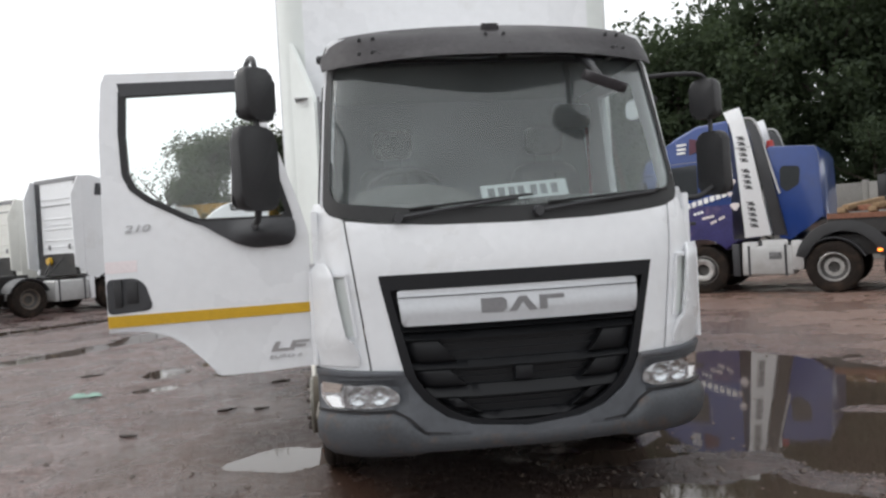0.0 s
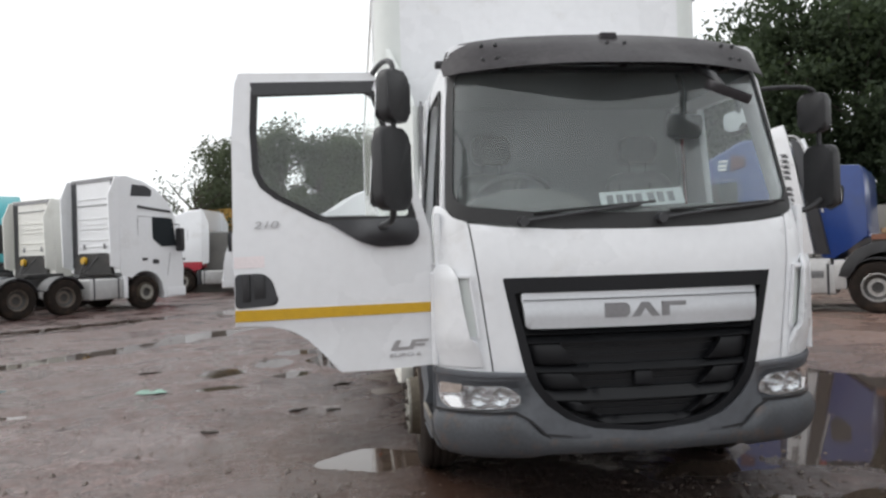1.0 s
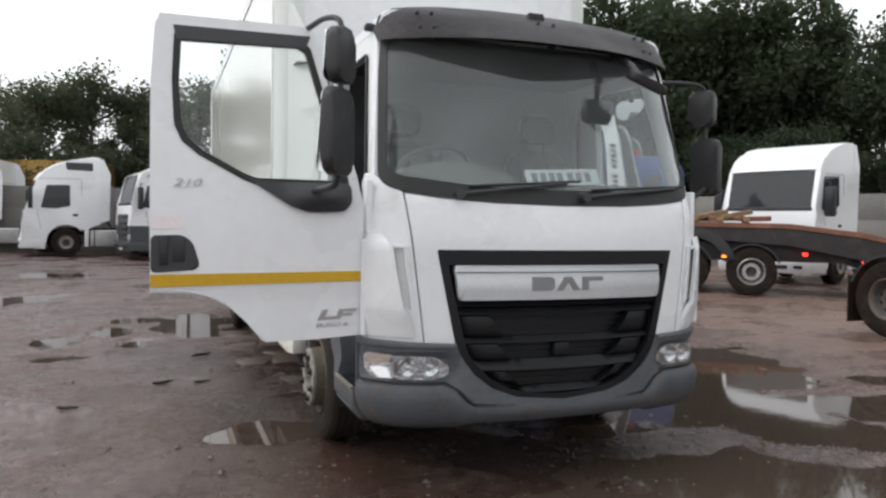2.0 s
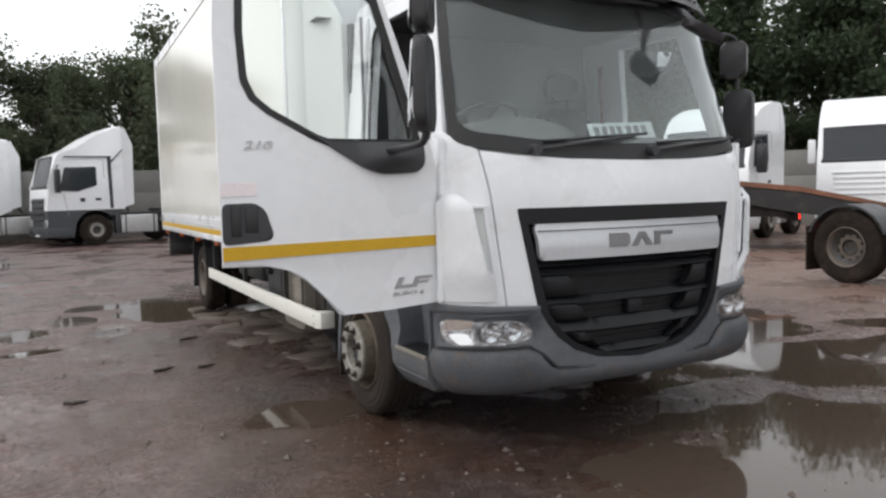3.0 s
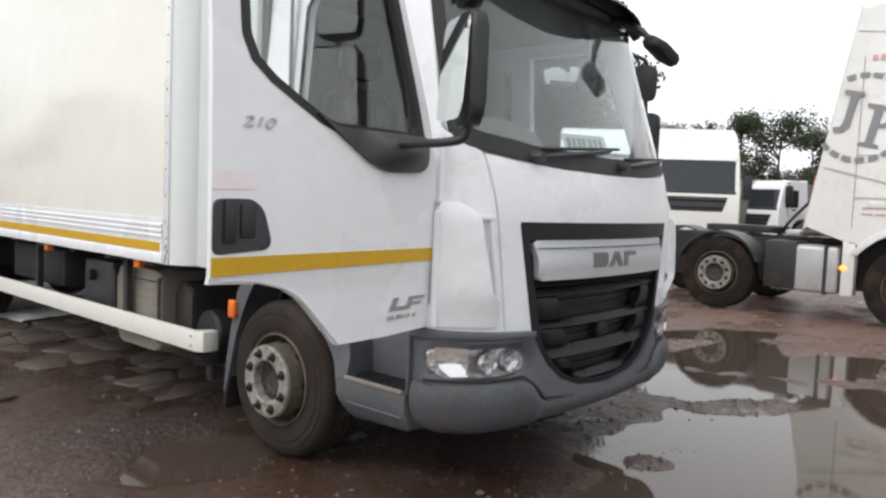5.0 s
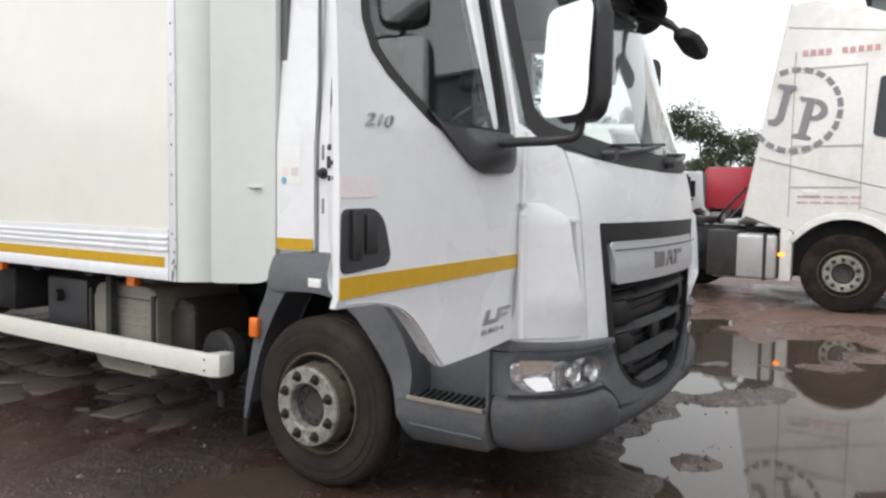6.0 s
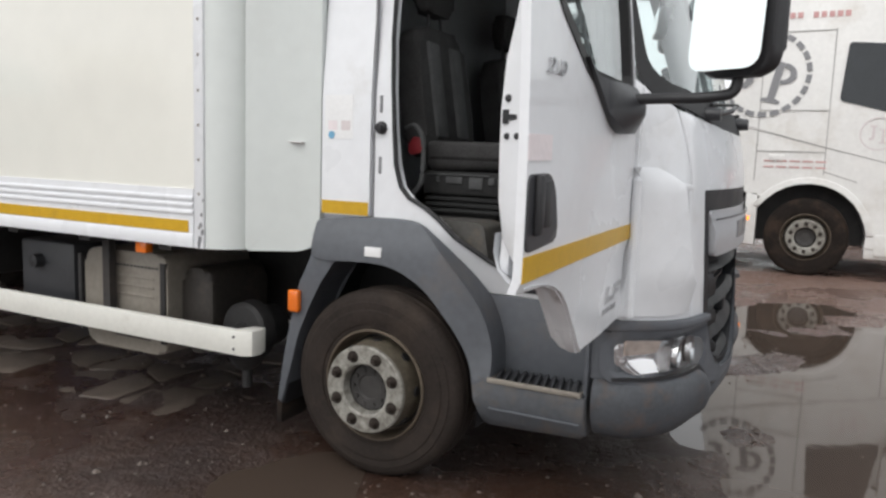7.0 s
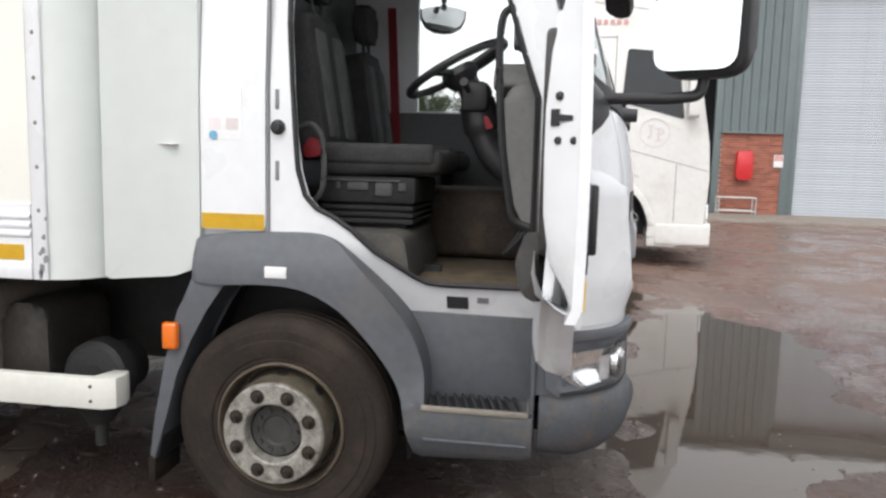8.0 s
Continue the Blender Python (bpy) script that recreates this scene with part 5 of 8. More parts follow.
    # the open door sags a little on its hinges
    for ob in (door, *door.children):
        if ob.location.length == 0:
            for v in ob.data.vertices:
                if v.co.z > 1.75 and "mirror" not in ob.name:
                    v.co.z = 1.75 + (v.co.z - 1.75) * 0.951
                v.co.z += 0.019 * (v.co.x + 1.06)


def passenger_mirrors(truck):
    bm = BM()
    tube(bm, smooth_path([(0.96, 0.55, 2.335), (1.15, 0.53, 2.345), (1.31, 0.515, 2.325), (1.325, 0.515, 2.2)]), 0.014, 8)
    arm = part("passenger_mirror", bm, BLACK, truck, "black passenger-side mirrors on their arms")
    bm = BM()
    tube(bm, smooth_path([(1.02, 0.45, 1.62), (1.2, 0.46, 1.60), (1.32, 0.48, 1.66)]), 0.017, 8)
    part("lower_arm", bm, BLACK, arm)
    bm = BM()
    tube(bm, [(1.345, 0.52, 2.08), (1.345, 0.515, 1.96)], 0.014, 8)
    part("mirror_link", bm, BLACK, arm)
    mirror_unit(arm, (1.33, 0.535, 2.19), 0.165, 0.235, 0.085, -58, 0)
    mirror_unit(arm, (1.352, 0.512, 1.80), 0.185, 0.38, 0.075, -64, 0)


def build_body(truck):
    """Load body, collar behind the cab, chassis and what hangs on it."""
    X, Y0, Y1, Z0, Z1 = 1.285, 1.925, 9.50, 0.96, 3.47
    bm = BM()
    box(bm, -X, X, Y0 + 0.22, Y1, Z0 + 0.22, Z1, 0.0)
    body = part("load_body", bm, BOXWHITE, truck, "white panel-sided load body")
    bm = BM()
    box(bm, -X + 0.2, X - 0.2, Y0, Y0 + 0.2, Z0, Z1 - 0.1)
    part("front_bulkhead", bm, WHITE, body)
    arc = [(-X + 0.20 * (1 - math.sin(a)), Y0 + 0.22 - 0.22 * math.cos(a)) for a in [math.pi / 2 * k / 8 for k in range(9)]]
    for sgn in (-1, 1):
        pts = [(-sgn * x, y) for x, y in arc] + [(sgn * X, Y0 + 0.24), (sgn * (X - 0.2), Y0 + 0.24)]
        bm = BM()
        prism(bm, pts, "z", Z0 - 0.03, Z1 + 0.01)
        post = part("corner_post", bm, COLLAR, body, "pale rounded corner post")
        bm = BM()
        box(bm, sgn * (X + 0.006), sgn * (X - 0.01), Y0 + 0.175, Y0 + 0.235, Z0 - 0.03, Z1, 0.002)
        part("post_strip", bm, WHITE, post)
        if sgn < 0:
            chips = random.Random(4)
            for yy, zz, r in ((2.108, 1.00, 0.013), (2.118, 1.03, 0.010), (2.112, 1.075, 0.008), (2.125, 0.97, 0.015), (2.10, 1.14, 0.006), (2.13, 0.945, 0.012)):
                bm = BM()
                prism(bm, [(yy + r * chips.uniform(0.5, 1.2) * math.cos(a), zz + 1.5 * r * chips.uniform(0.5, 1.2) * math.sin(a)) for a in [k * math.pi / 4 for k in range(8)]], "x", -(X + 0.0065), -(X + 0.0075))
                part("paint_chip", bm, GREYINK, post, "flake of missing paint")
        for i in range(17):
            bm = BM()
            lathe(bm, [(0.0001, -0.004), (0.006, -0.003), (0.008, 0.001)], (-(X + 0.006), Y0 + 0.205, Z0 + 0.06 + 0.145 * i), "x", 8)
            if sgn > 0:
                bmesh.ops.scale(bm, vec=(-1, 1, 1), verts=bm.verts)
            part("rivet", bm, STEEL, post)
        bm = BM()
        box(bm, sgn * (X + 0.010), sgn * (X - 0.05), Y0 + 0.24, Y1, Z0 - 0.03, Z0 + 0.03, 0.004)
        rail = part("bottom_rail", bm, WHITE, body, "ribbed white bottom rail")
        bm = BM()
        box(bm, sgn * (X + 0.006), sgn * (X - 0.05), Y0 + 0.24, Y1, Z0 + 0.03, Z0 + 0.225)
        part("rail_plate", bm, WHITE, rail)
        for zz in (0.115, 0.145, 0.175):
            bm = BM()
            box(bm, sgn * (X + 0.014), sgn * (X - 0.02), Y0 + 0.24, Y1, Z0 + zz, Z0 + zz + 0.018, 0.004)
            part("rail_rib", bm, WHITE, rail)
        bm = BM()
        box(bm, sgn * (X + 0.009), sgn * (X + 0.004), Y0 + 0.27, Y1 - 0.02, Z0 + 0.036, Z0 + 0.088)
        part("yellow_tape", bm, YELLOW, rail, "yellow reflective tape")
        bm = BM()
        prism(bm, [(sgn * (X + 0.008), Z1 - 0.10), (sgn * (X + 0.008), Z1 + 0.015), (sgn * (X - 0.05), Z1 + 0.03), (sgn * (X - 0.05), Z1 - 0.10)], "y", Y0 + 0.1, Y1, 0.006)
        part("top_rail", bm, WHITE, body)
    bm = BM()
    box(bm, -X + 0.04, X - 0.04, Y0 + 0.1, Y1, Z1, Z1 + 0.03, 0.01)
    part("body_roof", bm, WHITE, body)
    bm = BM()
    box(bm, -X - 0.008, X + 0.008, Y1, Y1 + 0.06, Z0 - 0.03, Z1 + 0.03, 0.008)
    part("rear_frame", bm, WHITE, body)
    for yy in (2.5, 3.9, 5.2, 6.4, 7.8, 9.3):
        for sgn in (-1, 1):
            bm = BM()
            box(bm, sgn * (X - 0.02), sgn * (X - 0.065), yy, yy + 0.07, Z0 - 0.085, Z0 - 0.035, 0.006)
            part("side_marker", bm, AMBER, body, "amber side marker lamp")
    # chassis
    bm = BM()
    for sgn in (-1, 1):
        box(bm, sgn * 0.43, sgn * 0.36, 0.5, Y1 - 0.1, 0.66, 0.90)
    for yy in (1.9, 3.2, 4.6, 5.9, 7.6, 9.1):
        box(bm, -0.43, 0.43, yy, yy + 0.08, 0.70, 0.86)
    frame_part = part("chassis_frame", bm, CHASSIS, truck, "black chassis frame")
    bm = BM()
    for i in range(13):
        box(bm, -1.25, 1.25, 2.35 + 0.56 * i, 2.43 + 0.56 * i, 0.90, 0.958)
    part("cross_bearers", bm, CHASSIS, frame_part)
    bm = BM()
    tube(bm, [(-0.75, 6.75, 0.42), (0.75, 6.75, 0.42)], 0.09, 16)
    lathe(bm, [(0.0001, -0.25), (0.2, -0.2), (0.26, 0), (0.2, 0.2), (0.0001, 0.25)], (0, 6.75, 0.42), "y", 20)
    part("rear_axle", bm, CHASSIS, frame_part)
    bm = BM()
    tube(bm, [(-0.8, 1.33, 0.40), (0.8, 1.33, 0.40)], 0.06, 12)
    part("front_axle", bm, CHASSIS, frame_part)
    bm = BM()
    box(bm, -0.35, 0.35, 0.45, 1.75, 0.50, 0.90, 0.05)
    part("engine", bm, CHASSIS, frame_part)
    bm = BM()
    box(bm, -0.82, 0.82, 0.12, 0.45, 0.36, 0.48, 0.03)
    part("front_underrun_beam", bm, CHASSIS, frame_part)
    # exhaust box and tanks on the driver's side
    bm = BM()
    prism(bm, rounded([(2.555, 0.34), (2.555, 0.84), (3.165, 0.84), (3.165, 0.34)], 0.08), "x", -1.09, -0.50, 0.02)
    ex = part("exhaust_box", bm, STEEL, truck, "dull metal exhaust silencer box")
    for i in range(3):
        bm = BM()
        box(bm, -1.097, -1.088, 2.65, 2.93, 0.62 + 0.045 * i, 0.632 + 0.045 * i, 0.003)
        part("louvre", bm, STEEL, ex)
    for i in range(12):
        bm = BM()
        box(bm, -1.093, -1.086, 2.62 + 0.026 * i, 2.635 + 0.026 * i, 0.765, 0.775)
        part("vent_slot", bm, BLACK, ex)
    bm = BM()
    box(bm, -1.10, -1.07, 2.565, 2.60, 0.40, 0.80, 0.004)
    part("strap", bm, CHASSIS, ex)
    bm = BM()
    box(bm, -1.10, -1.07, 3.185, 3.21, 0.40, 0.80, 0.004)
    part("strap", bm, CHASSIS, ex)
    for i in range(10):
        bm = BM()
        box(bm, -1.093, -1.086, 2.68 + 0.026 * i, 2.695 + 0.026 * i, 0.405, 0.413)
        part("vent_slot", bm, BLACK, ex)
    bm = BM()
    prism(bm, rounded([(2.345, 0.36), (2.345, 0.78), (2.55, 0.78), (2.55, 0.36)], 0.07), "x", -1.0, -0.60, 0.03)
    part("fluid_tank", bm, GRIME, truck, "grey fluid tank")
    bm = BM()
    lathe(bm, [(0.0001, -0.012), (0.05, -0.010), (0.055, 0.0), (0.125, 0.004), (0.143, 0.02), (0.146, 0.09), (0.138, 0.10), (0.110, 0.11), (0.10, 0.24), (0.0001, 0.26)], (-1.02, 2.135, 0.505), "x", 28)
    at = part("air_cleaner", bm, CHASSIS, truck, "dark round air cleaner with a drain spout")
    bm = BM()
    tube(bm, [(-0.99, 2.125, 0.40), (-0.99, 2.125, 0.335), (-0.99, 2.125, 0.33), (-0.99, 2.125, 0.24)], [0.10, 0.055, 0.028, 0.026], 12)
    part("drain_spout", bm, CHASSIS, at)
    bm = BM()
    box(bm, -1.08, -0.55, 3.27, 3.72, 0.52, 0.84, 0.02)
    bx = part("battery_box", bm, SATIN, truck, "dark battery box")
    bm = BM()
    lathe(bm, [(0.0001, -0.05), (0.035, -0.045), (0.04, 0.0)], (-1.08, 3.55, 0.73), "x", 12)
    part("isolator_switch", bm, BLACK, bx)
    bm = BM()
    box(bm, -1.0, -0.5, 4.3, 5.4, 0.55, 0.85, 0.03)
    part("fuel_tank", bm, CHASSIS, truck)
    # unseen far-side tank, added to keep light from under the truck
    bm = BM()
    prism(bm, rounded([(2.35, 0.32), (2.35, 0.86), (5.0, 0.86), (5.0, 0.32)], 0.09), "x", 0.55, 1.06, 0.03)
    part("fuel_tank", bm, CHASSIS, truck)
    for sgn in (-1, 1):
        bm = BM()
        pts = [(sgn * 1.175, 1.985), (sgn * 1.175, 6.25), (sgn * 1.15, 6.25), (sgn * 1.15, 2.03), (sgn * 1.06, 2.01), (sgn * 1.05, 1.945), (sgn * 1.10, 1.925), (sgn * 1.15, 1.935)]
        prism(bm, pts, "z", 0.445, 0.560, 0.006)
        sg = part("side_guard", bm, CREAM, truck, "cream side underrun rail")
        for yy in (2.9, 4.4, 6.0):
            bm = BM()
            box(bm, sgn * 1.15, sgn * 1.11, yy, yy + 0.05, 0.45, 0.92)
            part("guard_bracket", bm, CHASSIS, sg)
        for zz in (0.475, 0.53):
            bm = BM()
            lathe(bm, [(0.0001, -0.004), (0.006, -0.003), (0.007, 0.001)], (sgn * 1.176, 2.03, zz), "x", 8)
            part("guard_bolt", bm, SATIN, sg)
        bm = BM()
        prism(bm, [(6.25, 0.55), (6.30, 0.80), (6.45, 0.895), (6.75, 0.92), (7.05, 0.895), (7.22, 0.78), (7.26, 0.25), (7.24, 0.25), (7.19, 0.77), (7.04, 0.875), (6.75, 0.90), (6.46, 0.875), (6.32, 0.79), (6.27, 0.55)], "x", sgn * 1.20, sgn * 0.64)
        part("rear_mudguard", bm, BLACK, truck)
    bm = BM()
    box(bm, -1.2, 1.2, Y1 - 0.12, Y1 + 0.02, 0.58, 0.70, 0.01)
    box(bm, -1.22, -0.80, Y1 - 0.10, Y1 + 0.03, 0.52, 0.93, 0.01)
    box(bm, 0.80, 1.22, Y1 - 0.10, Y1 + 0.03, 0.52, 0.93, 0.01)
    rb = part("rear_underrun", bm, CHASSIS, truck, "black rear underrun bar")
    bm = BM()
    box(bm, -1.225, -1.215, Y1 - 0.08, Y1 + 0.0, 0.60, 0.80)
    part("light_bracket", bm, STEEL, rb)
    bm = BM()
    box(bm, -0.50, 0.50, 0.55, 1.9, 0.34, 0.92, 0.06, 2)
    eng = part("engine", bm, CHASSIS, truck, "grimy black engine and gearbox under the cab")
    bm = BM()
    box(bm, -0.40, 0.40, 1.9, 3.1, 0.40, 0.86, 0.08, 2)
    part("gearbox", bm, CHASSIS, eng)
    bm = BM()
    tube(bm, [(-0.86, 1.34, 0.36), (-0.5, 1.34, 0.33), (0.5, 1.34, 0.33), (0.86, 1.34, 0.36)], 0.05, 10)
    part("front_axle", bm, CHASSIS, truck)
    # collar between cab and body
    for sgn in (-1, 1):
        co = [(1.66, 0.96), (1.658, 1.10), (1.658, 2.40), (1.69, 2.50), (1.93, 2.95), (1.93, 0.928), (1.74, 0.928)]
        cl = part("side_collar", bent_panel(rounded(co, 0.02), "x", -sgn * 0.03, lambda y, z: sgn * (1.03 + 0.17 * max(0, (y - 1.655) / 0.275) ** 1.2), 0.07, 0.006), COLLAR, truck, "pale air deflector collar behind the cab")
        bm = BM()
        box(bm, sgn * 1.034, sgn * 0.88, 1.664, 1.69, 0.96, 2.46)
        part("collar_return", bm, COLLAR, cl)
        bm = BM()
        box(bm, sgn * 1.17, sgn * 1.06, 1.74, 1.92, 2.50, 2.505)
        part("collar_seam", bm, GREYINK, cl)
        bm = BM()
        box(bm, sgn * 1.097, sgn * 1.06, 1.72, 1.80, 1.397, 1.400)
        part("catch_line", bm, PALEINK, cl)


build_truck()


# ---- ground, puddles ----
def soil_mat():
    m = bpy.data.materials.new("wet_earth_yard")
    m.use_nodes = True
    n, l = m.node_tree.nodes, m.node_tree.links
    p = n["Principled BSDF"]
    tc = n.new("ShaderNodeTexCoord")
    b1, b2 = n.new("ShaderNodeBump"), n.new("ShaderNodeBump")
    b1_strength = b1.inputs["Strength"]
    def tex(scale, detail=8, rough=0.6):
        t = n.new("ShaderNodeTexNoise")
        t.inputs["Scale"].default_value, t.inputs["Detail"].default_value, t.inputs["Roughness"].default_value = scale, detail, rough
        l.new(tc.outputs["Object"], t.inputs["Vector"])
        return t.outputs["Fac"]
    def span(v, a, b, c=0.0, d=1.0):
        r = n.new("ShaderNodeMapRange")
        for i, x in enumerate((a, b, c, d)):
            r.inputs[1 + i].default_value = x
        l.new(v, r.inputs[0])
        return r.outputs[0]
    def mix(f, a, b):
        x = n.new("ShaderNodeMix")
        x.data_type = "RGBA"
        l.new(f, x.inputs[0])
        for k, v in ((6, a), (7, b)):
            if isinstance(v, tuple):
                x.inputs[k].default_value = (*v, 1)
            else:
                l.new(v, x.inputs[k])
        return x.outputs[2]
    big, mid, fine, grit = tex(0.35), tex(1.7, 9, 0.65), tex(11, 6, 0.65), tex(60, 3)
    film = span(tex(0.75, 12, 0.68), 0.475, 0.545)
    c = mix(span(big, 0.35, 0.65), (0.064, 0.040, 0.032), (0.142, 0.106, 0.092))
    c = mix(span(mid, 0.45, 0.62, 0, 0.75), c, (0.038, 0.025, 0.020))
    c = mix(span(tex(0.9, 10, 0.72), 0.52, 0.60, 0, 0.6), c, (0.092, 0.047, 0.033))
    lay = n.new("ShaderNodeMapping")
    lay.inputs["Rotation"].default_value = (0, 0, radians(-47))
    lay.inputs["Scale"].default_value = (0.22, 1.5, 1.0)
    l.new(tc.outputs["Object"], lay.inputs["Vector"])
    tn = n.new("ShaderNodeTexNoise")
    tn.inputs["Scale"].default_value, tn.inputs["Detail"].default_value, tn.inputs["Roughness"].default_value = 1.1, 9, 0.68
    l.new(lay.outputs["Vector"], tn.inputs["Vector"])
    track = tn.outputs["Fac"]
    c = mix(span(track, 0.53, 0.60, 0, 0.75), c, (0.040, 0.026, 0.021))
    c = mix(span(track, 0.47, 0.40, 0, 0.55), c, (0.165, 0.135, 0.122))
    c = mix(span(fine, 0.50, 0.60, 0, 0.60), c, (0.20, 0.152, 0.134))
    c = mix(span(fine, 0.48, 0.38, 0, 0.58), c, (0.030, 0.019, 0.016))
    rough_grain = tex(27, 4, 0.6)
    def veins(v, w, strength, colour, under):
        d = n.new("ShaderNodeMath")
        d.operation = "SUBTRACT"
        l.new(v, d.inputs[0])
        d.inputs[1].default_value = 0.5
        a = n.new("ShaderNodeMath")
        a.operation = "ABSOLUTE"
        l.new(d.outputs[0], a.inputs[0])
        return mix(span(a.outputs[0], w * 0.3, w, strength, 0), under, colour)
    c = veins(tex(0.8, 10, 0.62), 0.034, 0.85, (0.072, 0.032, 0.023), c)
    c = veins(tex(2.4, 8, 0.62), 0.016, 0.55, (0.040, 0.026, 0.021), c)
    c = veins(tex(5.5, 6, 0.6), 0.016, 0.35, (0.19, 0.155, 0.14), c)
    c = mix(span(rough_grain, 0.55, 0.64, 0, 0.52), c, (0.24, 0.195, 0.175))
    c = mix(span(rough_grain, 0.45, 0.37, 0, 0.45), c, (0.028, 0.018, 0.015))
    c = mix(span(grit, 0.66, 0.72, 0, 0.6), c, (0.22, 0.19, 0.17))
    l.new(c, p.inputs["Base Color"])
    wet = span(mid, 0.36, 0.62, 0.66, 0.46)
    geo = n.new("ShaderNodeNewGeometry")
    sep = n.new("ShaderNodeSeparateXYZ")
    l.new(geo.outputs["Position"], sep.inputs[0])
    damp = span(sep.outputs[2], -0.014, 0.012, 1.0, 0.0)
    c = mix(span(sep.outputs[2], -0.016, 0.0, 0.6, 0.0), c, (0.050, 0.035, 0.029))
    l.new(c, p.inputs["Base Color"])
    dry = n.new("ShaderNodeMath")
    dry.operation = "MULTIPLY_ADD"
    l.new(damp, dry.inputs[0])
    dry.inputs[1].default_value = -0.26
    l.new(wet, dry.inputs[2])
    ad = n.new("ShaderNodeMath")
    ad.operation = "ADD"
    l.new(dry.outputs[0], ad.inputs[0])
    l.new(span(fine, 0.4, 0.7, -0.06, 0.18), ad.inputs[1])
    def sum_of(a, k, b):
        x = n.new("ShaderNodeMath")
        x.operation = "MULTIPLY_ADD"
        l.new(a, x.inputs[0])
        x.inputs[1].default_value = k
        l.new(b, x.inputs[2])
        return x.outputs[0]
    l.new(sum_of(film, -0.46, ad.outputs[0]), p.inputs["Roughness"])
    apron = n.new("ShaderNodeSeparateXYZ")
    l.new(geo.outputs["Position"], apron.inputs[0])
    c = mix(span(sum_of(big, 3.0, apron.outputs[0]), 4.0, 7.5, 0.0, 0.72), c, (0.190, 0.132, 0.096))
    # dark churned mud round the parked truck, with its ground shade in the colour
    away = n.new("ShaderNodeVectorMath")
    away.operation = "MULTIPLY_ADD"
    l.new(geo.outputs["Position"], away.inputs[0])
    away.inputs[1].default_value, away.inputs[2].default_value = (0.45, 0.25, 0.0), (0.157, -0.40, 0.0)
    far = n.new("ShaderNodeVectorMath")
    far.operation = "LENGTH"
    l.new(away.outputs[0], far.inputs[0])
    # fades outward from the truck; stands for shade under it as well as mud
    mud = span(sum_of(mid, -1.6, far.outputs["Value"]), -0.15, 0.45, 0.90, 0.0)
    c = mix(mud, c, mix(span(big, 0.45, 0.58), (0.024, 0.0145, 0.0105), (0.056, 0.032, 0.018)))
    c = mix(span(film, 0, 1, 0, 0.08), c, (0.045, 0.033, 0.028))
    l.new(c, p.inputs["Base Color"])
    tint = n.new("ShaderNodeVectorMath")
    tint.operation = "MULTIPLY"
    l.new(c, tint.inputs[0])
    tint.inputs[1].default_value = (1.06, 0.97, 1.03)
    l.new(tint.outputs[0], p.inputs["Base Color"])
    dull = sum_of(film, -0.42, span(fine, 0, 1, 0.55, 0.55))
    l.new(dull, b1_strength)
    p.inputs["Specular IOR Level"].default_value = 0.6
    b1.inputs["Distance"].default_value = 0.065
    b2.inputs["Strength"].default_value, b2.inputs["Distance"].default_value = 0.8, 0.011
    l.new(fine, b1.inputs["Height"])
    l.new(grit, b2.inputs["Height"])
    l.new(b1.outputs[0], b2.inputs["Normal"])
    l.new(b2.outputs[0], p.inputs["Normal"])
    return m


def water_mat():
    m = bpy.data.materials.new("muddy_puddle_water")
    m.use_nodes = True
    n, l = m.node_tree.nodes, m.node_tree.links
    p = n["Principled BSDF"]
    p.inputs["Base Color"].default_value = (0.064, 0.047, 0.037, 1)
    p.inputs["Roughness"].default_value = 0.04
    p.inputs["IOR"].default_value = 1.40
    t, b, tc = n.new("ShaderNodeTexNoise"), n.new("ShaderNodeBump"), n.new("ShaderNodeTexCoord")
    t.inputs["Scale"].default_value, t.inputs["Detail"].default_value = 9, 2
    b.inputs["Strength"].default_value, b.inputs["Distance"].default_value = 0.06, 0.005
    l.new(tc.outputs["Object"], t.inputs["Vector"])
    l.new(t.outputs["Fac"], b.inputs["Height"])
    l.new(b.outputs[0], p.inputs["Normal"])
    return m


# centre, half length, half width, turn of each hollow
PUDDLES = [
    (2.6, 2.1, 2.1, 1.2, 66), (1.75, 0.15, 1.25, 0.42, 4), (3.7, 0.65, 1.1, 0.42, 0), (1.6, -0.85, 2.1, 0.80, -8), (0.7, 0.12, 0.75, 0.25, 0), (0.8, 0.6, 0.5, 0.36, 0), (3.9, -0.1, 1.0, 0.45, -30), (4.7, 1.2, 0.8, 0.35, -30),
    (-1.38, 1.50, 0.48, 0.27, -5), (-2.62, -0.06, 0.40, 0.34, 0), (-1.58, 6.85, 0.55, 1.15, 0), (-2.30, 5.45, 0.22, 0.30, 0), (-2.35, 7.60, 0.45, 0.36, 0), (-2.97, 4.72, 0.27, 0.18, 15), (-3.15, 5.80, 0.28, 0.42, 0), (-2.62, 6.45, 0.26, 0.45, 0),
    (-5.6, 8.4, 1.9, 0.38, 56), (-4.3, 10.9, 1.1, 0.42, 50), (-8.0, 13.6, 3.4, 0.36, 47), (-4.3, 10.3, 0.55, 0.22, 40), (-5.5, 5.2, 0.4, 0.10, 20), (-4.7, 12.2, 0.9, 0.14, 30), (-9.5, 18.2, 2.5, 0.3, 0), (-4.4, 16.4, 1.2, 0.25, 0), (-4.9, 3.6, 0.40, 0.12, 10),
]
# low banks of mud that stand out of the water, in the same terms
BANKS = [(1.05, 0.47, 0.66, 0.27, -4), (1.85, -0.03, 0.46, 0.20, -35), (3.6, 1.25, 0.80, 0.15, -12)]


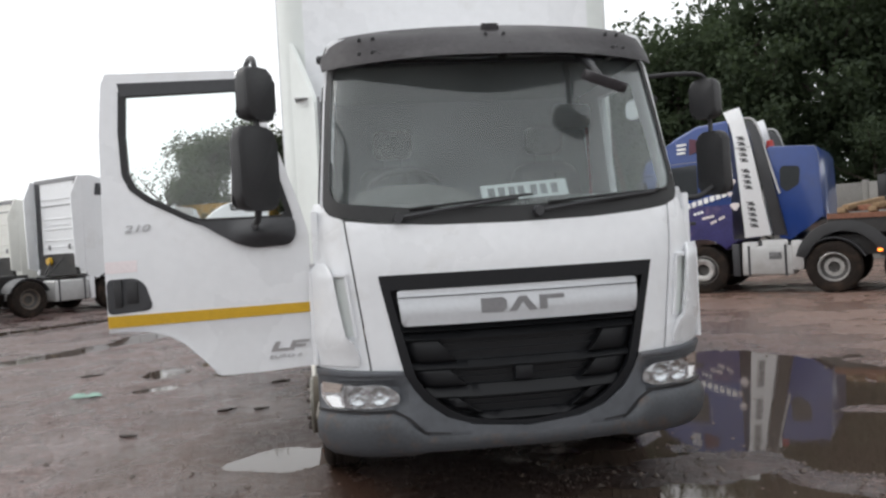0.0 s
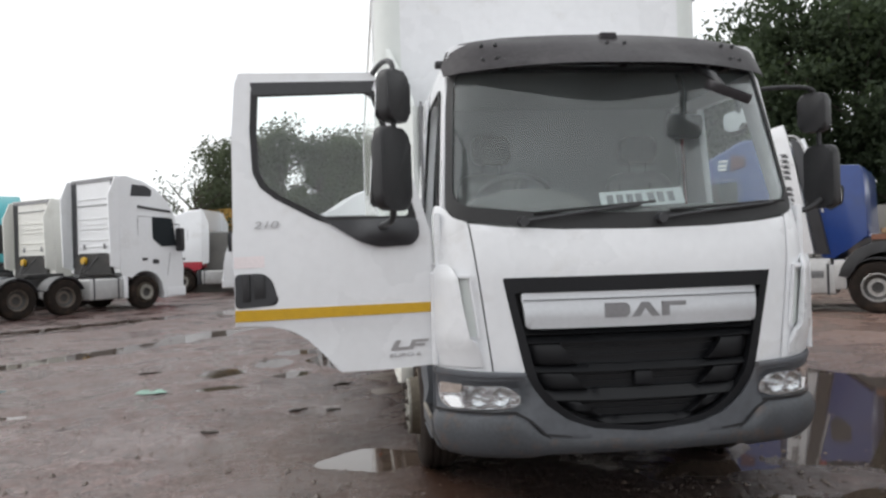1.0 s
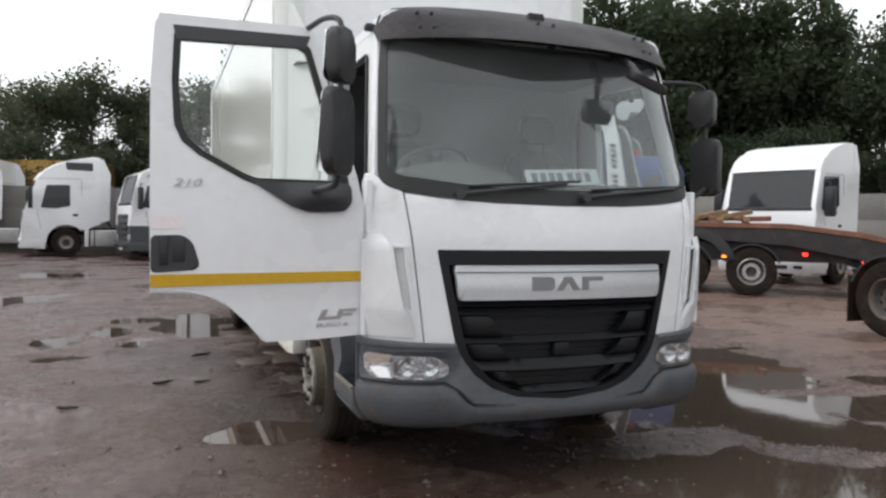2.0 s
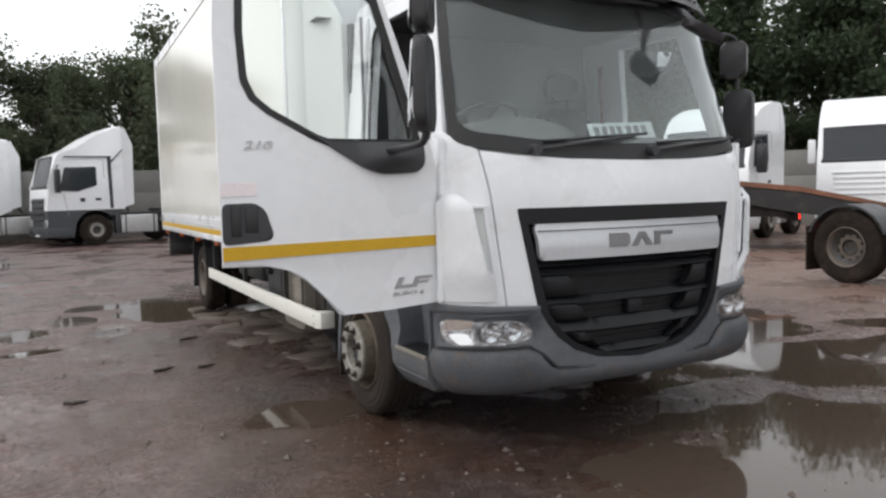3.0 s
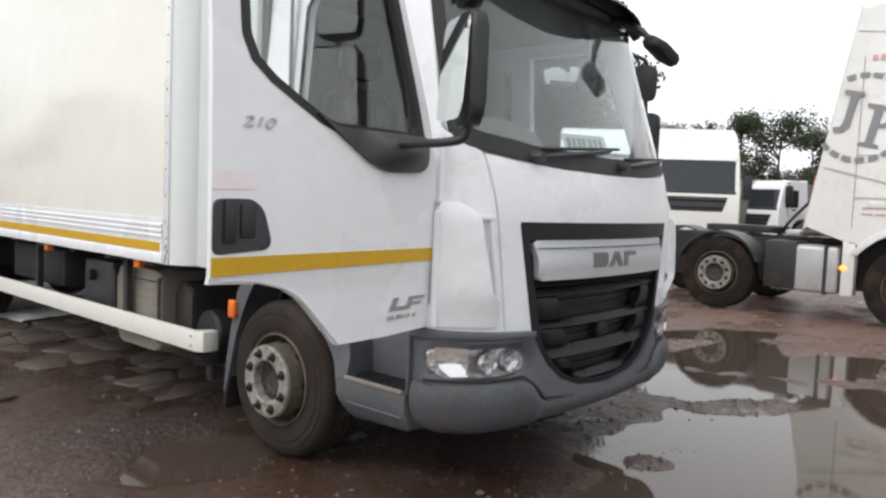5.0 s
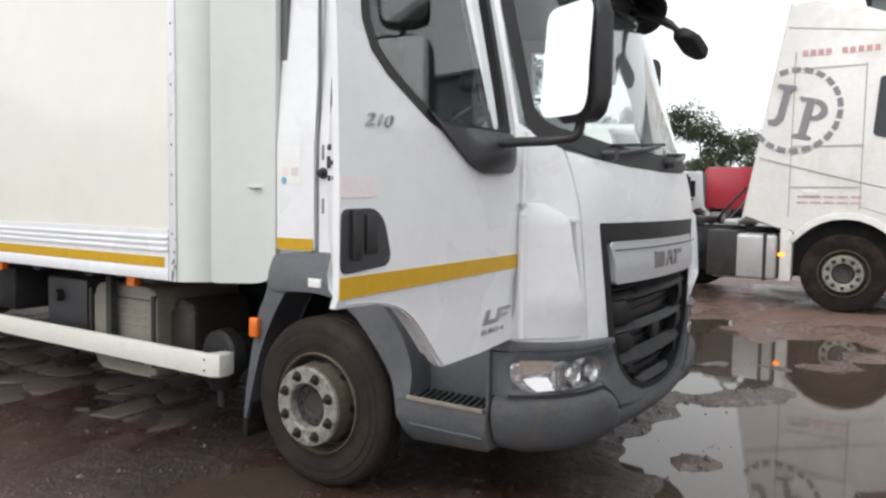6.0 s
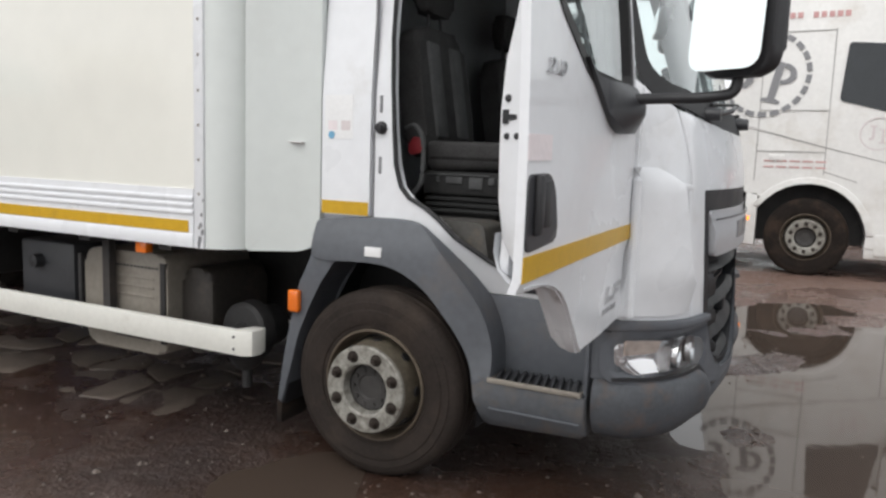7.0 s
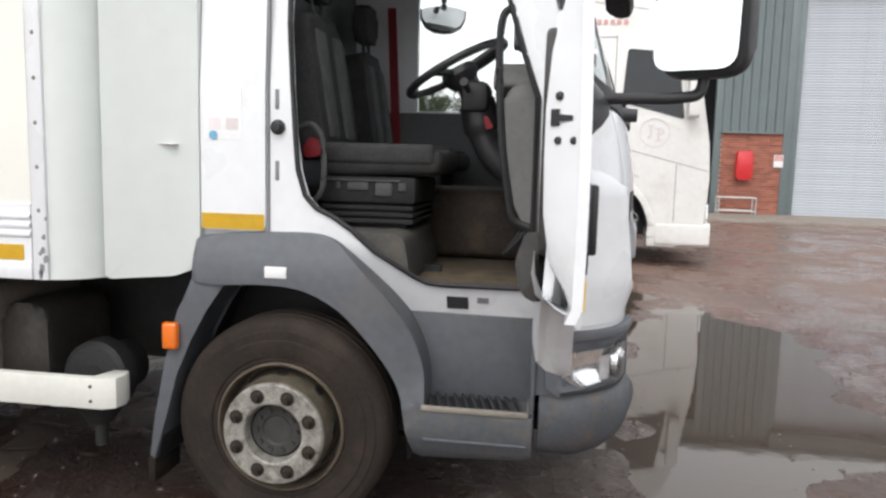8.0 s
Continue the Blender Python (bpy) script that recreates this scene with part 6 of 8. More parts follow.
def hollow(x, y):
    d = 0.0
    wob = noise.noise(Vector((x * 1.6, y * 1.6, 3.0))) * 0.34 + noise.noise(Vector((x * 4, y * 4, 9.0))) * 0.24
    def within(spot, edge):
        cx, cy, a, b, t = spot
        dx, dy = x - cx, y - cy
        if abs(dx) > 5 or abs(dy) > 5:
            return 0.0
        c, s = math.cos(radians(t)), math.sin(radians(t))
        r = math.hypot((dx * c + dy * s) / a, (-dx * s + dy * c) / b) + wob
        return max(0.0, min(1.0, (1.22 - r) / edge))
    for spot in PUDDLES:
        d = max(d, within(spot, 0.45))
    for spot in BANKS:
        d *= 1 - within(spot, 0.5)
    return d


def ground_height(x, y):
    far = max(0.0, min(1.0, (math.hypot(x, y - 4) - 16) / 20))
    v = Vector((x, y, 0.0))
    h = 0.004 + 0.012 * noise.noise(v * 0.55) + 0.010 * noise.noise(v * 1.7) + 0.006 * noise.noise(v * 5.0)
    d = hollow(x, y)
    h = max(h, -0.004) * (1 - d) - (0.032 - 0.016 * noise.noise(v * 1.6) - 0.004 * noise.noise(v * 5.0)) * d
    return h * (1 - far) + 0.004 * far


def line_of(lo, hi, step, far):
    inner = list(np.arange(lo, hi + 1e-6, step))
    out, d, k = [], 0.0, step
    while d < far:
        k *= 1.25
        d += k
        out.append(d)
    return [lo - v for v in reversed(out)] + inner + [hi + v for v in out]


def build_ground():
    xs, ys = line_of(-8.0, 9.0, 0.085, 900), line_of(-4.5, 12.0, 0.085, 900)
    verts = [(x, y, ground_height(x, y)) for y in ys for x in xs]
    w = len(xs)
    faces = [(j * w + i, j * w + i + 1, (j + 1) * w + i + 1, (j + 1) * w + i) for j in range(len(ys) - 1) for i in range(w - 1)]
    me = bpy.data.meshes.new("ground")
    me.from_pydata(verts, [], faces)
    me.polygons.foreach_set("use_smooth", [True] * len(faces))
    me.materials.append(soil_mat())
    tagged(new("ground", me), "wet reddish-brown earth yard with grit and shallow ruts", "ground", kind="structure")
    bm = BM()
    for v in ((-13, -5), (10, -5), (10, 20), (-13, 20)):
        bm.verts.new((v[0], v[1], -0.014))
    bm.faces.new(bm.verts)
    single("water", bm, water_mat(), "still muddy rainwater lying in the hollows of the yard", "puddle", kind="structure")


build_ground()



def leaf_mat(name, dark, light):
    m = bpy.data.materials.new(name)
    m.use_nodes = True
    n, l = m.node_tree.nodes, m.node_tree.links
    p = n["Principled BSDF"]
    p.inputs["Roughness"].default_value = 0.85
    p.inputs["Specular IOR Level"].default_value = 0.2
    g, o, r = n.new("ShaderNodeNewGeometry"), n.new("ShaderNodeObjectInfo"), n.new("ShaderNodeValToRGB")
    ad = n.new("ShaderNodeMath")
    ad.operation = "MULTIPLY_ADD"
    l.new(o.outputs["Random"], ad.inputs[0])
    ad.inputs[1].default_value = 0.35
    sc = n.new("ShaderNodeMath")
    sc.operation = "MULTIPLY"
    sc.inputs[1].default_value = 0.65
    l.new(g.outputs["Random Per Island"], sc.inputs[0])
    l.new(sc.outputs[0], ad.inputs[2])
    l.new(ad.outputs[0], r.inputs[0])
    r.color_ramp.elements[0].color = (*dark, 1)
    r.color_ramp.elements[1].color = (*light, 1)
    l.new(r.outputs[0], p.inputs["Base Color"])
    thin, both = n.new("ShaderNodeBsdfTranslucent"), n.new("ShaderNodeMixShader")
    thin.inputs["Color"].default_value = (light[0] * 1.05, light[1] * 1.1, light[2] * 0.85, 1)
    both.inputs[0].default_value = 0.35
    l.new(p.outputs[0], both.inputs[1])
    l.new(thin.outputs[0], both.inputs[2])
    l.new(both.outputs[0], n["Material Output"].inputs["Surface"])
    return m


LEAF = leaf_mat("broadleaf_foliage", (0.034, 0.046, 0.031), (0.066, 0.090, 0.050))
# lighter leaf colour with distance haze painted in, for the far trees
HAZYLEAF = leaf_mat("hazy_broadleaf_foliage", (0.062, 0.074, 0.052), (0.098, 0.116, 0.076))
BARK = mat("dark_bark", (0.055, 0.045, 0.036), 0.9, vary=0.3, scale=4, bump=0.5, bump_scale=12)


def tree_model(seed, height, spread, sparse=1.0, leaf=LEAF):
    """A broadleaf tree: tapered trunk with limbs and a crown of leaf clumps with gaps."""
    rnd = random.Random(seed)
    tree = thing("tree", "broadleaf tree in full dark green leaf behind the yard", "tree", "trees round the yard")
    bm = BM()
    lean = rnd.uniform(-0.3, 0.3)
    tops = []
    trunk = [(0, 0, -0.3), (lean * 0.2, 0.05, height * 0.25), (lean * 0.6, 0, height * 0.55), (lean, 0.1, height * 0.88)]
    tube(bm, smooth_path(trunk, 4), [0.22 - 0.20 * k / 12 for k in range(13)], 9)
    for i in range(15):
        f = rnd.uniform(0.18, 0.85)
        base = Vector((lean * f, 0.04, height * f * 0.95))
        a = rnd.uniform(0, 2 * math.pi)
        reach = spread * (1.1 - 0.72 * abs(f - 0.42)) * rnd.uniform(0.6, 1.05)
        end = base + Vector((math.cos(a) * reach, math.sin(a) * reach, rnd.uniform(0.1, 0.30) * height))
        end.z = min(end.z, height * 0.97)
        mid = base.lerp(end, 0.5) + Vector((0, 0, -0.15 * reach * 0.3))
        tube(bm, [base, mid, end], [0.085, 0.05, 0.015], 6)
        tops += [end, mid.lerp(end, 0.45), mid]
    tops += [Vector((lean + rnd.uniform(-0.5, 0.5), rnd.uniform(-0.5, 0.5), height * rnd.uniform(0.82, 1.0))) for _ in range(4)]
    for i in range(10):
        a = rnd.uniform(0, 2 * math.pi)
        tops.append(Vector((math.cos(a) * spread * 0.75, math.sin(a) * spread * 0.75, height * rnd.uniform(0.12, 0.35))))
    part("trunk", bm, BARK, tree)
    verts, faces = [], []
    for c in tops:
        r = rnd.uniform(0.5, 1.05) * spread / 2.6
        for k in range(int(230 * sparse)):
            d = Vector((rnd.gauss(0, 1), rnd.gauss(0, 1), rnd.gauss(0, 0.75)))
            if d.length > 1.9:
                continue
            q = c + d * (r * 0.58)
            if q.z < 0.3:
                continue
            s = rnd.uniform(0.046, 0.094) * (height / 9) ** 0.5
            n = Vector((rnd.gauss(0, 1), rnd.gauss(0, 1), rnd.gauss(0.6, 1))).normalized()
            u = n.orthogonal().normalized()
            u.rotate(Matrix.Rotation(rnd.uniform(0, 6.28), 3, n))
            v = n.cross(u)
            b = len(verts)
            bend = n * s * 0.35
            verts += [q - u * s * 1.5, q - v * s + bend, q + u * s * 1.5, q + v * s + bend]
            faces += [(b, b + 1, b + 2), (b, b + 2, b + 3)]
    me = bpy.data.meshes.new("crown")
    me.from_pydata([tuple(v) for v in verts], [], faces)
    me.materials.append(leaf)
    crown = new("crown", me)
    crown.parent = tree
    return tree


def build_trees():
    rnd = random.Random(5)
    models = [tree_model(11, 9.0, 3.0), tree_model(23, 9.0, 3.6), tree_model(37, 9.0, 2.6), tree_model(41, 9.0, 3.3, 0.75), tree_model(59, 9.0, 2.9)]
    pale = [tree_model(67, 9.0, 3.2, 0.85, HAZYLEAF), tree_model(71, 9.0, 2.8, 0.9, HAZYLEAF), tree_model(83, 9.0, 3.2, 0.22, HAZYLEAF)]
    placed = set()
    table = [(-40, 4.5), (-17, 5.5), (-14.5, 8.6), (-7, 10.4), (0, 10.2), (6, 12.8), (14, 14), (20, 13.4), (24, 13.8), (26.5, 14.8), (29.5, 16.2), (33, 17), (50, 15.6), (59, 14.4), (61.5, 9), (64, 6.6), (68, 7.4), (72, 7.8), (75, 6.0), (84, 4.8), (96, 4)]
    spots = [(-11.6, 37.0, 0.93), (3.4, 38.0, 0.92), (-0.6, 43.0, 0.9)]
    a = -8.6
    while a < 58:
        spots.append((a + rnd.uniform(-0.8, 0.8), rnd.uniform(36, 40), 1.0))
        a += 3.0
    a = -8.0
    while a < 56:
        spots.append((a + rnd.uniform(-1, 1), rnd.uniform(41, 47), 0.9))
        a += 3.6
    a = 22.0
    while a < 60:
        spots.append((a + rnd.uniform(-1, 1), rnd.uniform(34.5, 36.5), 0.5))
        a += 4.5
    for b in (63.5, 66, 68.5, 71, 73.5, 76.5, 79.5, 83):
        spots.append((b, rnd.uniform(44, 52), 1.0))
    for b in (-158, -146, -132, -120, -108, -97, -86, -74, -62, 158, 172):
        spots.append((b + rnd.uniform(-3, 3), rnd.uniform(40, 48), rnd.uniform(0.20, 0.28)))
    for i, (az, d, k) in enumerate(spots):
        el = np.interp(az, [t[0] for t in table], [t[1] for t in table]) if -45 < az < 100 else 11
        low, high = (0.85, 1.0) if az > 28 else (0.79, 0.98) if az > 12 else (0.77, 0.95) if az > 0 else (0.82, 1.0)
        h = (1.4 + d * math.tan(radians(el))) * k * rnd.uniform(low, high)
        x, y = -1.8 + d * math.sin(radians(az)), -3.0 + d * math.cos(radians(az))
        s = h / 9.0
        wide = max(0.75, s) if s < 1.1 else s * 0.95
        m = pose(x, y, 0.0, 0, 0, rnd.uniform(0, 360)) @ Matrix.Diagonal((wide, wide, s, 1))
        # far left and far right trees take the leaf colour lifted for haze
        src = pale[2] if i == 0 else pale[i % 2] if -40 < az < 10 or 58 < az < 100 else models[i % len(models)]
        if src in placed:
            src = copy_thing(src, Matrix.Identity(4))
        src.matrix_basis = m
        placed.add(src)


build_trees()


# ---- yard wall and building ----
CONCRETE = mat("weathered_concrete", (0.19, 0.185, 0.175), 0.85, vary=0.18, scale=2, bump=0.25, bump_scale=30, dirt=(0.13, 0.13, 0.10), dirt_amount=0.4, dirt_scale=1.0, per_object=0.12)
BRICK = mat("red_brick", (0.33, 0.125, 0.085), 0.85, vary=0.15, scale=20, bump=0.3, bump_scale=150, per_object=0.3)
MORTAR = mat("mortar", (0.42, 0.38, 0.34), 0.9, vary=0.1, scale=20, bump=0.2)
CLAD = mat("grey_steel_cladding", (0.135, 0.165, 0.17), 0.45, vary=0.06, scale=2, dirt=(0.09, 0.11, 0.11), dirt_amount=0.2, dirt_scale=0.8)
SHUTTER = mat("pale_roller_shutter", (0.46, 0.49, 0.53), 0.42, metal=0.2, vary=0.05, scale=2, dirt=(0.33, 0.34, 0.35), dirt_amount=0.2, per_object=0.05)
SLAB = mat("worn_concrete_apron", (0.27, 0.235, 0.20), 0.7, vary=0.2, scale=1.2, bump=0.2, dirt=(0.14, 0.10, 0.08), dirt_amount=0.4)
REDBOX = mat("red_plastic_cover", (0.55, 0.02, 0.025), 0.35, vary=0.06, coat=0.3)
DARKROOM = mat("dark_interior", (0.02, 0.02, 0.022), 0.9, vary=0.3)


def build_wall():
    wall = tagged(new("boundary_wall"), "weathered grey concrete panel wall round the yard", "wall", kind="structure")
    path = [(-26, 31), (-12, 30.5), (4, 28.5), (11, 25.0), (17.0, 19.5), (21.5, 13.0), (27, 9.5), (33, 6.5)]
    pm = BM()
    box(pm, -1.24, 1.24, -0.05, 0.05, -0.05, 0.85, 0.01)
    pts = []
    panel_me = None
    post_me = None
    for (x0, y0), (x1, y1) in zip(path, path[1:]):
        n = max(1, round(math.hypot(x1 - x0, y1 - y0) / 2.5))
        ang = math.degrees(math.atan2(y1 - y0, x1 - x0))
        ln = math.hypot(x1 - x0, y1 - y0) / n
        for i in range(n):
            cx, cy = x0 + (x1 - x0) * (i + 0.5) / n, y0 + (y1 - y0) * (i + 0.5) / n
            px, py = x0 + (x1 - x0) * i / n, y0 + (y1 - y0) * i / n
            for k in range(3):
                if panel_me is None:
                    ob = part("panel", pm, CONCRETE, wall)
                    panel_me = ob.data
                else:
                    ob = new("panel", panel_me)
                    ob.parent = wall
                ob.matrix_basis = pose(cx, cy, 0.05 + 0.87 * k, 0, 0, ang) @ Matrix.Diagonal((ln / 2.5, 1, 1, 1))
            if post_me is None:
                bm = BM()
                box(bm, -0.09, 0.09, -0.09, 0.09, -0.1, 2.72, 0.015)
                ob = part("post", bm, CONCRETE, wall)
                post_me = ob.data
            else:
                ob = new("post", post_me)
                ob.parent = wall
            ob.matrix_basis = pose(px, py, 0, 0, 0, ang)


build_wall()


def build_shed():
    X = 19.3
    shed = thing("workshop_building", "grey steel-clad workshop with a brick pier and a roller shutter", "building")
    bm = BM()
    box(bm, X + 0.12, X + 0.30, -6.24, -4.42, 0, 2.42)
    pier = part("brick_pier", bm, MORTAR, shed, "red brick pier")
    bm = BM()
    box(bm, X + 0.06, X + 0.24, -6.43, -6.19, 0, 7.0, 0.01)
    part("corner_trim", bm, CLAD, shed)
    bm = BM()
    box(bm, X + 0.06, X + 0.24, -4.46, -4.26, 0, 7.0, 0.01)
    part("corner_trim", bm, CLAD, shed)
    for i in range(7):
        y0 = -6.19 + 0.2474 * i
        bm = BM()
        prism(bm, [(X + 0.10, y0 + 0.004), (X + 0.10, y0 + 0.145), (X + 0.065, y0 + 0.165), (X + 0.065, y0 + 0.225), (X + 0.10, y0 + 0.243), (X + 0.14, y0 + 0.243), (X + 0.14, y0 + 0.004)], "z", 2.42, 7.0)
        part("cladding_sheet", bm, CLAD, shed)
    bm = BM()
    box(bm, X - 0.02, X + 0.2, -6.20, -4.45, 2.40, 2.46, 0.01)
    part("drip_flashing", bm, CLAD, shed)
    sm = None
    for i in range(84):
        if sm is None:
            bm = BM()
            prism(bm, [(0.0, 0.0), (-0.012, 0.012), (-0.02, 0.04), (-0.012, 0.068), (0.0, 0.077), (0.01, 0.04)], "y", -12.6, -6.55)
            for v in bm.verts:
                v.co = (v.co.x, v.co.y, v.co.z)
            ob = part("shutter_slat", bm, SHUTTER, shed, "")
            sm = ob.data
        else:
            ob = new("shutter_slat", sm)
            ob.parent = shed
        ob.matrix_basis = pose(X + 0.24, 0, 0.02 + 0.0775 * i)
    bm = BM()
    box(bm, X + 0.05, X + 0.28, -6.58, -6.43, 0, 6.6, 0.01)
    part("shutter_guide", bm, CLAD, shed)
    bm = BM()
    box(bm, X - 0.1, X + 0.5, -13.0, -6.43, 6.5, 7.0, 0.02)
    box(bm, X + 0.1, X + 0.3, -20.0, -12.6, 0, 7.0)
    part("front_wall", bm, CLAD, shed)
    bm = BM()
    box(bm, X + 0.1, X + 0.3, -4.26, 0.3, 6.4, 7.0)
    box(bm, X + 0.1, X + 0.3, -0.4, 0.3, 0, 6.4)
    box(bm, X + 0.3, X + 14, 0.1, 0.3, 0, 7.0)
    box(bm, X + 0.3, X + 14, -20.0, -19.8, 0, 7.0)
    box(bm, X + 13.8, X + 14, -19.8, 0.1, 0, 7.0)
    part("outer_wall", bm, CLAD, shed)
    bm = BM()
    prism(bm, [(X - 0.2, 7.0), (X + 14.2, 7.0), (X + 14.2, 7.15), (X + 7, 8.6), (X - 0.2, 7.15)], "y", -20.2, 0.5)
    part("roof", bm, CLAD, shed)
    bm = BM()
    box(bm, X + 3.0, X + 3.1, -6.5, 0.1, 0.0, 6.8)
    part("inner_partition", bm, DARKROOM, shed)
    rows = 32
    bmesh_brick = None
    for r in range(rows):
        off = 0.0 if r % 2 else 0.112
        y = -6.30 + off
        while y < -4.46:
            ya, yb = max(y, -6.19), min(y + 0.213, -4.46)
            if yb - ya > 0.05:
                if bmesh_brick is None:
                    bm = BM()
                    box(bm, -0.02, 0.02, -0.5, 0.5, 0, 0.064)
                    ob = part("brick", bm, BRICK, pier)
                    bmesh_brick = ob.data
                else:
                    ob = new("brick", bmesh_brick)
                    ob.parent = pier
                ob.matrix_basis = pose(X + 0.108 + random.uniform(-0.003, 0.003), (ya + yb) / 2, 0.006 + 0.0752 * r) @ Matrix.Diagonal((1, yb - ya, 1, 1))
            y += 0.224
    bm = BM()
    prism(bm, rounded([(-5.36, 1.05), (-5.36, 1.89), (-4.91, 1.89), (-4.91, 1.05)], 0.10), "x", X - 0.16, X + 0.085, 0.05)
    single("extinguisher_cabinet", bm, REDBOX, "red plastic extinguisher cover on the brick pier", "cabinet")
    bm = BM()
    box(bm, X + 0.04, X + 0.058, -6.24, -5.98, 1.44, 1.80, 0.004)
    sg = single("wall_sign", bm, LABELWHITE, "small white and red notice beside the shutter", "sign")
    bm = BM()
    box(bm, X + 0.034, X + 0.0395, -6.23, -5.99, 1.62, 1.79)
    part("sign_panel", bm, REDINK, sg)
    rk = thing("metal_rack", "low galvanised metal rack standing by the brick pier", "rack")
    for nm, a in (("rack_leg", ((-4.40, 0.0), (-4.40, 0.55))), ("rack_leg", ((-5.42, 0.0), (-5.42, 0.55))), ("rack_rail", ((-4.40, 0.54), (-5.42, 0.54))), ("rack_rail", ((-4.40, 0.16), (-5.42, 0.16)))):
        for dx in (-0.55, -0.15):
            bm = BM()
            tube(bm, [(X + dx, a[0][0], a[0][1]), (X + dx, a[1][0], a[1][1])], 0.022, 8)
            part(nm, bm, ALU, rk)
    bm = BM()
    prism(bm, [(X + 0.3, 0.3), (X - 2.4, 0.4), (X - 2.9, -2.0), (X - 3.2, -8.0), (X - 4.0, -14.0), (X + 0.3, -20.0)], "z", -0.05, 0.055, 0.01)
    tagged(part("pavement", bm, SLAB), "worn pale concrete apron in front of the workshop", "pavement", kind="structure")


build_shed()


# ---- parked tractor units and trucks ----
def arc_pts(cy, cz, r, a0, a1, n=9):
    return [(cy + r * math.cos(radians(a0 + (a1 - a0) * k / n)), cz + r * math.sin(radians(a0 + (a1 - a0) * k / n))) for k in range(n + 1)]


def profile_front(prof):
    """The front line of a side profile: how far back it lies at each height."""
    pts = sorted(prof, key=lambda p: p[1])
    zs, ys = [p[1] for p in pts], [p[0] for p in pts]
    return lambda z: float(np.interp(z, zs, ys))


def tractor(label, at, paint, nose, roof, length=2.25, low=None, low_z=0.0, axles=(1.42, 4.1), screen=(1.92, 2.86), side_win=None, high_win=None,
            grille=(0.75, 1.55, 4), dark_grille=True, tank=True, chassis=5.6, floor=1.12, fairing=None, fine=False, category="truck", group="parked tractor units", bumper=None,
            frontlamp=(0.62, 0.82), R=0.5, mudguards=True, half=1.24, lamp_on=False, name="tractor_unit", rear_ribs=True, visor=False, rear_detail=False, mirror=None, tail_on=False):
    """A cab-over tractor unit. nose: front line (back, up) from the bumper to the roof's start; roof: on to the back wall's top. The front faces -y."""
    t = thing(name, label, category, group, at=at)
    fw = axles[0]
    gap = 0.17 if fine else 0.13
    wa = arc_pts(fw, R + 0.02, R + gap, 38, 180, 10)
    prof = nose + roof + [(length, floor), (fw + R + 0.25, floor - 0.03)] + wa + [(fw - R - 0.16, 0.42)]
    bm = BM()
    prism(bm, prof, "x", -half, half)
    # narrow the roof a little and round the front corners
    f = profile_front(nose + roof[:2])
    for v in bm.verts:
        v.co.x *= 1.0 - 0.05 * max(0, (v.co.z - 1.9) / 2.0)
    es = [e for e in bm.edges if abs(abs(e.verts[0].co.x) - abs(e.verts[1].co.x)) < 0.2 and e.verts[0].co.x * e.verts[1].co.x > 0 and min(v.co.z for v in e.verts) > 0.5 and not (abs(e.verts[0].co.y - length) < 0.01 and abs(e.verts[1].co.y - length) < 0.01)
          and not all(math.hypot(v.co.y - fw, v.co.z - R) < R + 0.2 for v in e.verts)]
    bmesh.ops.bevel(bm, geom=es, offset=0.09, segments=3, profile=0.5, affect="EDGES", clamp_overlap=True)
    if low:
        bmesh.ops.bisect_plane(bm, geom=bm.verts[:] + bm.edges[:] + bm.faces[:], plane_co=(0, 0, low_z), plane_no=(0, 0, 1))
        for fc in bm.faces:
            fc.material_index = 1 if fc.calc_center_median().z < low_z else 0
    cab = part("cab", bm, [paint, low] if low else paint, t)
    if fine:
        for sg in (-1, 1):
            bm = BM()
            prism(bm, arc_pts(fw, R + 0.02, R + gap - 0.004, 36, 178, 12) + arc_pts(fw, R + 0.02, R + gap - 0.024, 178, 36, 12), "x", sg * (half - 0.015), sg * (half - 0.60))
            part("arch_liner", bm, CHASSIS, cab, "black wheel arch liner")
            bm = BM()
            prism(bm, arc_pts(fw, R + 0.02, R + gap + 0.02, 0, 180, 14) + [(fw - R - gap, 0.40), (fw + R + gap, 0.40)], "x", sg * (half - 0.40), sg * (half - 0.44))
            part("inner_arch", bm, CHASSIS, cab)
            bm = BM()
            prism(bm, arc_pts(fw, R + 0.02, R + gap + 0.075, 30, 176, 12) + arc_pts(fw, R + 0.02, R + gap + 0.002, 176, 30, 12), "x", sg * (half + 0.022), sg * (half - 0.01), 0.008)
            part("arch_flare", bm, paint, cab)
    def nar(z):
        return 1.0 - 0.05 * max(0, (z - 1.9) / 2.0)
    s0, s1 = screen
    wsc = rounded([(-half * 0.965, s0), (half * 0.965, s0), (half * 0.925, s1), (-half * 0.925, s1)], 0.08)
    part("windscreen", bent_panel(wsc, "y", 0.03, lambda x, z: f(z) - 0.016 + 0.035 * (abs(x) / half) ** 6, 0.12), DARKGLASS, cab, "dark windscreen")
    brow = rounded([(-half * 0.955, s1 + 0.02), (half * 0.955, s1 + 0.02), (half * 0.90, s1 + 0.30), (-half * 0.90, s1 + 0.30)], 0.09)
    part("roof_brow", bent_panel(brow, "y", 0.10, lambda x, z: f(z) - 0.075 + 0.10 * (abs(x) / half) ** 4, 0.12, 0.02), paint, cab)
    bm = BM()
    box(bm, -half * 0.90, half * 0.90, f(s0) - 0.03, f(s0) + 0.02, s0 - 0.07, s0 + 0.03, 0.01)
    part("wiper_panel", bm, SATIN, cab)
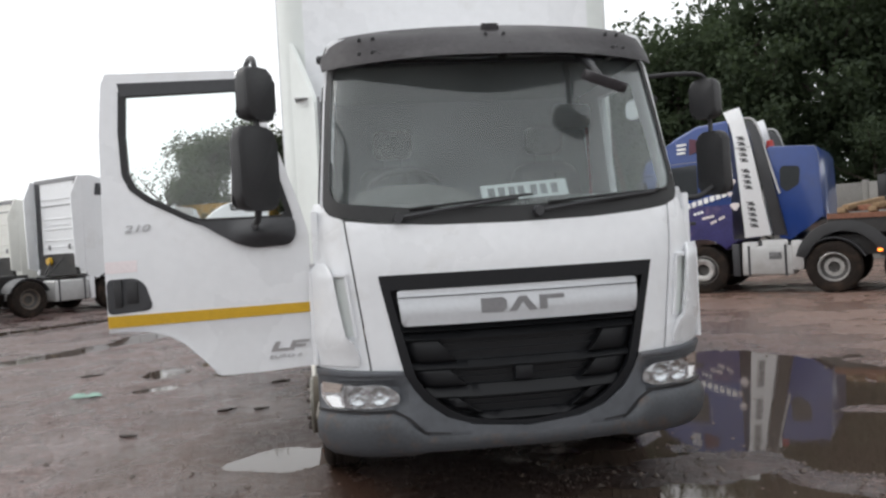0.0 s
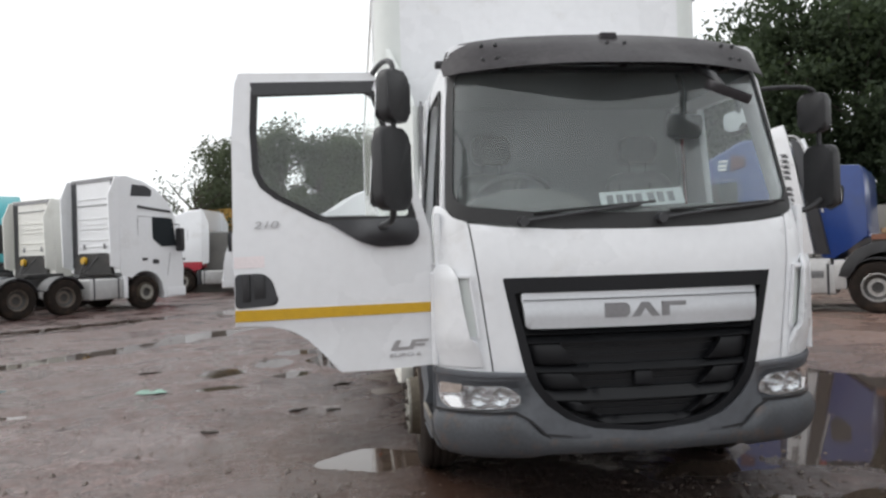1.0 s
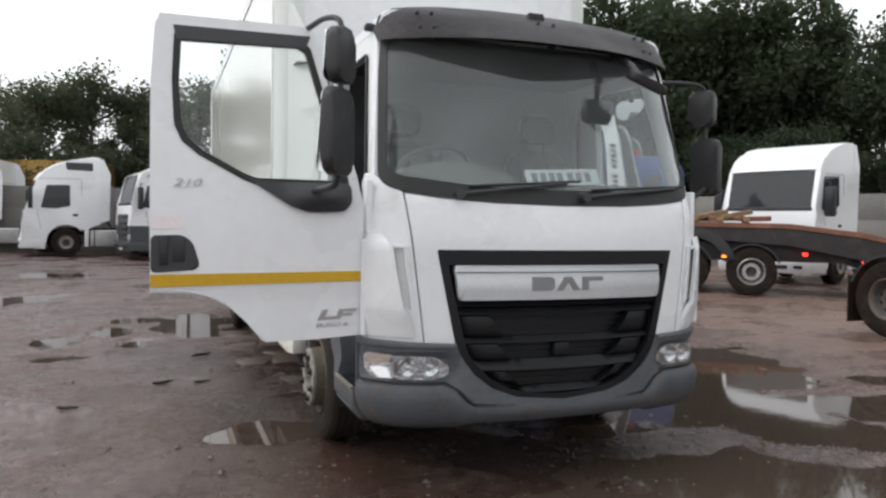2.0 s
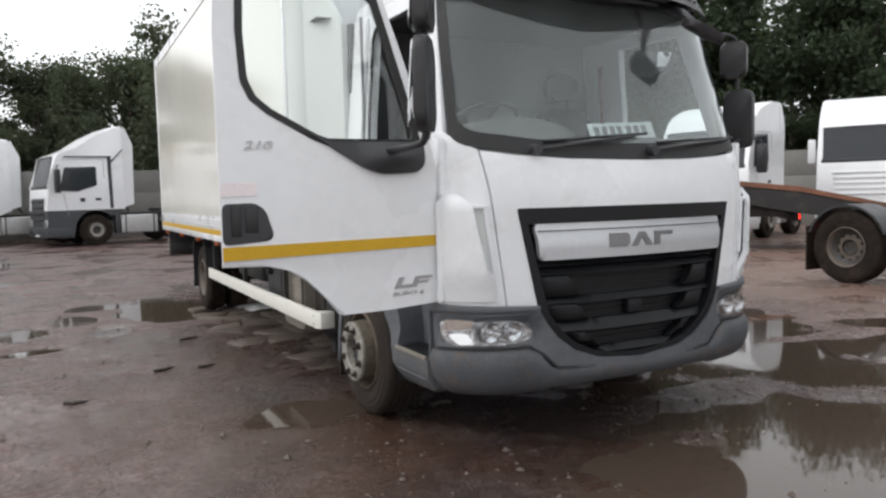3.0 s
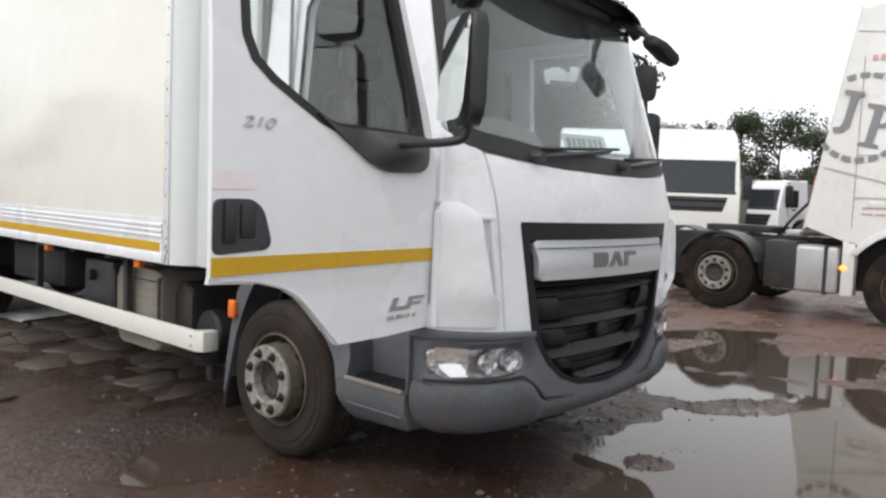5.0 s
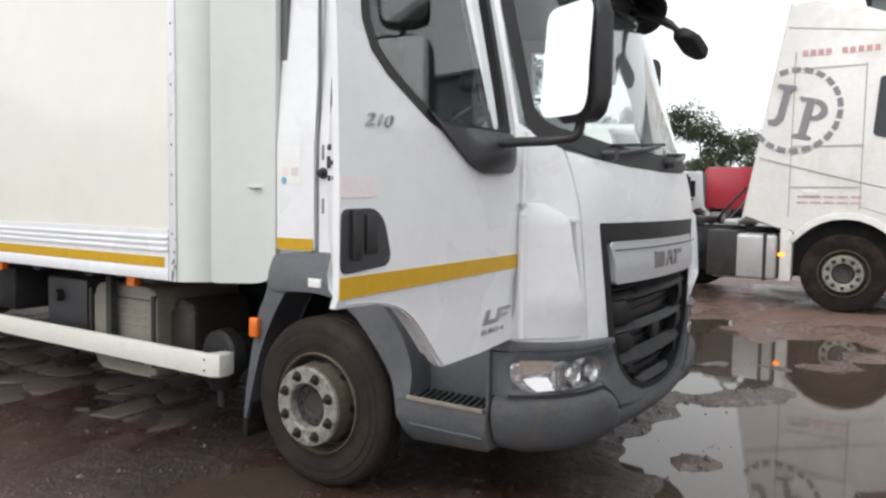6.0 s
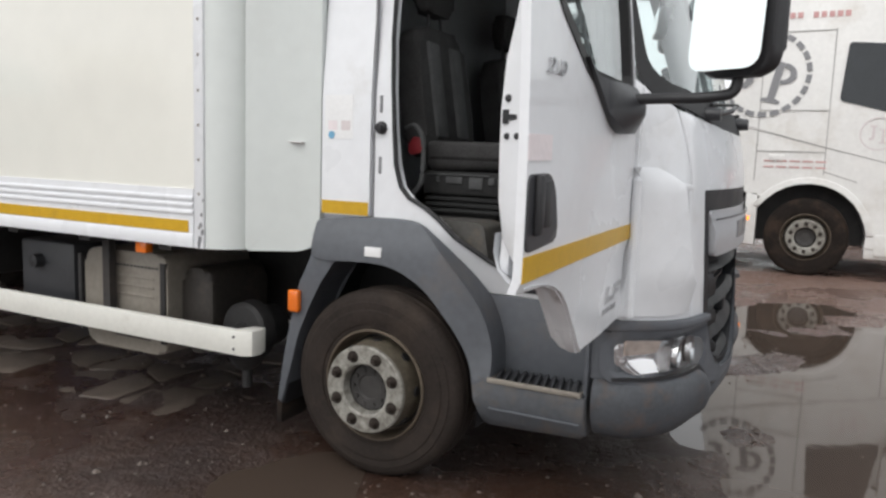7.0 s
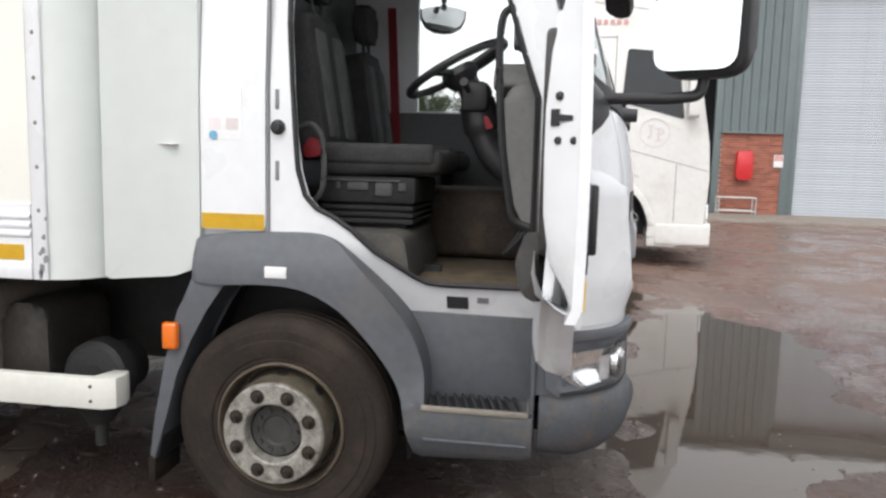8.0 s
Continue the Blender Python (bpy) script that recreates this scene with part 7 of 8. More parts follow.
    if visor:
        bm = bent_panel([(-half * 0.9, s1 - 0.02), (half * 0.9, s1 - 0.02), (half * 0.88, s1 + 0.16), (-half * 0.88, s1 + 0.16)], "y", 0.02, lambda x, z: f(z) - 0.10, 0.2)
        part("sun_visor", bm, SATIN, cab)
    for sg in (-1, 1):
        if side_win:
            for k, w in enumerate(side_win):
                part("side_window", bent_panel(rounded(w, 0.05), "x", -sg * 0.02, lambda y, z: sg * (half * nar(z) + 0.004), 0.3), DARKGLASS, cab)
        if high_win:
            part("roof_window", bent_panel(rounded(high_win, 0.04), "x", -sg * 0.02, lambda y, z: sg * (half * nar(z) + 0.004), 0.3), SATIN, cab)
        for (ya, za), (yb, zb) in (((0.62, 0.98), (0.50, 1.68)), ((length - 0.62, 1.15), (length - 0.62, 2.75)), ((0.5, 2.78), (length - 0.62, 2.80))):
            if fine:
                continue
            bm = BM()
            d = Vector((yb - ya, zb - za)).normalized() * 0.007
            prism(bm, [(ya + d.y, za - d.x), (yb + d.y, zb - d.x), (yb - d.y, zb + d.x), (ya - d.y, za + d.x)], "x", sg * (half * nar(max(za, zb)) + 0.003), sg * (half - 0.12))
            part("door_seam", bm, GREYINK, cab)
        bm = BM()
        box(bm, sg * (half + 0.012), sg * (half - 0.01), length - 0.92, length - 0.74, 1.46, 1.54, 0.01)
        part("door_handle", bm, paint if fine else BLACK, cab)
        bm = BM()
        prism(bm, rounded([(half * 0.62, frontlamp[0]), (half * 0.60, frontlamp[1]), (half * 0.95, frontlamp[1] + 0.06), (half * 0.97, frontlamp[0] + 0.02)], 0.04), "y", f(0.7) - 0.015, f(0.7) + 0.10)
        for v in bm.verts:
            v.co.x *= sg
        part("headlight", bm, LAMP if lamp_on else CHROME, cab)
        bm = BM()
        tube(bm, [(sg * half * 0.96, 0.42, 2.58), (sg * (half + 0.20), 0.30, 2.56), (sg * (half + 0.20), 0.30, 2.42)], 0.018, 6)
        mr = part("mirror_arm", bm, BLACK, cab)
        bm = BM()
        prism(bm, rounded([(sg * (half + (0.04 if fine else 0.10)), 2.02 if fine else 1.72), (sg * (half + (0.04 if fine else 0.10)), 2.70 if fine else 2.45), (sg * (half + (0.24 if fine else 0.34)), 2.70 if fine else 2.45), (sg * (half + (0.24 if fine else 0.34)), 2.02 if fine else 1.72)], 0.05), "y", 0.22, 0.36, 0.03)
        part("mirror_housing", bm, mirror or (paint if fine else BLACK), mr)
        bm = BM()
        box(bm, sg * (half - 0.015), sg * (half - 0.25), fw - R - 0.55, fw - R - 0.165, 0.28, 0.44, 0.02)
        part("entry_step", bm, low or paint, cab)
    g0, g1, n = grille
    if dark_grille:
        gp = rounded([(-half * 0.72, g1), (half * 0.72, g1), (half * 0.60, g0), (-half * 0.60, g0)], 0.05)
        part("grille", bent_panel(gp, "y", 0.02, lambda x, z: f(z) - 0.012, 0.3), SATIN, cab)
    for i in range(n):
        z = g0 + (g1 - g0) * (i + 0.5) / n
        w = half * (0.60 + 0.12 * (z - g0) / (g1 - g0)) - 0.04
        bm = BM()
        box(bm, -w, w, f(z) - 0.035, f(z) + 0.01, z - 0.035, z + 0.03, 0.012)
        part("grille_bar", bm, paint if not dark_grille else GRILLE, cab)
    bm = BM()
    prism(bm, rounded([(-half - 0.006, 0.30), (-half - 0.006, 0.62), (half + 0.006, 0.62), (half + 0.006, 0.30)], 0.05), "y", -0.05, fw - R - 0.27, 0.02)
    part("bumper", bm, bumper or low or paint, cab)
    bm = BM()
    box(bm, -half * 0.5, half * 0.5, -0.056, -0.03, 0.40, 0.50, 0.008)
    part("lower_intake", bm, SATIN, cab)
    bm = BM()
    box(bm, -0.26, 0.26, -0.062, -0.05, 0.32, 0.39, 0.004)
    part("plate", bm, PLATE, cab, "blank pale plate")
    for sg in (-1, 1):
        bm = BM()
        box(bm, sg * half * 0.62, sg * half * 0.80, -0.056, -0.03, 0.42, 0.50, 0.015)
        part("fog_lamp", bm, DARKGLASS, cab)
    if rear_ribs:
        for z in (1.9, 2.1, 2.75):
            bm = BM()
            box(bm, -0.75, 0.75, length, length + 0.015, z, z + 0.05, 0.006)
            part("rear_rib", bm, paint, cab)
        for x in (-0.5, 0.5):
            bm = BM()
            box(bm, x - 0.05, x + 0.05, length, length + 0.03, 1.85, 2.0, 0.01)
            part("rear_catch", bm, GREYINK, cab)
        for sg in (-1, 1):
            bm = BM()
            prism(bm, [(length, floor + 0.1), (length + 0.30, floor + 0.2), (length + 0.34, roof[-1][1] - 0.6), (length + 0.1, roof[-1][1] - 0.05), (length, roof[-1][1] - 0.05)], "x", sg * half * 0.97, sg * (half * 0.97 - 0.04))
            part("side_fairing", bm, paint, cab)
    if rear_detail:
        top = roof[-1][1]
        for sg in (-1, 1):
            bm = BM()
            prism(bm, [(length + 0.003, floor + 0.15), (length + 0.02, floor + 0.15), (length + 0.02, top - 0.12), (length + 0.003, top - 0.12)], "x", sg * 0.86, sg * 1.10)
            part("rear_gap", bm, SATIN, cab, "dark gap strip beside the rear wall")
        bm = BM()
        box(bm, -1.1, 1.1, length + 0.003, length + 0.02, top - 0.14, top - 0.03)
        part("rear_gap", bm, GREYINK, cab)
        bm = BM()
        prism(bm, [(-0.95, floor - 0.05), (-0.80, 1.62), (-0.62, 1.72), (0.62, 1.72), (0.80, 1.62), (0.95, floor - 0.05)], "y", length + 0.003, length + 0.10)
        part("engine_cover", bm, CHASSIS, cab, "dark engine recess")
        bm = BM()
        lathe(bm, [(0.0001, 0.06), (0.10, 0.05), (0.12, 0.0), (0.12, -0.05)], (0.35, length + 0.14, 1.5), "y", 16)
        part("hose_coil", bm, YELLOW, cab, "yellow coiled air hose")
        for z, w in ((2.45, 0.62), (2.58, 0.5), (3.15, 0.85), (3.35, 0.8)):
            if z < top - 0.2:
                bm = BM()
                box(bm, -w, w, length + 0.003, length + 0.022, z, z + 0.035, 0.006)
                part("rear_rib", bm, GREYINK if z == 3.15 else paint, cab)
    bm = BM()
    for sg in (-1, 1):
        box(bm, sg * 0.45, sg * 0.37, 1.2, chassis, 0.78, 1.02)
    for yy in (length + 0.4, (length + chassis) / 2, chassis - 0.15):
        box(bm, -0.45, 0.45, yy, yy + 0.1, 0.80, 1.0)
    ch = part("chassis_frame", bm, CHASSIS, t)
    bm = BM()
    prism(bm, rounded([(-0.45, axles[1] - 0.5), (0.45, axles[1] - 0.5), (0.40, axles[1] + 0.55), (-0.40, axles[1] + 0.55)], 0.2), "z", 1.06, 1.16, 0.02)
    part("fifth_wheel", bm, CHASSIS, ch)
    bm = BM()
    tube(bm, smooth_path([(-0.3, length + 0.1, 1.6), (-0.2, length + 0.5, 1.15), (0.1, length + 0.45, 1.1), (0.3, length + 0.1, 1.55)]), 0.02, 6)
    part("air_line", bm, BLACK, ch)
    for sg in (-1, 1):
        if tank:
            ya, yb = fw + R + 0.28, min(axles[1] - R - 0.2, fw + R + 1.6)
            if yb - ya > 0.3:
                bm = BM()
                box(bm, sg * half, sg * 0.62, ya, yb, 0.36, 0.96, 0.05, 3)
                tk = part("fuel_tank", bm, ALU, t, "silver side tank")
                for yy in (ya + 0.12, yb - 0.16):
                    bm = BM()
                    box(bm, sg * (half + 0.006), sg * 0.65, yy, yy + 0.045, 0.35, 0.97)
                    part("tank_strap", bm, SATIN, tk)
        bm = BM()
        box(bm, sg * half, sg * (half - 0.2), fw + R + 0.10, fw + R + 0.24, 0.36, floor - 0.1, 0.01)
        part("front_mudguard", bm, paint if not low else SATIN, cab)
        for k, ay in enumerate(axles):
            wheel(t, sg, sg * half * (0.985 if k == 0 else 0.99), ay, R, 0.30, k == 0 or (fine and k == 1), "front_wheel" if k == 0 else "rear_wheel", nuts=10 if fine else 0)
            if k and mudguards:
                bm = BM()
                a = arc_pts(ay, R, R + 0.09, 20, 160, 10) + arc_pts(ay, R, R + 0.06, 160, 20, 10)
                prism(bm, a, "x", sg * (half + 0.0), sg * (half - 0.50))
                part("rear_mudguard", bm, SATIN, t)
    bm = BM()
    box(bm, -1.0, 1.0, chassis, chassis + 0.06, 0.62, 0.80, 0.01)
    bar = part("rear_light_bar", bm, CHASSIS, ch)
    for sg in (-1, 1):
        bm = BM()
        box(bm, sg * 0.98, sg * 0.72, chassis + 0.055, chassis + 0.08, 0.66, 0.78, 0.01)
        part("tail_lamp", bm, REDLENS if lamp_on or tail_on else AMBER, bar)
    return t


def stand(theta, wheel_at, local):
    """The pose that brings a wheel's foot to a place, with the front turned to the heading theta."""
    c, s = math.cos(radians(theta)), math.sin(radians(theta))
    return pose(wheel_at[0] - (c * local[0] - s * local[1]), wheel_at[1] - (s * local[0] + c * local[1]), 0, 0, 0, theta)


NOSE = [(0.06, 0.36), (0.0, 0.62), (0.0, 1.20), (0.03, 1.78), (0.08, 1.90), (0.28, 2.88)]
WIN = [[(0.34, 1.88), (0.46, 2.72), (1.30, 2.76), (1.30, 2.02), (0.95, 1.86)]]


def build_parked():
    # white three-axle tractor, its back to the trees
    mb = dict(nose=NOSE, roof=[(0.36, 3.02), (0.52, 3.32), (0.92, 3.68), (1.4, 3.91), (1.95, 4.0), (2.25, 4.0)], rear_detail=True, side_win=[[(0.26, 1.90), (0.38, 2.76), (1.12, 2.80), (1.12, 2.12), (0.80, 1.88)]], high_win=[(1.12, 3.42), (1.10, 3.62), (1.30, 3.74), (1.78, 3.76), (1.84, 3.40)], axles=(1.42, 3.95, 5.25), chassis=6.1)
    high = tractor("white high-roof tractor unit, a parked three-axle lorry without trailer", stand(142, (-7.85, 19.6), (-1.24, 1.42)), FARWHITE, **mb)
    for sg in (-1, 1):
        bm = BM()
        prism(bm, [(0.42, 2.94), (1.62, 3.06), (1.62, 3.13), (0.46, 3.01)], "x", sg * 1.232, sg * 1.15)
        part("roof_gap", bm, SATIN, high)
        bm = BM()
        prism(bm, rounded([(0.92, 1.36), (0.92, 1.47), (1.12, 1.50), (1.16, 1.40), (1.08, 1.34)], 0.03), "x", sg * 1.248, sg * 1.22)
        part("door_grip", bm, SATIN, high)
    tractor("off-white tractor unit parked beside a white one", stand(142, (-10.5, 21.75), (-1.24, 1.42)), OFFWHITE, nose=NOSE, roof=[(0.5, 3.0), (0.95, 3.3), (1.6, 3.5), (2.25, 3.55)], side_win=WIN, axles=(1.42, 3.7), chassis=4.6, rear_detail=True)
    # cream truck seen from the front
    cream = tractor("cream tractor unit with a tall roof spoiler facing the yard", stand(33, (-11.3, 14.5), (0, 0)), CREAMPAINT, nose=NOSE, roof=[(0.42, 2.95), (0.7, 3.2), (1.5, 3.75), (1.9, 3.80), (2.25, 3.78)], side_win=WIN,
            grille=(0.98, 1.62, 3), axles=(1.42, 3.4), chassis=4.6, visor=True)
    bm = BM()
    prism(bm, rounded([(-1.08, 1.34), (-1.08, 1.46), (1.08, 1.46), (1.08, 1.34)], 0.03), "y", -0.075, 0.05, 0.012)
    part("grille_band", bm, CREAMPAINT, cream)
    bm = BM()
    box(bm, -1.20, 1.20, -0.035, 0.12, 0.36, 0.58, 0.03)
    part("lower_bumper", bm, CHASSIS, cream, "dark lower bumper")
    bm = BM()
    box(bm, -0.26, 0.26, -0.048, -0.03, 0.50, 0.60, 0.004)
    part("blank_plate", bm, PALEINK, cream)
    for sg in (-1, 1):
        bm = BM()
        prism(bm, rounded([(sg * 0.78, 0.80), (sg * 0.82, 1.0), (sg * 1.14, 1.06), (sg * 1.18, 0.80)], 0.04), "y", -0.045, 0.03, 0.01)
        part("headlight", bm, LAMPBOWL, cream, "clear headlight")
    tractor("teal tractor unit behind a cream one", stand(29, (-14.2, 23.6), (0, 0)), TEAL, nose=NOSE, roof=[(0.5, 3.2), (0.9, 3.6), (1.6, 4.0), (2.25, 4.05)], side_win=WIN)
    # red and white tractor with a mustard tipper body behind
    tractor("white tractor unit with a red lower cab", stand(-100, (-9.0, 29.6), (1.24, 1.42)), FARWHITE, nose=NOSE, roof=[(0.5, 3.0), (0.9, 3.35), (1.6, 3.62), (2.25, 3.65)], low=REDPAINT, low_z=1.35, side_win=[[(0.42, 1.85), (0.55, 2.45), (1.25, 2.45), (1.25, 1.85)]], rear_ribs=True)
    tp = thing("tipper_body", "mustard yellow steel tipper body standing behind tractors", "tipper", at=pose(-6.9, 34.2, 0, 0, 0, -12))
    bm = BM()
    box(bm, -2.6, 2.6, -1.2, 1.2, 1.2, 3.9, 0.04)
    sh = part("skip_shell", bm, MUSTARD, tp)
    for i in range(6):
        bm = BM()
        box(bm, -2.5 + 0.95 * i, -2.36 + 0.95 * i, -1.28, -1.2, 1.2, 3.9, 0.01)
        part("stiffener", bm, MUSTARD, tp)
    bm = BM()
    box(bm, -2.5, 2.5, -0.5, 0.5, 0.5, 1.2)
    part("sub_frame", bm, CHASSIS, tp)
    for x in (-1.6, 1.6):
        for sg in (-1, 1):
            bm = BM()
            lathe(bm, [(0.0001, -0.15), (0.25, -0.15), (0.48, -0.14), (0.5, -0.1), (0.5, 0.15), (0.0001, 0.15)], (x, sg * 0.95, 0.5), "y", 28)
            part("wheel", bm, RUBBER, tp)
    # white rounded tractor and white-and-grey tractor facing the same way
    tractor("white rounded tractor unit parked side on", stand(-80, (-5.25, 26.0), (1.24, 1.42)), FARWHITE, nose=[(0.06, 0.36), (0.0, 0.62), (0.02, 1.2), (0.10, 1.62), (0.18, 1.85), (0.55, 2.85)],
            roof=[(0.75, 3.10), (1.10, 3.32), (1.6, 3.48), (2.3, 3.62), (2.55, 3.60)], length=2.55, screen=(1.75, 2.7), side_win=[[(0.62, 1.75), (0.80, 2.55), (1.55, 2.58), (1.55, 1.82), (1.1, 1.72)]],
            high_win=[(1.45, 3.12), (1.40, 3.38), (2.30, 3.40), (2.30, 3.10)])
    two_tone = tractor("white tractor unit with a dark grey lower cab and roof fairing", stand(-77, (-1.65, 23.4), (1.24, 1.42)), FARWHITE, nose=NOSE,
            roof=[(0.45, 2.90), (0.95, 3.15), (1.6, 3.60), (2.1, 3.86), (2.35, 3.88)], length=2.35, low=GREYPAINT, low_z=1.16, side_win=[[(0.40, 1.78), (0.55, 2.52), (1.50, 2.55), (1.50, 1.95), (0.9, 1.75)]], frontlamp=(0.62, 0.84))
    for sg in (-1, 1):
        for pts in ([(1.88, 1.20), (1.98, 1.20), (1.96, 2.86), (1.86, 2.86)], [(0.55, 2.84), (1.98, 2.86), (1.98, 2.895), (0.57, 2.875)], [(1.98, 2.70), (2.34, 3.10), (2.34, 3.13), (1.97, 2.74)]):
            bm = BM()
            prism(bm, pts, "x", sg * 1.246, sg * 1.12)
            part("side_gap", bm, SATIN, two_tone)
        bm = BM()
        prism(bm, rounded([(0.98, 1.42), (0.98, 1.55), (1.12, 1.55), (1.12, 1.42)], 0.02), "x", sg * 1.246, sg * 1.22)
        part("door_grip", bm, SATIN, two_tone)
    # facing the camera across the yard
    tractor("white tractor unit facing the yard with a slatted white grille", stand(-58, (17.4, 9.9), (0, 0)), FARWHITE, nose=[(0.06, 0.36), (0.0, 0.62), (0.0, 1.20), (0.03, 1.90), (0.08, 2.04), (0.28, 3.04)], roof=[(0.44, 3.16), (0.80, 3.56), (1.30, 3.86), (1.75, 3.96), (2.25, 3.98)], screen=(2.08, 3.02), side_win=[[(0.34, 2.02), (0.46, 2.86), (1.30, 2.90), (1.30, 2.16), (0.95, 2.0)]], dark_grille=False, grille=(1.05, 1.80, 5), fine=True)
    tractor("white tractor unit facing the yard with a wide dark grille", stand(-62, (18.6, 7.15), (0, 0)), OFFWHITE, nose=NOSE, roof=[(0.50, 3.22), (0.75, 3.35), (1.0, 3.75), (1.6, 3.95), (2.25, 3.97)], side_win=WIN, grille=(1.32, 1.76, 2))
    tractor("white tractor unit with low roof parked behind a ramp bed", stand(-72, (12.72, 9.94), (1.24, 0)), FARWHITE, nose=NOSE, roof=[(0.50, 3.20), (0.85, 3.32), (1.1, 3.52), (1.7, 3.64), (2.2, 3.66)], length=2.2, side_win=WIN, grille=(0.95, 1.55, 4), dark_grille=False, axles=(1.42, 3.4), chassis=4.3)
    tractor("small white older truck cab parked by the fence", stand(-112, (28.0, 8.6), (0, 0)), FARWHITE, nose=[(0.05, 0.36), (0.0, 0.9), (0.05, 1.5), (0.25, 2.4)], roof=[(0.4, 2.62), (0.8, 2.70), (1.7, 2.72)], length=1.75, screen=(1.55, 2.3),
            side_win=[[(0.40, 1.6), (0.52, 2.3), (1.15, 2.3), (1.15, 1.6)]], grille=(0.85, 1.3, 3), chassis=5.2, rear_ribs=False)
    rb = thing("red_trailer", "red box trailer behind a small white truck", "trailer", at=pose(31.5, 6.0, 0, 0, 0, -75))
    bm = BM()
    box(bm, -1.2, 1.2, 0, 6, 1.1, 3.0, 0.03)
    part("trailer_box", bm, REDPAINT, rb)
    bm = BM()
    box(bm, -1.0, 1.0, 0.2, 5.8, 0.4, 1.1)
    part("trailer_frame", bm, CHASSIS, rb)
    for sg in (-1, 1):
        for yy in (4.2, 5.2):
            bm = BM()
            lathe(bm, [(0.0001, -0.15), (0.46, -0.14), (0.48, 0.0), (0.46, 0.14), (0.0001, 0.15)], (sg * 1.05, yy, 0.48), "x", 24)
            part("wheel", bm, RUBBER, rb)
    build_livery_tractor()
    build_recovery()


def ring_dash(centre, r0, r1, a0, a1, x0, x1):
    bm = BM()
    n = 5
    pts = [(centre[0] + r1 * math.cos(a0 + (a1 - a0) * k / n), centre[1] + r1 * math.sin(a0 + (a1 - a0) * k / n)) for k in range(n + 1)]
    pts += [(centre[0] + r0 * math.cos(a1 + (a0 - a1) * k / n), centre[1] + r0 * math.sin(a1 + (a0 - a1) * k / n)) for k in range(n + 1)]
    prism(bm, pts, "x", x0, x1)
    return bm


def build_livery_tractor():
    """The tall white tractor with a dashed ring on its flank, side on to the box truck."""
    t = tractor("tall white tractor unit with dark dashed ring on its side", pose(8.05, -1.72, 0), DUSTYWHITE,
                nose=[(0.06, 0.36), (0.0, 0.62), (0.0, 1.2), (0.03, 1.68), (0.07, 1.92), (0.24, 2.85)], roof=[(0.36, 3.20), (0.78, 3.55), (1.4, 3.82), (1.9, 3.93), (2.20, 3.95)], length=2.68, rear_ribs=False,
                axles=(1.44, 3.74, 5.12), chassis=5.55, side_win=[[(0.37, 2.00), (0.49, 2.88), (1.15, 2.93), (1.20, 2.22), (0.66, 2.08)]], mirror=DUSTYWHITE, tail_on=True, screen=(1.95, 2.82), floor=1.14, fine=True, lamp_on=False, half=1.25, mudguards=True)
    x = -1.2520
    def nar(z):
        return 1.0 - 0.05 * max(0, (z - 1.9) / 2.0)
    cy, cz = 2.08, 2.56
    xf = lambda z: -1.25 * nar(z) - 0.004
    for i in range(22):
        a = 2 * math.pi * i / 22
        aa = [a + 0.03, a + 0.23]
        if cy + 0.55 * math.cos(a) > 2.64 - 0.17 * (cz + 0.55 * math.sin(a) - 1.14):
            continue
        bm = ring_dash((cy, cz), 0.485, 0.548, aa[0], aa[1], 0.0, 0.003)
        for v in bm.verts:
            v.co.x += xf(v.co.z)
        part("ring_dash", bm, GREYINK, t)
    shapes = [[(2.22, 2.80), (2.00, 2.80), (2.00, 2.75), (2.06, 2.73), (2.06, 2.36), (2.12, 2.28), (2.22, 2.27), (2.24, 2.33), (2.16, 2.35), (2.14, 2.42), (2.14, 2.73), (2.22, 2.75)],
              [(1.93, 2.68), (1.75, 2.68), (1.75, 2.22), (1.68, 2.20), (1.68, 2.16), (1.91, 2.16), (1.91, 2.20), (1.84, 2.22), (1.84, 2.63), (1.93, 2.64)]]
    bowl = [(1.745 - 0.17 * math.sin(q), 2.545 + 0.135 * math.cos(q)) for q in [math.pi * k / 8 for k in range(9)]] + [(1.745 - 0.09 * math.sin(q), 2.545 - 0.085 * math.cos(q)) for q in [math.pi * k / 8 for k in range(9)]]
    for pts in shapes + [bowl]:
        bm = BM()
        prism(bm, pts, "x", 0.0, 0.003)
        for v in bm.verts:
            dy, dz = v.co.y - 1.95, v.co.z - 2.50
            v.co.y, v.co.z = 2.08 + dy * 0.978 - dz * 0.208, 2.56 + dz * 0.978 + dy * 0.208
            v.co.x += xf(2.45) - 0.001
        part("emblem_shape", bm, GREYINK, t, "dark emblem shape")
        bm = BM()
        prism(bm, [(0.75 + (a - 1.95) * 0.34, 1.82 + (b - 2.50) * 0.34) for a, b in pts], "x", x - 0.003, x)
        part("small_emblem_shape", bm, PALEINK, t)
    for i in range(10):
        if i == 4:
            continue
        bm = BM()
        y = 2.02 - 0.088 * i
        box(bm, 0, 0.003, y - 0.06, y, 3.24, 3.31)
        for v in bm.verts:
            v.co.x += xf(3.2)
        part("name_bar", bm, REDINK, t, "faded red lettering bar")
    for k, z in enumerate((1.45, 1.375)):
        for i in range(5):
            bm = BM()
            y = 2.0 - 0.15 * i
            box(bm, x - 0.003, x, y - 0.12, y, z, z + 0.018)
            part("text_bar", bm, REDINK, t)
    for i in range(14):
        a = 2 * math.pi * i / 14
        bm = ring_dash((0.75, 1.82), 0.185, 0.20, a, a + 2 * math.pi / 14, x - 0.002, x)
        part("small_ring", bm, PALEINK, t)
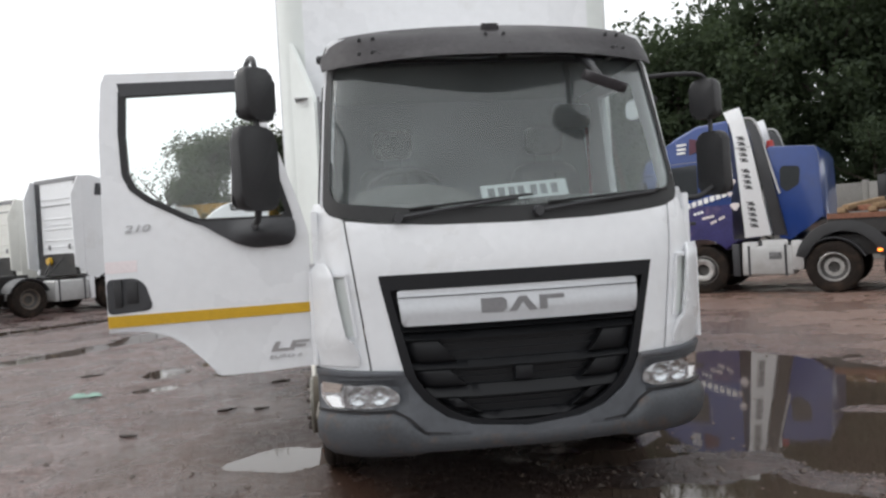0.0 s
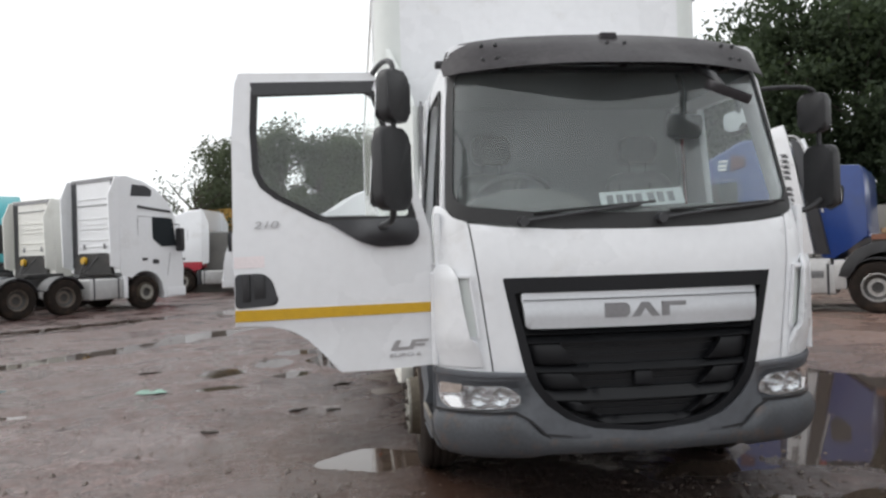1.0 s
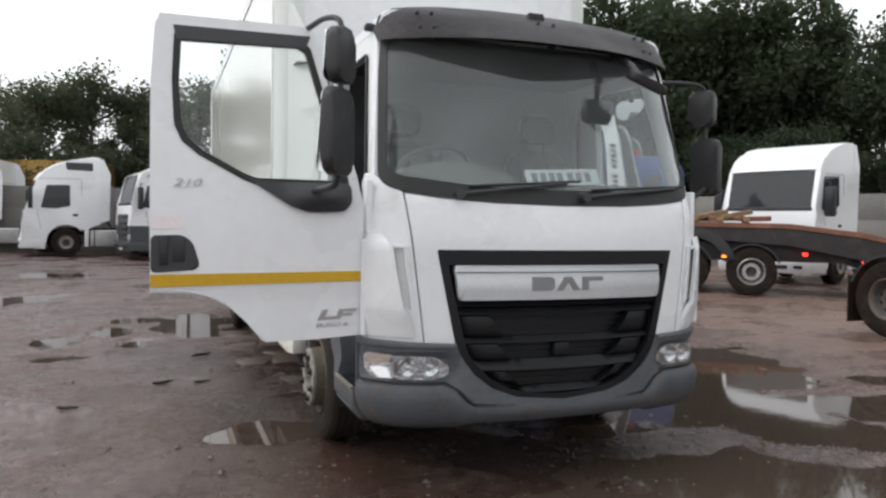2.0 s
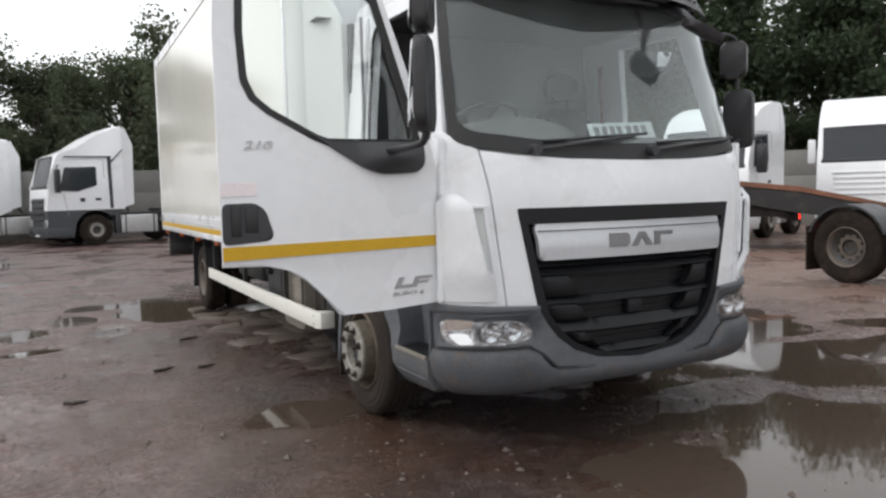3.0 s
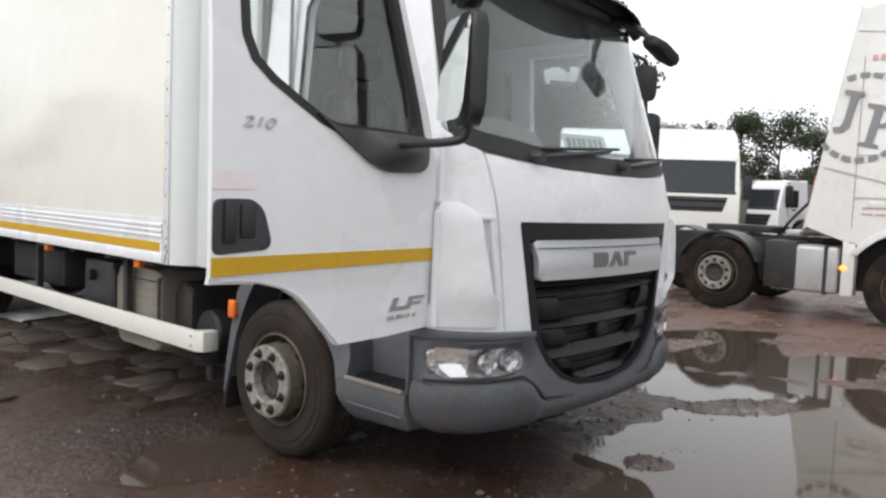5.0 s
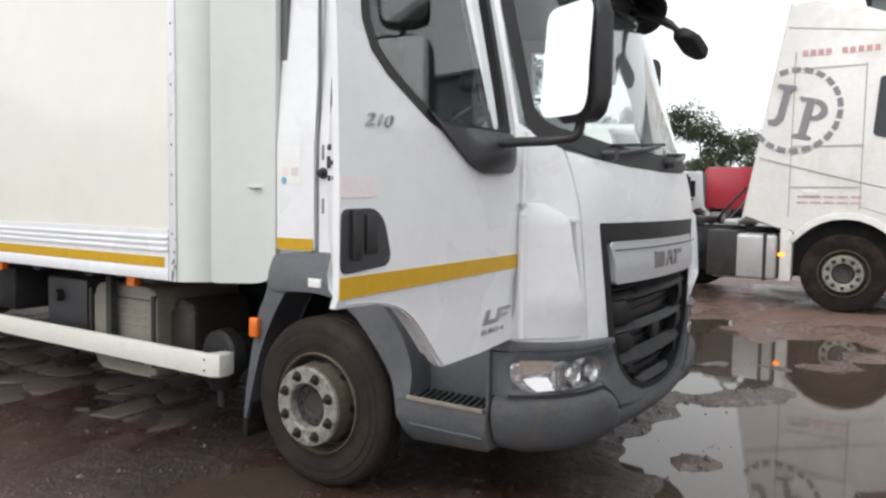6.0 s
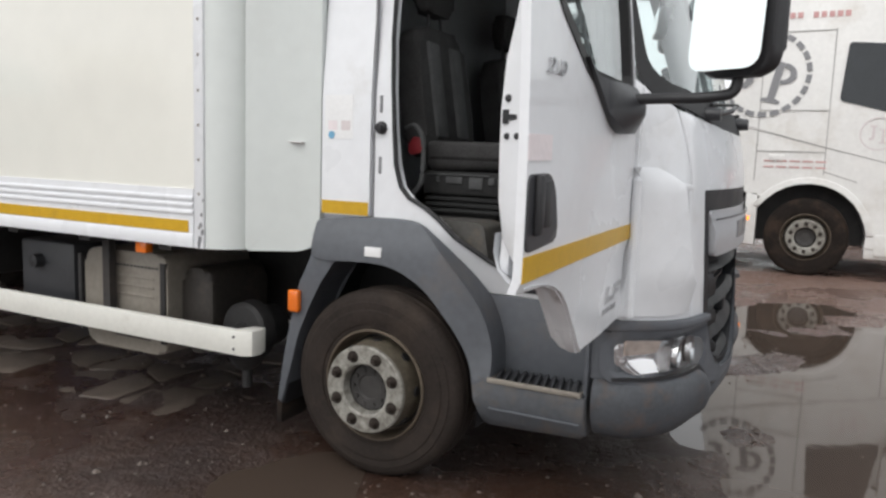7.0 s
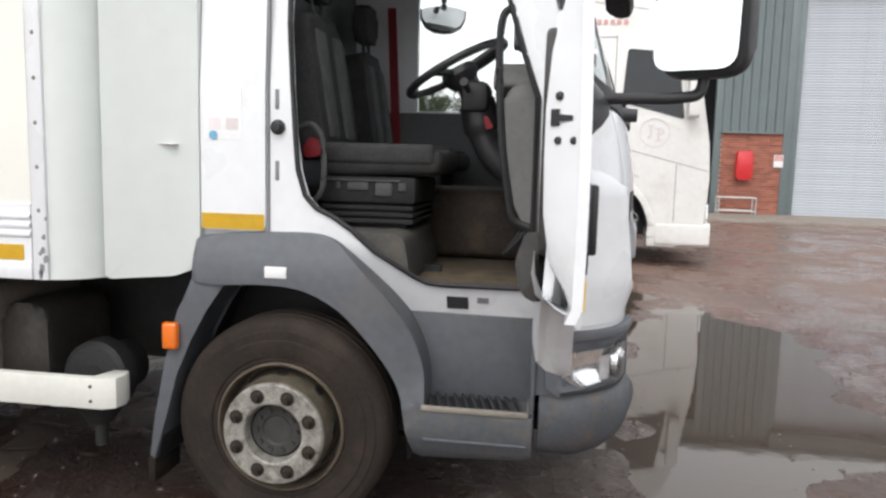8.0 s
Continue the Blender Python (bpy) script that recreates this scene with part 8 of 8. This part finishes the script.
    for ya, za, yb, zb in ((2.48, 1.96, 1.30, 1.64), (1.30, 1.64, 0.03, 1.32), (1.30, 1.30, 1.30, 3.10), (2.10, 1.20, 2.10, 3.30), (1.30, 3.08, 2.1, 3.08), (2.10, 2.10, 1.30, 2.10), (2.10, 1.58, 1.30, 1.58), (2.20, 3.62, 0.9, 3.44), (0.44, 1.40, 0.44, 0.62), (1.30, 1.34, 0.92, 1.22)):
        bm = BM()
        d = Vector((yb - ya, zb - za)).normalized() * 0.006
        prism(bm, [(ya + d.y, za - d.x), (yb + d.y, zb - d.x), (yb - d.y, zb + d.x), (ya - d.y, za + d.x)], "x", 0.0, 0.004)
        for v in bm.verts:
            v.co.x += xf(v.co.z) + 0.001
        part("panel_seam", bm, SEAMINK, t)
    bm = BM()
    lathe(bm, [(0.0001, 0.10), (0.05, 0.09), (0.07, 0.0), (0.07, -0.06)], (-0.5, 1.6, 3.86), "z", 14)
    part("beacon", bm, AMBER, t, "amber roof beacon")
    bm = BM()
    box(bm, -1.262, -1.24, 2.12, 2.20, 0.68, 0.73, 0.01)
    part("side_marker", bm, AMBERLIT, t, "lit amber side marker")
    bm = BM()
    box(bm, -0.95, 0.95, 2.75, 2.95, 1.06, 1.14, 0.02)
    part("catwalk", bm, ALU, t)
    bm = BM()
    box(bm, -1.266, -0.70, 2.70, 3.10, 0.38, 1.0, 0.03)
    part("battery_box", bm, CHASSIS, t, "black battery box")
    for sg in (-1, 1):
        bm = BM()
        box(bm, sg * 1.24, sg * 0.80, 5.70, 5.72, 0.14, 0.78, 0.004)
        part("mud_flap", bm, RUBBER, t)
        bm = BM()
        box(bm, sg * 1.262, sg * 1.24, 4.40, 4.48, 0.72, 0.77, 0.01)
        part("side_marker", bm, AMBERLIT, t, "lit amber side marker")


POLISHED = mat("polished_wheel_metal", (0.50, 0.49, 0.48), 0.35, metal=0.7, vary=0.3, scale=16, dirt=(0.10, 0.085, 0.07), dirt_amount=0.35, dirt_scale=12)
MAROON = mat("maroon_livery_paint", (0.075, 0.016, 0.035), 0.4, vary=0.2)
REDBEACON = mat("red_beacon_plastic", (0.42, 0.03, 0.02), 0.3, vary=0.1)


def build_recovery():
    """A blue heavy truck with a flat dark bed and ramps, and the leaning white panel behind its cab."""
    at = stand(-132, (8.44, 9.4), (1.24, 3.87))
    t = tractor("blue and violet heavy recovery truck with flat ramp bed", at, BLUEPAINT, nose=NOSE, roof=[(0.5, 3.0), (0.9, 3.32), (1.4, 3.55), (2.05, 3.60)], length=2.05, low=PURPLE, low_z=1.85, side_win=[[(0.42, 2.02), (0.58, 2.72), (1.38, 2.74), (1.38, 2.12)]],
                axles=(1.42, 3.87, 5.2), chassis=7.2, tank=True, name="recovery_truck", category="truck", group="", lamp_on=True, rear_ribs=False)
    for sg in (-1, 1):
        bm = BM()
        prism(bm, [(2.29, 1.14), (2.79, 1.18), (2.49, 2.99), (2.38, 3.53), (2.30, 3.82), (1.98, 3.75), (2.10, 3.45), (2.14, 3.26), (2.17, 3.0)], "x", sg * 1.26, sg * 1.18, 0.01)
        pn = part("leaning_panel", bm, FARWHITE, t, "white leaning side panel with dark lettering bars")
        for i in range(17):
            if i in (5, 6, 11):
                continue
            z = 1.34 + 0.112 * i
            yc = 2.50 - 0.098 * (z - 1.2)
            bm = BM()
            prism(bm, [(yc - 0.085, z + 0.02), (yc + 0.075, z), (yc + 0.06, z + 0.05), (yc + 0.02, z + 0.055), (yc + 0.05, z + 0.085), (yc - 0.10, z + 0.09), (yc - 0.09, z + 0.065), (yc - 0.03, z + 0.06)], "x", sg * 1.266, sg * 1.258)
            part("text_bar", bm, INK, pn)
        bm = BM()
        box(bm, sg * 1.264, sg * 1.25, 2.17, 2.49, 2.985, 2.995)
        part("panel_joint", bm, INK, pn)
        bm = BM()
        prism(bm, [(2.82, 1.16), (3.08, 1.16), (2.70, 3.15), (2.62, 3.40), (2.50, 3.52), (2.40, 3.55), (2.51, 2.99)], "x", sg * 1.22, sg * 1.05, 0.03)
        part("exhaust_cover", bm, SATIN, t)
        bm = BM()
        tube(bm, smooth_path([(sg * 1.2, 2.20, 3.58), (sg * 1.2, 2.48, 3.575), (sg * 1.2, 2.60, 3.45), (sg * 1.2, 2.69, 3.15), (sg * 1.2, 2.74, 2.92), (sg * 1.2, 2.97, 2.0)]), 0.022, 6)
        part("grab_rail", bm, ALU, t)
        # livery marks on the flank
        for ya, za, yb, zb, hi, count in ((1.13, 1.80, 2.00, 2.03, 0.11, 7), (1.28, 1.66, 1.50, 1.71, 0.05, 3), (1.0, 2.99, 1.22, 3.00, 0.045, 1), (1.0, 3.07, 1.24, 3.08, 0.045, 1), (1.0, 3.16, 1.26, 3.175, 0.045, 1), (1.62, 1.45, 1.95, 1.60, 0.05, 2), (1.45, 1.56, 1.78, 1.62, 0.05, 1)):
            for i in range(count):
                u, v = i / count, (i + 0.75) / count
                bm = BM()
                prism(bm, [(ya + (yb - ya) * u, za + (zb - za) * u), (ya + (yb - ya) * v, za + (zb - za) * v), (ya + (yb - ya) * v - 0.01, za + (zb - za) * v + hi), (ya + (yb - ya) * u - 0.01, za + (zb - za) * u + hi)], "x", sg * 1.246, sg * (1.238 if za < 2.5 else 1.19))
                part("text_bar", bm, LABELWHITE if za > 1.65 else PALEINK, t)
        for yy, zz, r in ((2.08, 2.30, 0.07), (2.03, 2.06, 0.05), (2.12, 1.80, 0.085)):
            bm = BM()
            prism(bm, [(yy + r * math.cos(a) * (1 + 0.4 * math.sin(3 * a)), zz + r * math.sin(a)) for a in [k * math.pi / 5 for k in range(10)]], "x", sg * 1.246, sg * 1.20)
            part("livery_patch", bm, PALEINK, t, "pale dab of painted livery")
        bm = BM()
        prism(bm, [(1.24, 2.96), (1.55, 3.06), (1.53, 3.24), (1.26, 3.30)], "x", sg * 1.226, sg * 1.17)
        part("livery_patch", bm, MAROON, t, "dark maroon patch of painted livery")
        for y0, y1, z1 in ((2.22, 2.53, 1.05), (2.60, 3.08, 1.08), (3.14, 3.35, 1.05)):
            bm = BM()
            prism(bm, rounded([(y0, 0.47), (y0, z1), (y1, z1), (y1, 0.47)], 0.04), "x", sg * 1.235, sg * 0.70, 0.015)
            lk = part("side_locker", bm, ALU, t, "silver side locker")
            if y1 - y0 > 0.4:
                bm = BM()
                box(bm, sg * 1.24, sg * 1.23, y0 + 0.12, y1 - 0.12, 0.68, 0.84, 0.004)
                part("locker_recess", bm, GREYINK, lk)
        bm = BM()
        prism(bm, arc_pts(4.05, 0.55, 0.86, 12, 168, 14) + arc_pts(4.05, 0.55, 0.66, 168, 12, 14), "x", sg * 1.255, sg * 0.75, 0.02)
        part("rear_mudguard", bm, BLACK, t)
    bm = BM()
    prism(bm, [(2.92, 1.10), (2.74, 2.90), (2.82, 2.97), (3.63, 2.89), (3.70, 2.75), (3.745, 1.47), (3.40, 1.30), (3.16, 1.06)], "x", -1.18, 1.18, 0.04)
    bx = part("crew_cab", bm, BLUEPAINT, t, "blue rear cab section")
    for sg in (-1, 1):
        bm = BM()
        prism(bm, rounded([(2.98, 2.14), (2.99, 2.50), (3.06, 2.55), (3.33, 2.52), (3.36, 2.45), (3.33, 2.16), (3.10, 2.02)], 0.05), "x", sg * 1.186, sg * 1.15)
        part("window", bm, DARKGLASS, bx)
    bm = BM()
    lathe(bm, [(0.0001, 0.17), (0.06, 0.15), (0.08, 0.0), (0.08, -0.05)], (0.98, 2.80, 2.95), "z", 14)
    part("beacon", bm, REDBEACON, t, "red beacon lamp")
    for ob in t.children_recursive:
        if ob.name.startswith(("rim", "wheel_nut")):
            ob.data.materials[0] = POLISHED
    bm = BM()
    prism(bm, [(3.80, 1.45), (5.9, 1.43), (7.2, 1.28), (9.9, 0.68), (9.9, 0.50), (8.9, 0.55), (7.2, 0.80), (5.9, 1.06), (3.80, 1.20)], "x", -1.25, 1.25)
    part("ramp_bed", bm, CHASSIS, t, "dark flat bed sloping down to a ramp")
    for sg in (-1, 1):
        bm = BM()
        prism(bm, [(3.80, 1.53), (5.9, 1.51), (7.2, 1.35), (9.9, 0.73), (9.9, 0.64), (7.2, 1.25), (5.9, 1.41), (3.80, 1.43)], "x", sg * 1.275, sg * 1.20)
        part("bed_edge", bm, RUSTBEAM, t, "rusty orange bed edge")
        bm = BM()
        box(bm, sg * 1.29, sg * 1.27, 4.62, 4.70, 0.78, 0.83, 0.008)
        part("side_marker", bm, AMBERLIT, t, "lit amber side marker")
    bm = BM()
    box(bm, -1.05, 1.05, 3.95, 7.0, 0.72, 1.12, 0.01)
    part("bed_frame", bm, CHASSIS, t)
    for sg in (-1, 1):
        bm = BM()
        box(bm, sg * 1.268, sg * 1.245, 6.15, 6.24, 0.86, 0.92, 0.008)
        part("tail_lamp", bm, REDLENS, t, "lit red side lamp")
    for i in range(8):
        bm = BM()
        box(bm, -0.55, 0.55, -0.07, 0.07, 0, 0.10, 0.012)
        ob = part("timber", bm, [WOOD, RUSTBEAM][i % 3 == 1], t)
        ob.matrix_basis = pose(0.75 - 0.03 * i, 4.05 + 0.17 * i, 1.47 + 0.09 * (i % 3), 6 * (i % 2), 7 * ((i * 7) % 3 - 1), 35 * math.sin(i * 2.1))


build_parked()


# ---- clutter on the ground ----
def build_clutter():
    rnd = random.Random(3)
    def stick(a, b, r):
        bm = BM()
        a, b = Vector(a), Vector(b)
        pts = [a.lerp(b, k / 4) + Vector((rnd.uniform(-0.012, 0.012), rnd.uniform(-0.012, 0.012), 0)) for k in range(5)]
        tube(bm, pts, [r * 0.7, r, r, r * 0.8, r * 0.5], 6)
        single("stick", bm, WOODWET, "short dark wet stick lying on the ground", "stick", "sticks on the ground")
    for a, b in (((-2.10, 3.20), (-1.93, 3.27)), ((-1.79, 3.15), (-1.64, 3.16)), ((-2.75, 2.5), (-2.6, 2.45)), ((-1.75, 4.4), (-1.55, 4.55)), ((-4.2, 5.9), (-3.95, 6.0))):
        z = ground_height(*a) + 0.012
        stick((*a, z), (*b, z), 0.014)
    sh = BM()
    n = 9
    vs = [[sh.verts.new((x * 0.06 - 0.27, y * 0.05 - 0.2, 0.012 + 0.035 * abs(noise.noise(Vector((x * 0.6, y * 0.6, 1)))))) for x in range(n)] for y in range(n)]
    for j in range(n - 1):
        for i in range(n - 1):
            sh.faces.new((vs[j][i], vs[j][i + 1], vs[j + 1][i + 1], vs[j + 1][i]))
    bmesh.ops.solidify(sh, geom=sh.faces[:], thickness=0.004)
    ob = single("plastic_sheet", sh, LABELWHITE, "crumpled white plastic sheet lying under the truck", "plastic sheet", at=pose(-0.45, 6.15, 0.0, 0, 0, 15) @ Matrix.Diagonal((1.3, 1.3, 1.6, 1)))
    rag = BM()
    vs = [[rag.verts.new((x * 0.045 - 0.16, y * 0.04 - 0.10, 0.006 + 0.05 * abs(noise.noise(Vector((x * 0.7, y * 0.7, 5)))))) for x in range(8)] for y in range(6)]
    for j in range(5):
        for i in range(7):
            if (i, j) not in ((0, 0), (6, 4), (6, 3), (0, 4), (3, 4)):
                rag.faces.new((vs[j][i], vs[j][i + 1], vs[j + 1][i + 1], vs[j + 1][i]))
    bmesh.ops.solidify(rag, geom=rag.faces[:], thickness=0.004)
    single("rag", rag, GREENRAG, "crumpled pale green rag lying on the wet ground", "rag", at=pose(-3.68, 4.56, ground_height(-3.68, 4.56) - 0.004, 0, 0, 10))
    # loose stones
    verts, faces = [], []
    for k in range(9000):
        x, y = rnd.uniform(-6.5, 5.0), rnd.uniform(-2.6, 10)
        if rnd.random() < 0.08:
            x, y = rnd.uniform(0.2, 2.4), rnd.uniform(-0.4, 1.0)
        r = rnd.uniform(0.004, 0.012) * (1 if rnd.random() < 0.93 else 2.2)
        c = Vector((x, y, ground_height(x, y) + r * 0.2))
        b = len(verts)
        top = [c + Vector((r * rnd.uniform(0.7, 1.3) * math.cos(a), r * rnd.uniform(0.7, 1.3) * math.sin(a), 0)) for a in (0, 1.26, 2.5, 3.77, 5.03)]
        verts += [tuple(p) for p in top] + [tuple(c + Vector((rnd.uniform(-0.3, 0.3) * r, 0, r * rnd.uniform(0.5, 0.9))))]
        faces += [(b + i, b + (i + 1) % 5, b + 5) for i in range(5)]
    me = bpy.data.meshes.new("loose_stones")
    me.from_pydata(verts, [], faces)
    me.materials.append(STONE)
    tagged(new("loose_stones", me), "loose grey-brown grit and small stones scattered over the yard", "stones", kind="stuff")


WOODWET = mat("wet_dark_wood", (0.030, 0.022, 0.017), 0.5, vary=0.3, scale=20, bump=0.3)
GREENRAG = mat("faded_green_cloth", (0.22, 0.34, 0.29), 0.8, vary=0.3, scale=14, bump=0.3)
STONE = mat("grit_stone", (0.095, 0.074, 0.062), 0.5, vary=0.35, scale=3)
build_clutter()


def build_slab():
    """Old broken concrete under the truck: flat uneven pieces with dark cracks between."""
    slab = tagged(new("broken_slab"), "old pale concrete slab cracked into pieces under the truck", "pavement", kind="structure")
    rnd = random.Random(8)
    nx, ny = 7, 15
    def corner(i, j):
        r = random.Random(i * 97 + j * 13)
        return Vector((-1.32 + 0.34 * i + r.uniform(-0.11, 0.11) - 0.08 * (j % 3 == 0), 1.95 + 0.32 * j + r.uniform(-0.11, 0.11)))
    for j in range(ny):
        for i in range(nx):
            if rnd.random() < 0.12 or (i == 0 and rnd.random() < 0.4):
                continue
            q = [corner(i, j), corner(i + 1, j), corner(i + 1, j + 1), corner(i, j + 1)]
            c = sum(q, Vector((0, 0))) / 4
            if c.x < -0.52 - 0.62 * (c.y - 2.0) or (c.x < -1.0 and c.y < 3.9):
                continue
            pts = []
            for a, b in zip(q, q[1:] + q[:1]):
                for s in (0.12, 0.5, 0.88):
                    p = a.lerp(b, s)
                    p = c + (p - c) * (0.91 + rnd.uniform(-0.09, 0.05))
                    pts.append(tuple(p))
            bm = BM()
            prism(bm, pts, "z", -0.03, 0.011 + rnd.uniform(-0.005, 0.003), 0.004)
            part("slab_piece", bm, SLABPIECE, slab)


SLABPIECE = mat("damp_old_concrete", (0.108, 0.086, 0.071), 0.55, vary=0.2, scale=3, bump=0.25, bump_scale=60, dirt=(0.07, 0.05, 0.04), dirt_amount=0.4, dirt_scale=2.5, per_object=0.15, rough_vary=0.12)
build_slab()
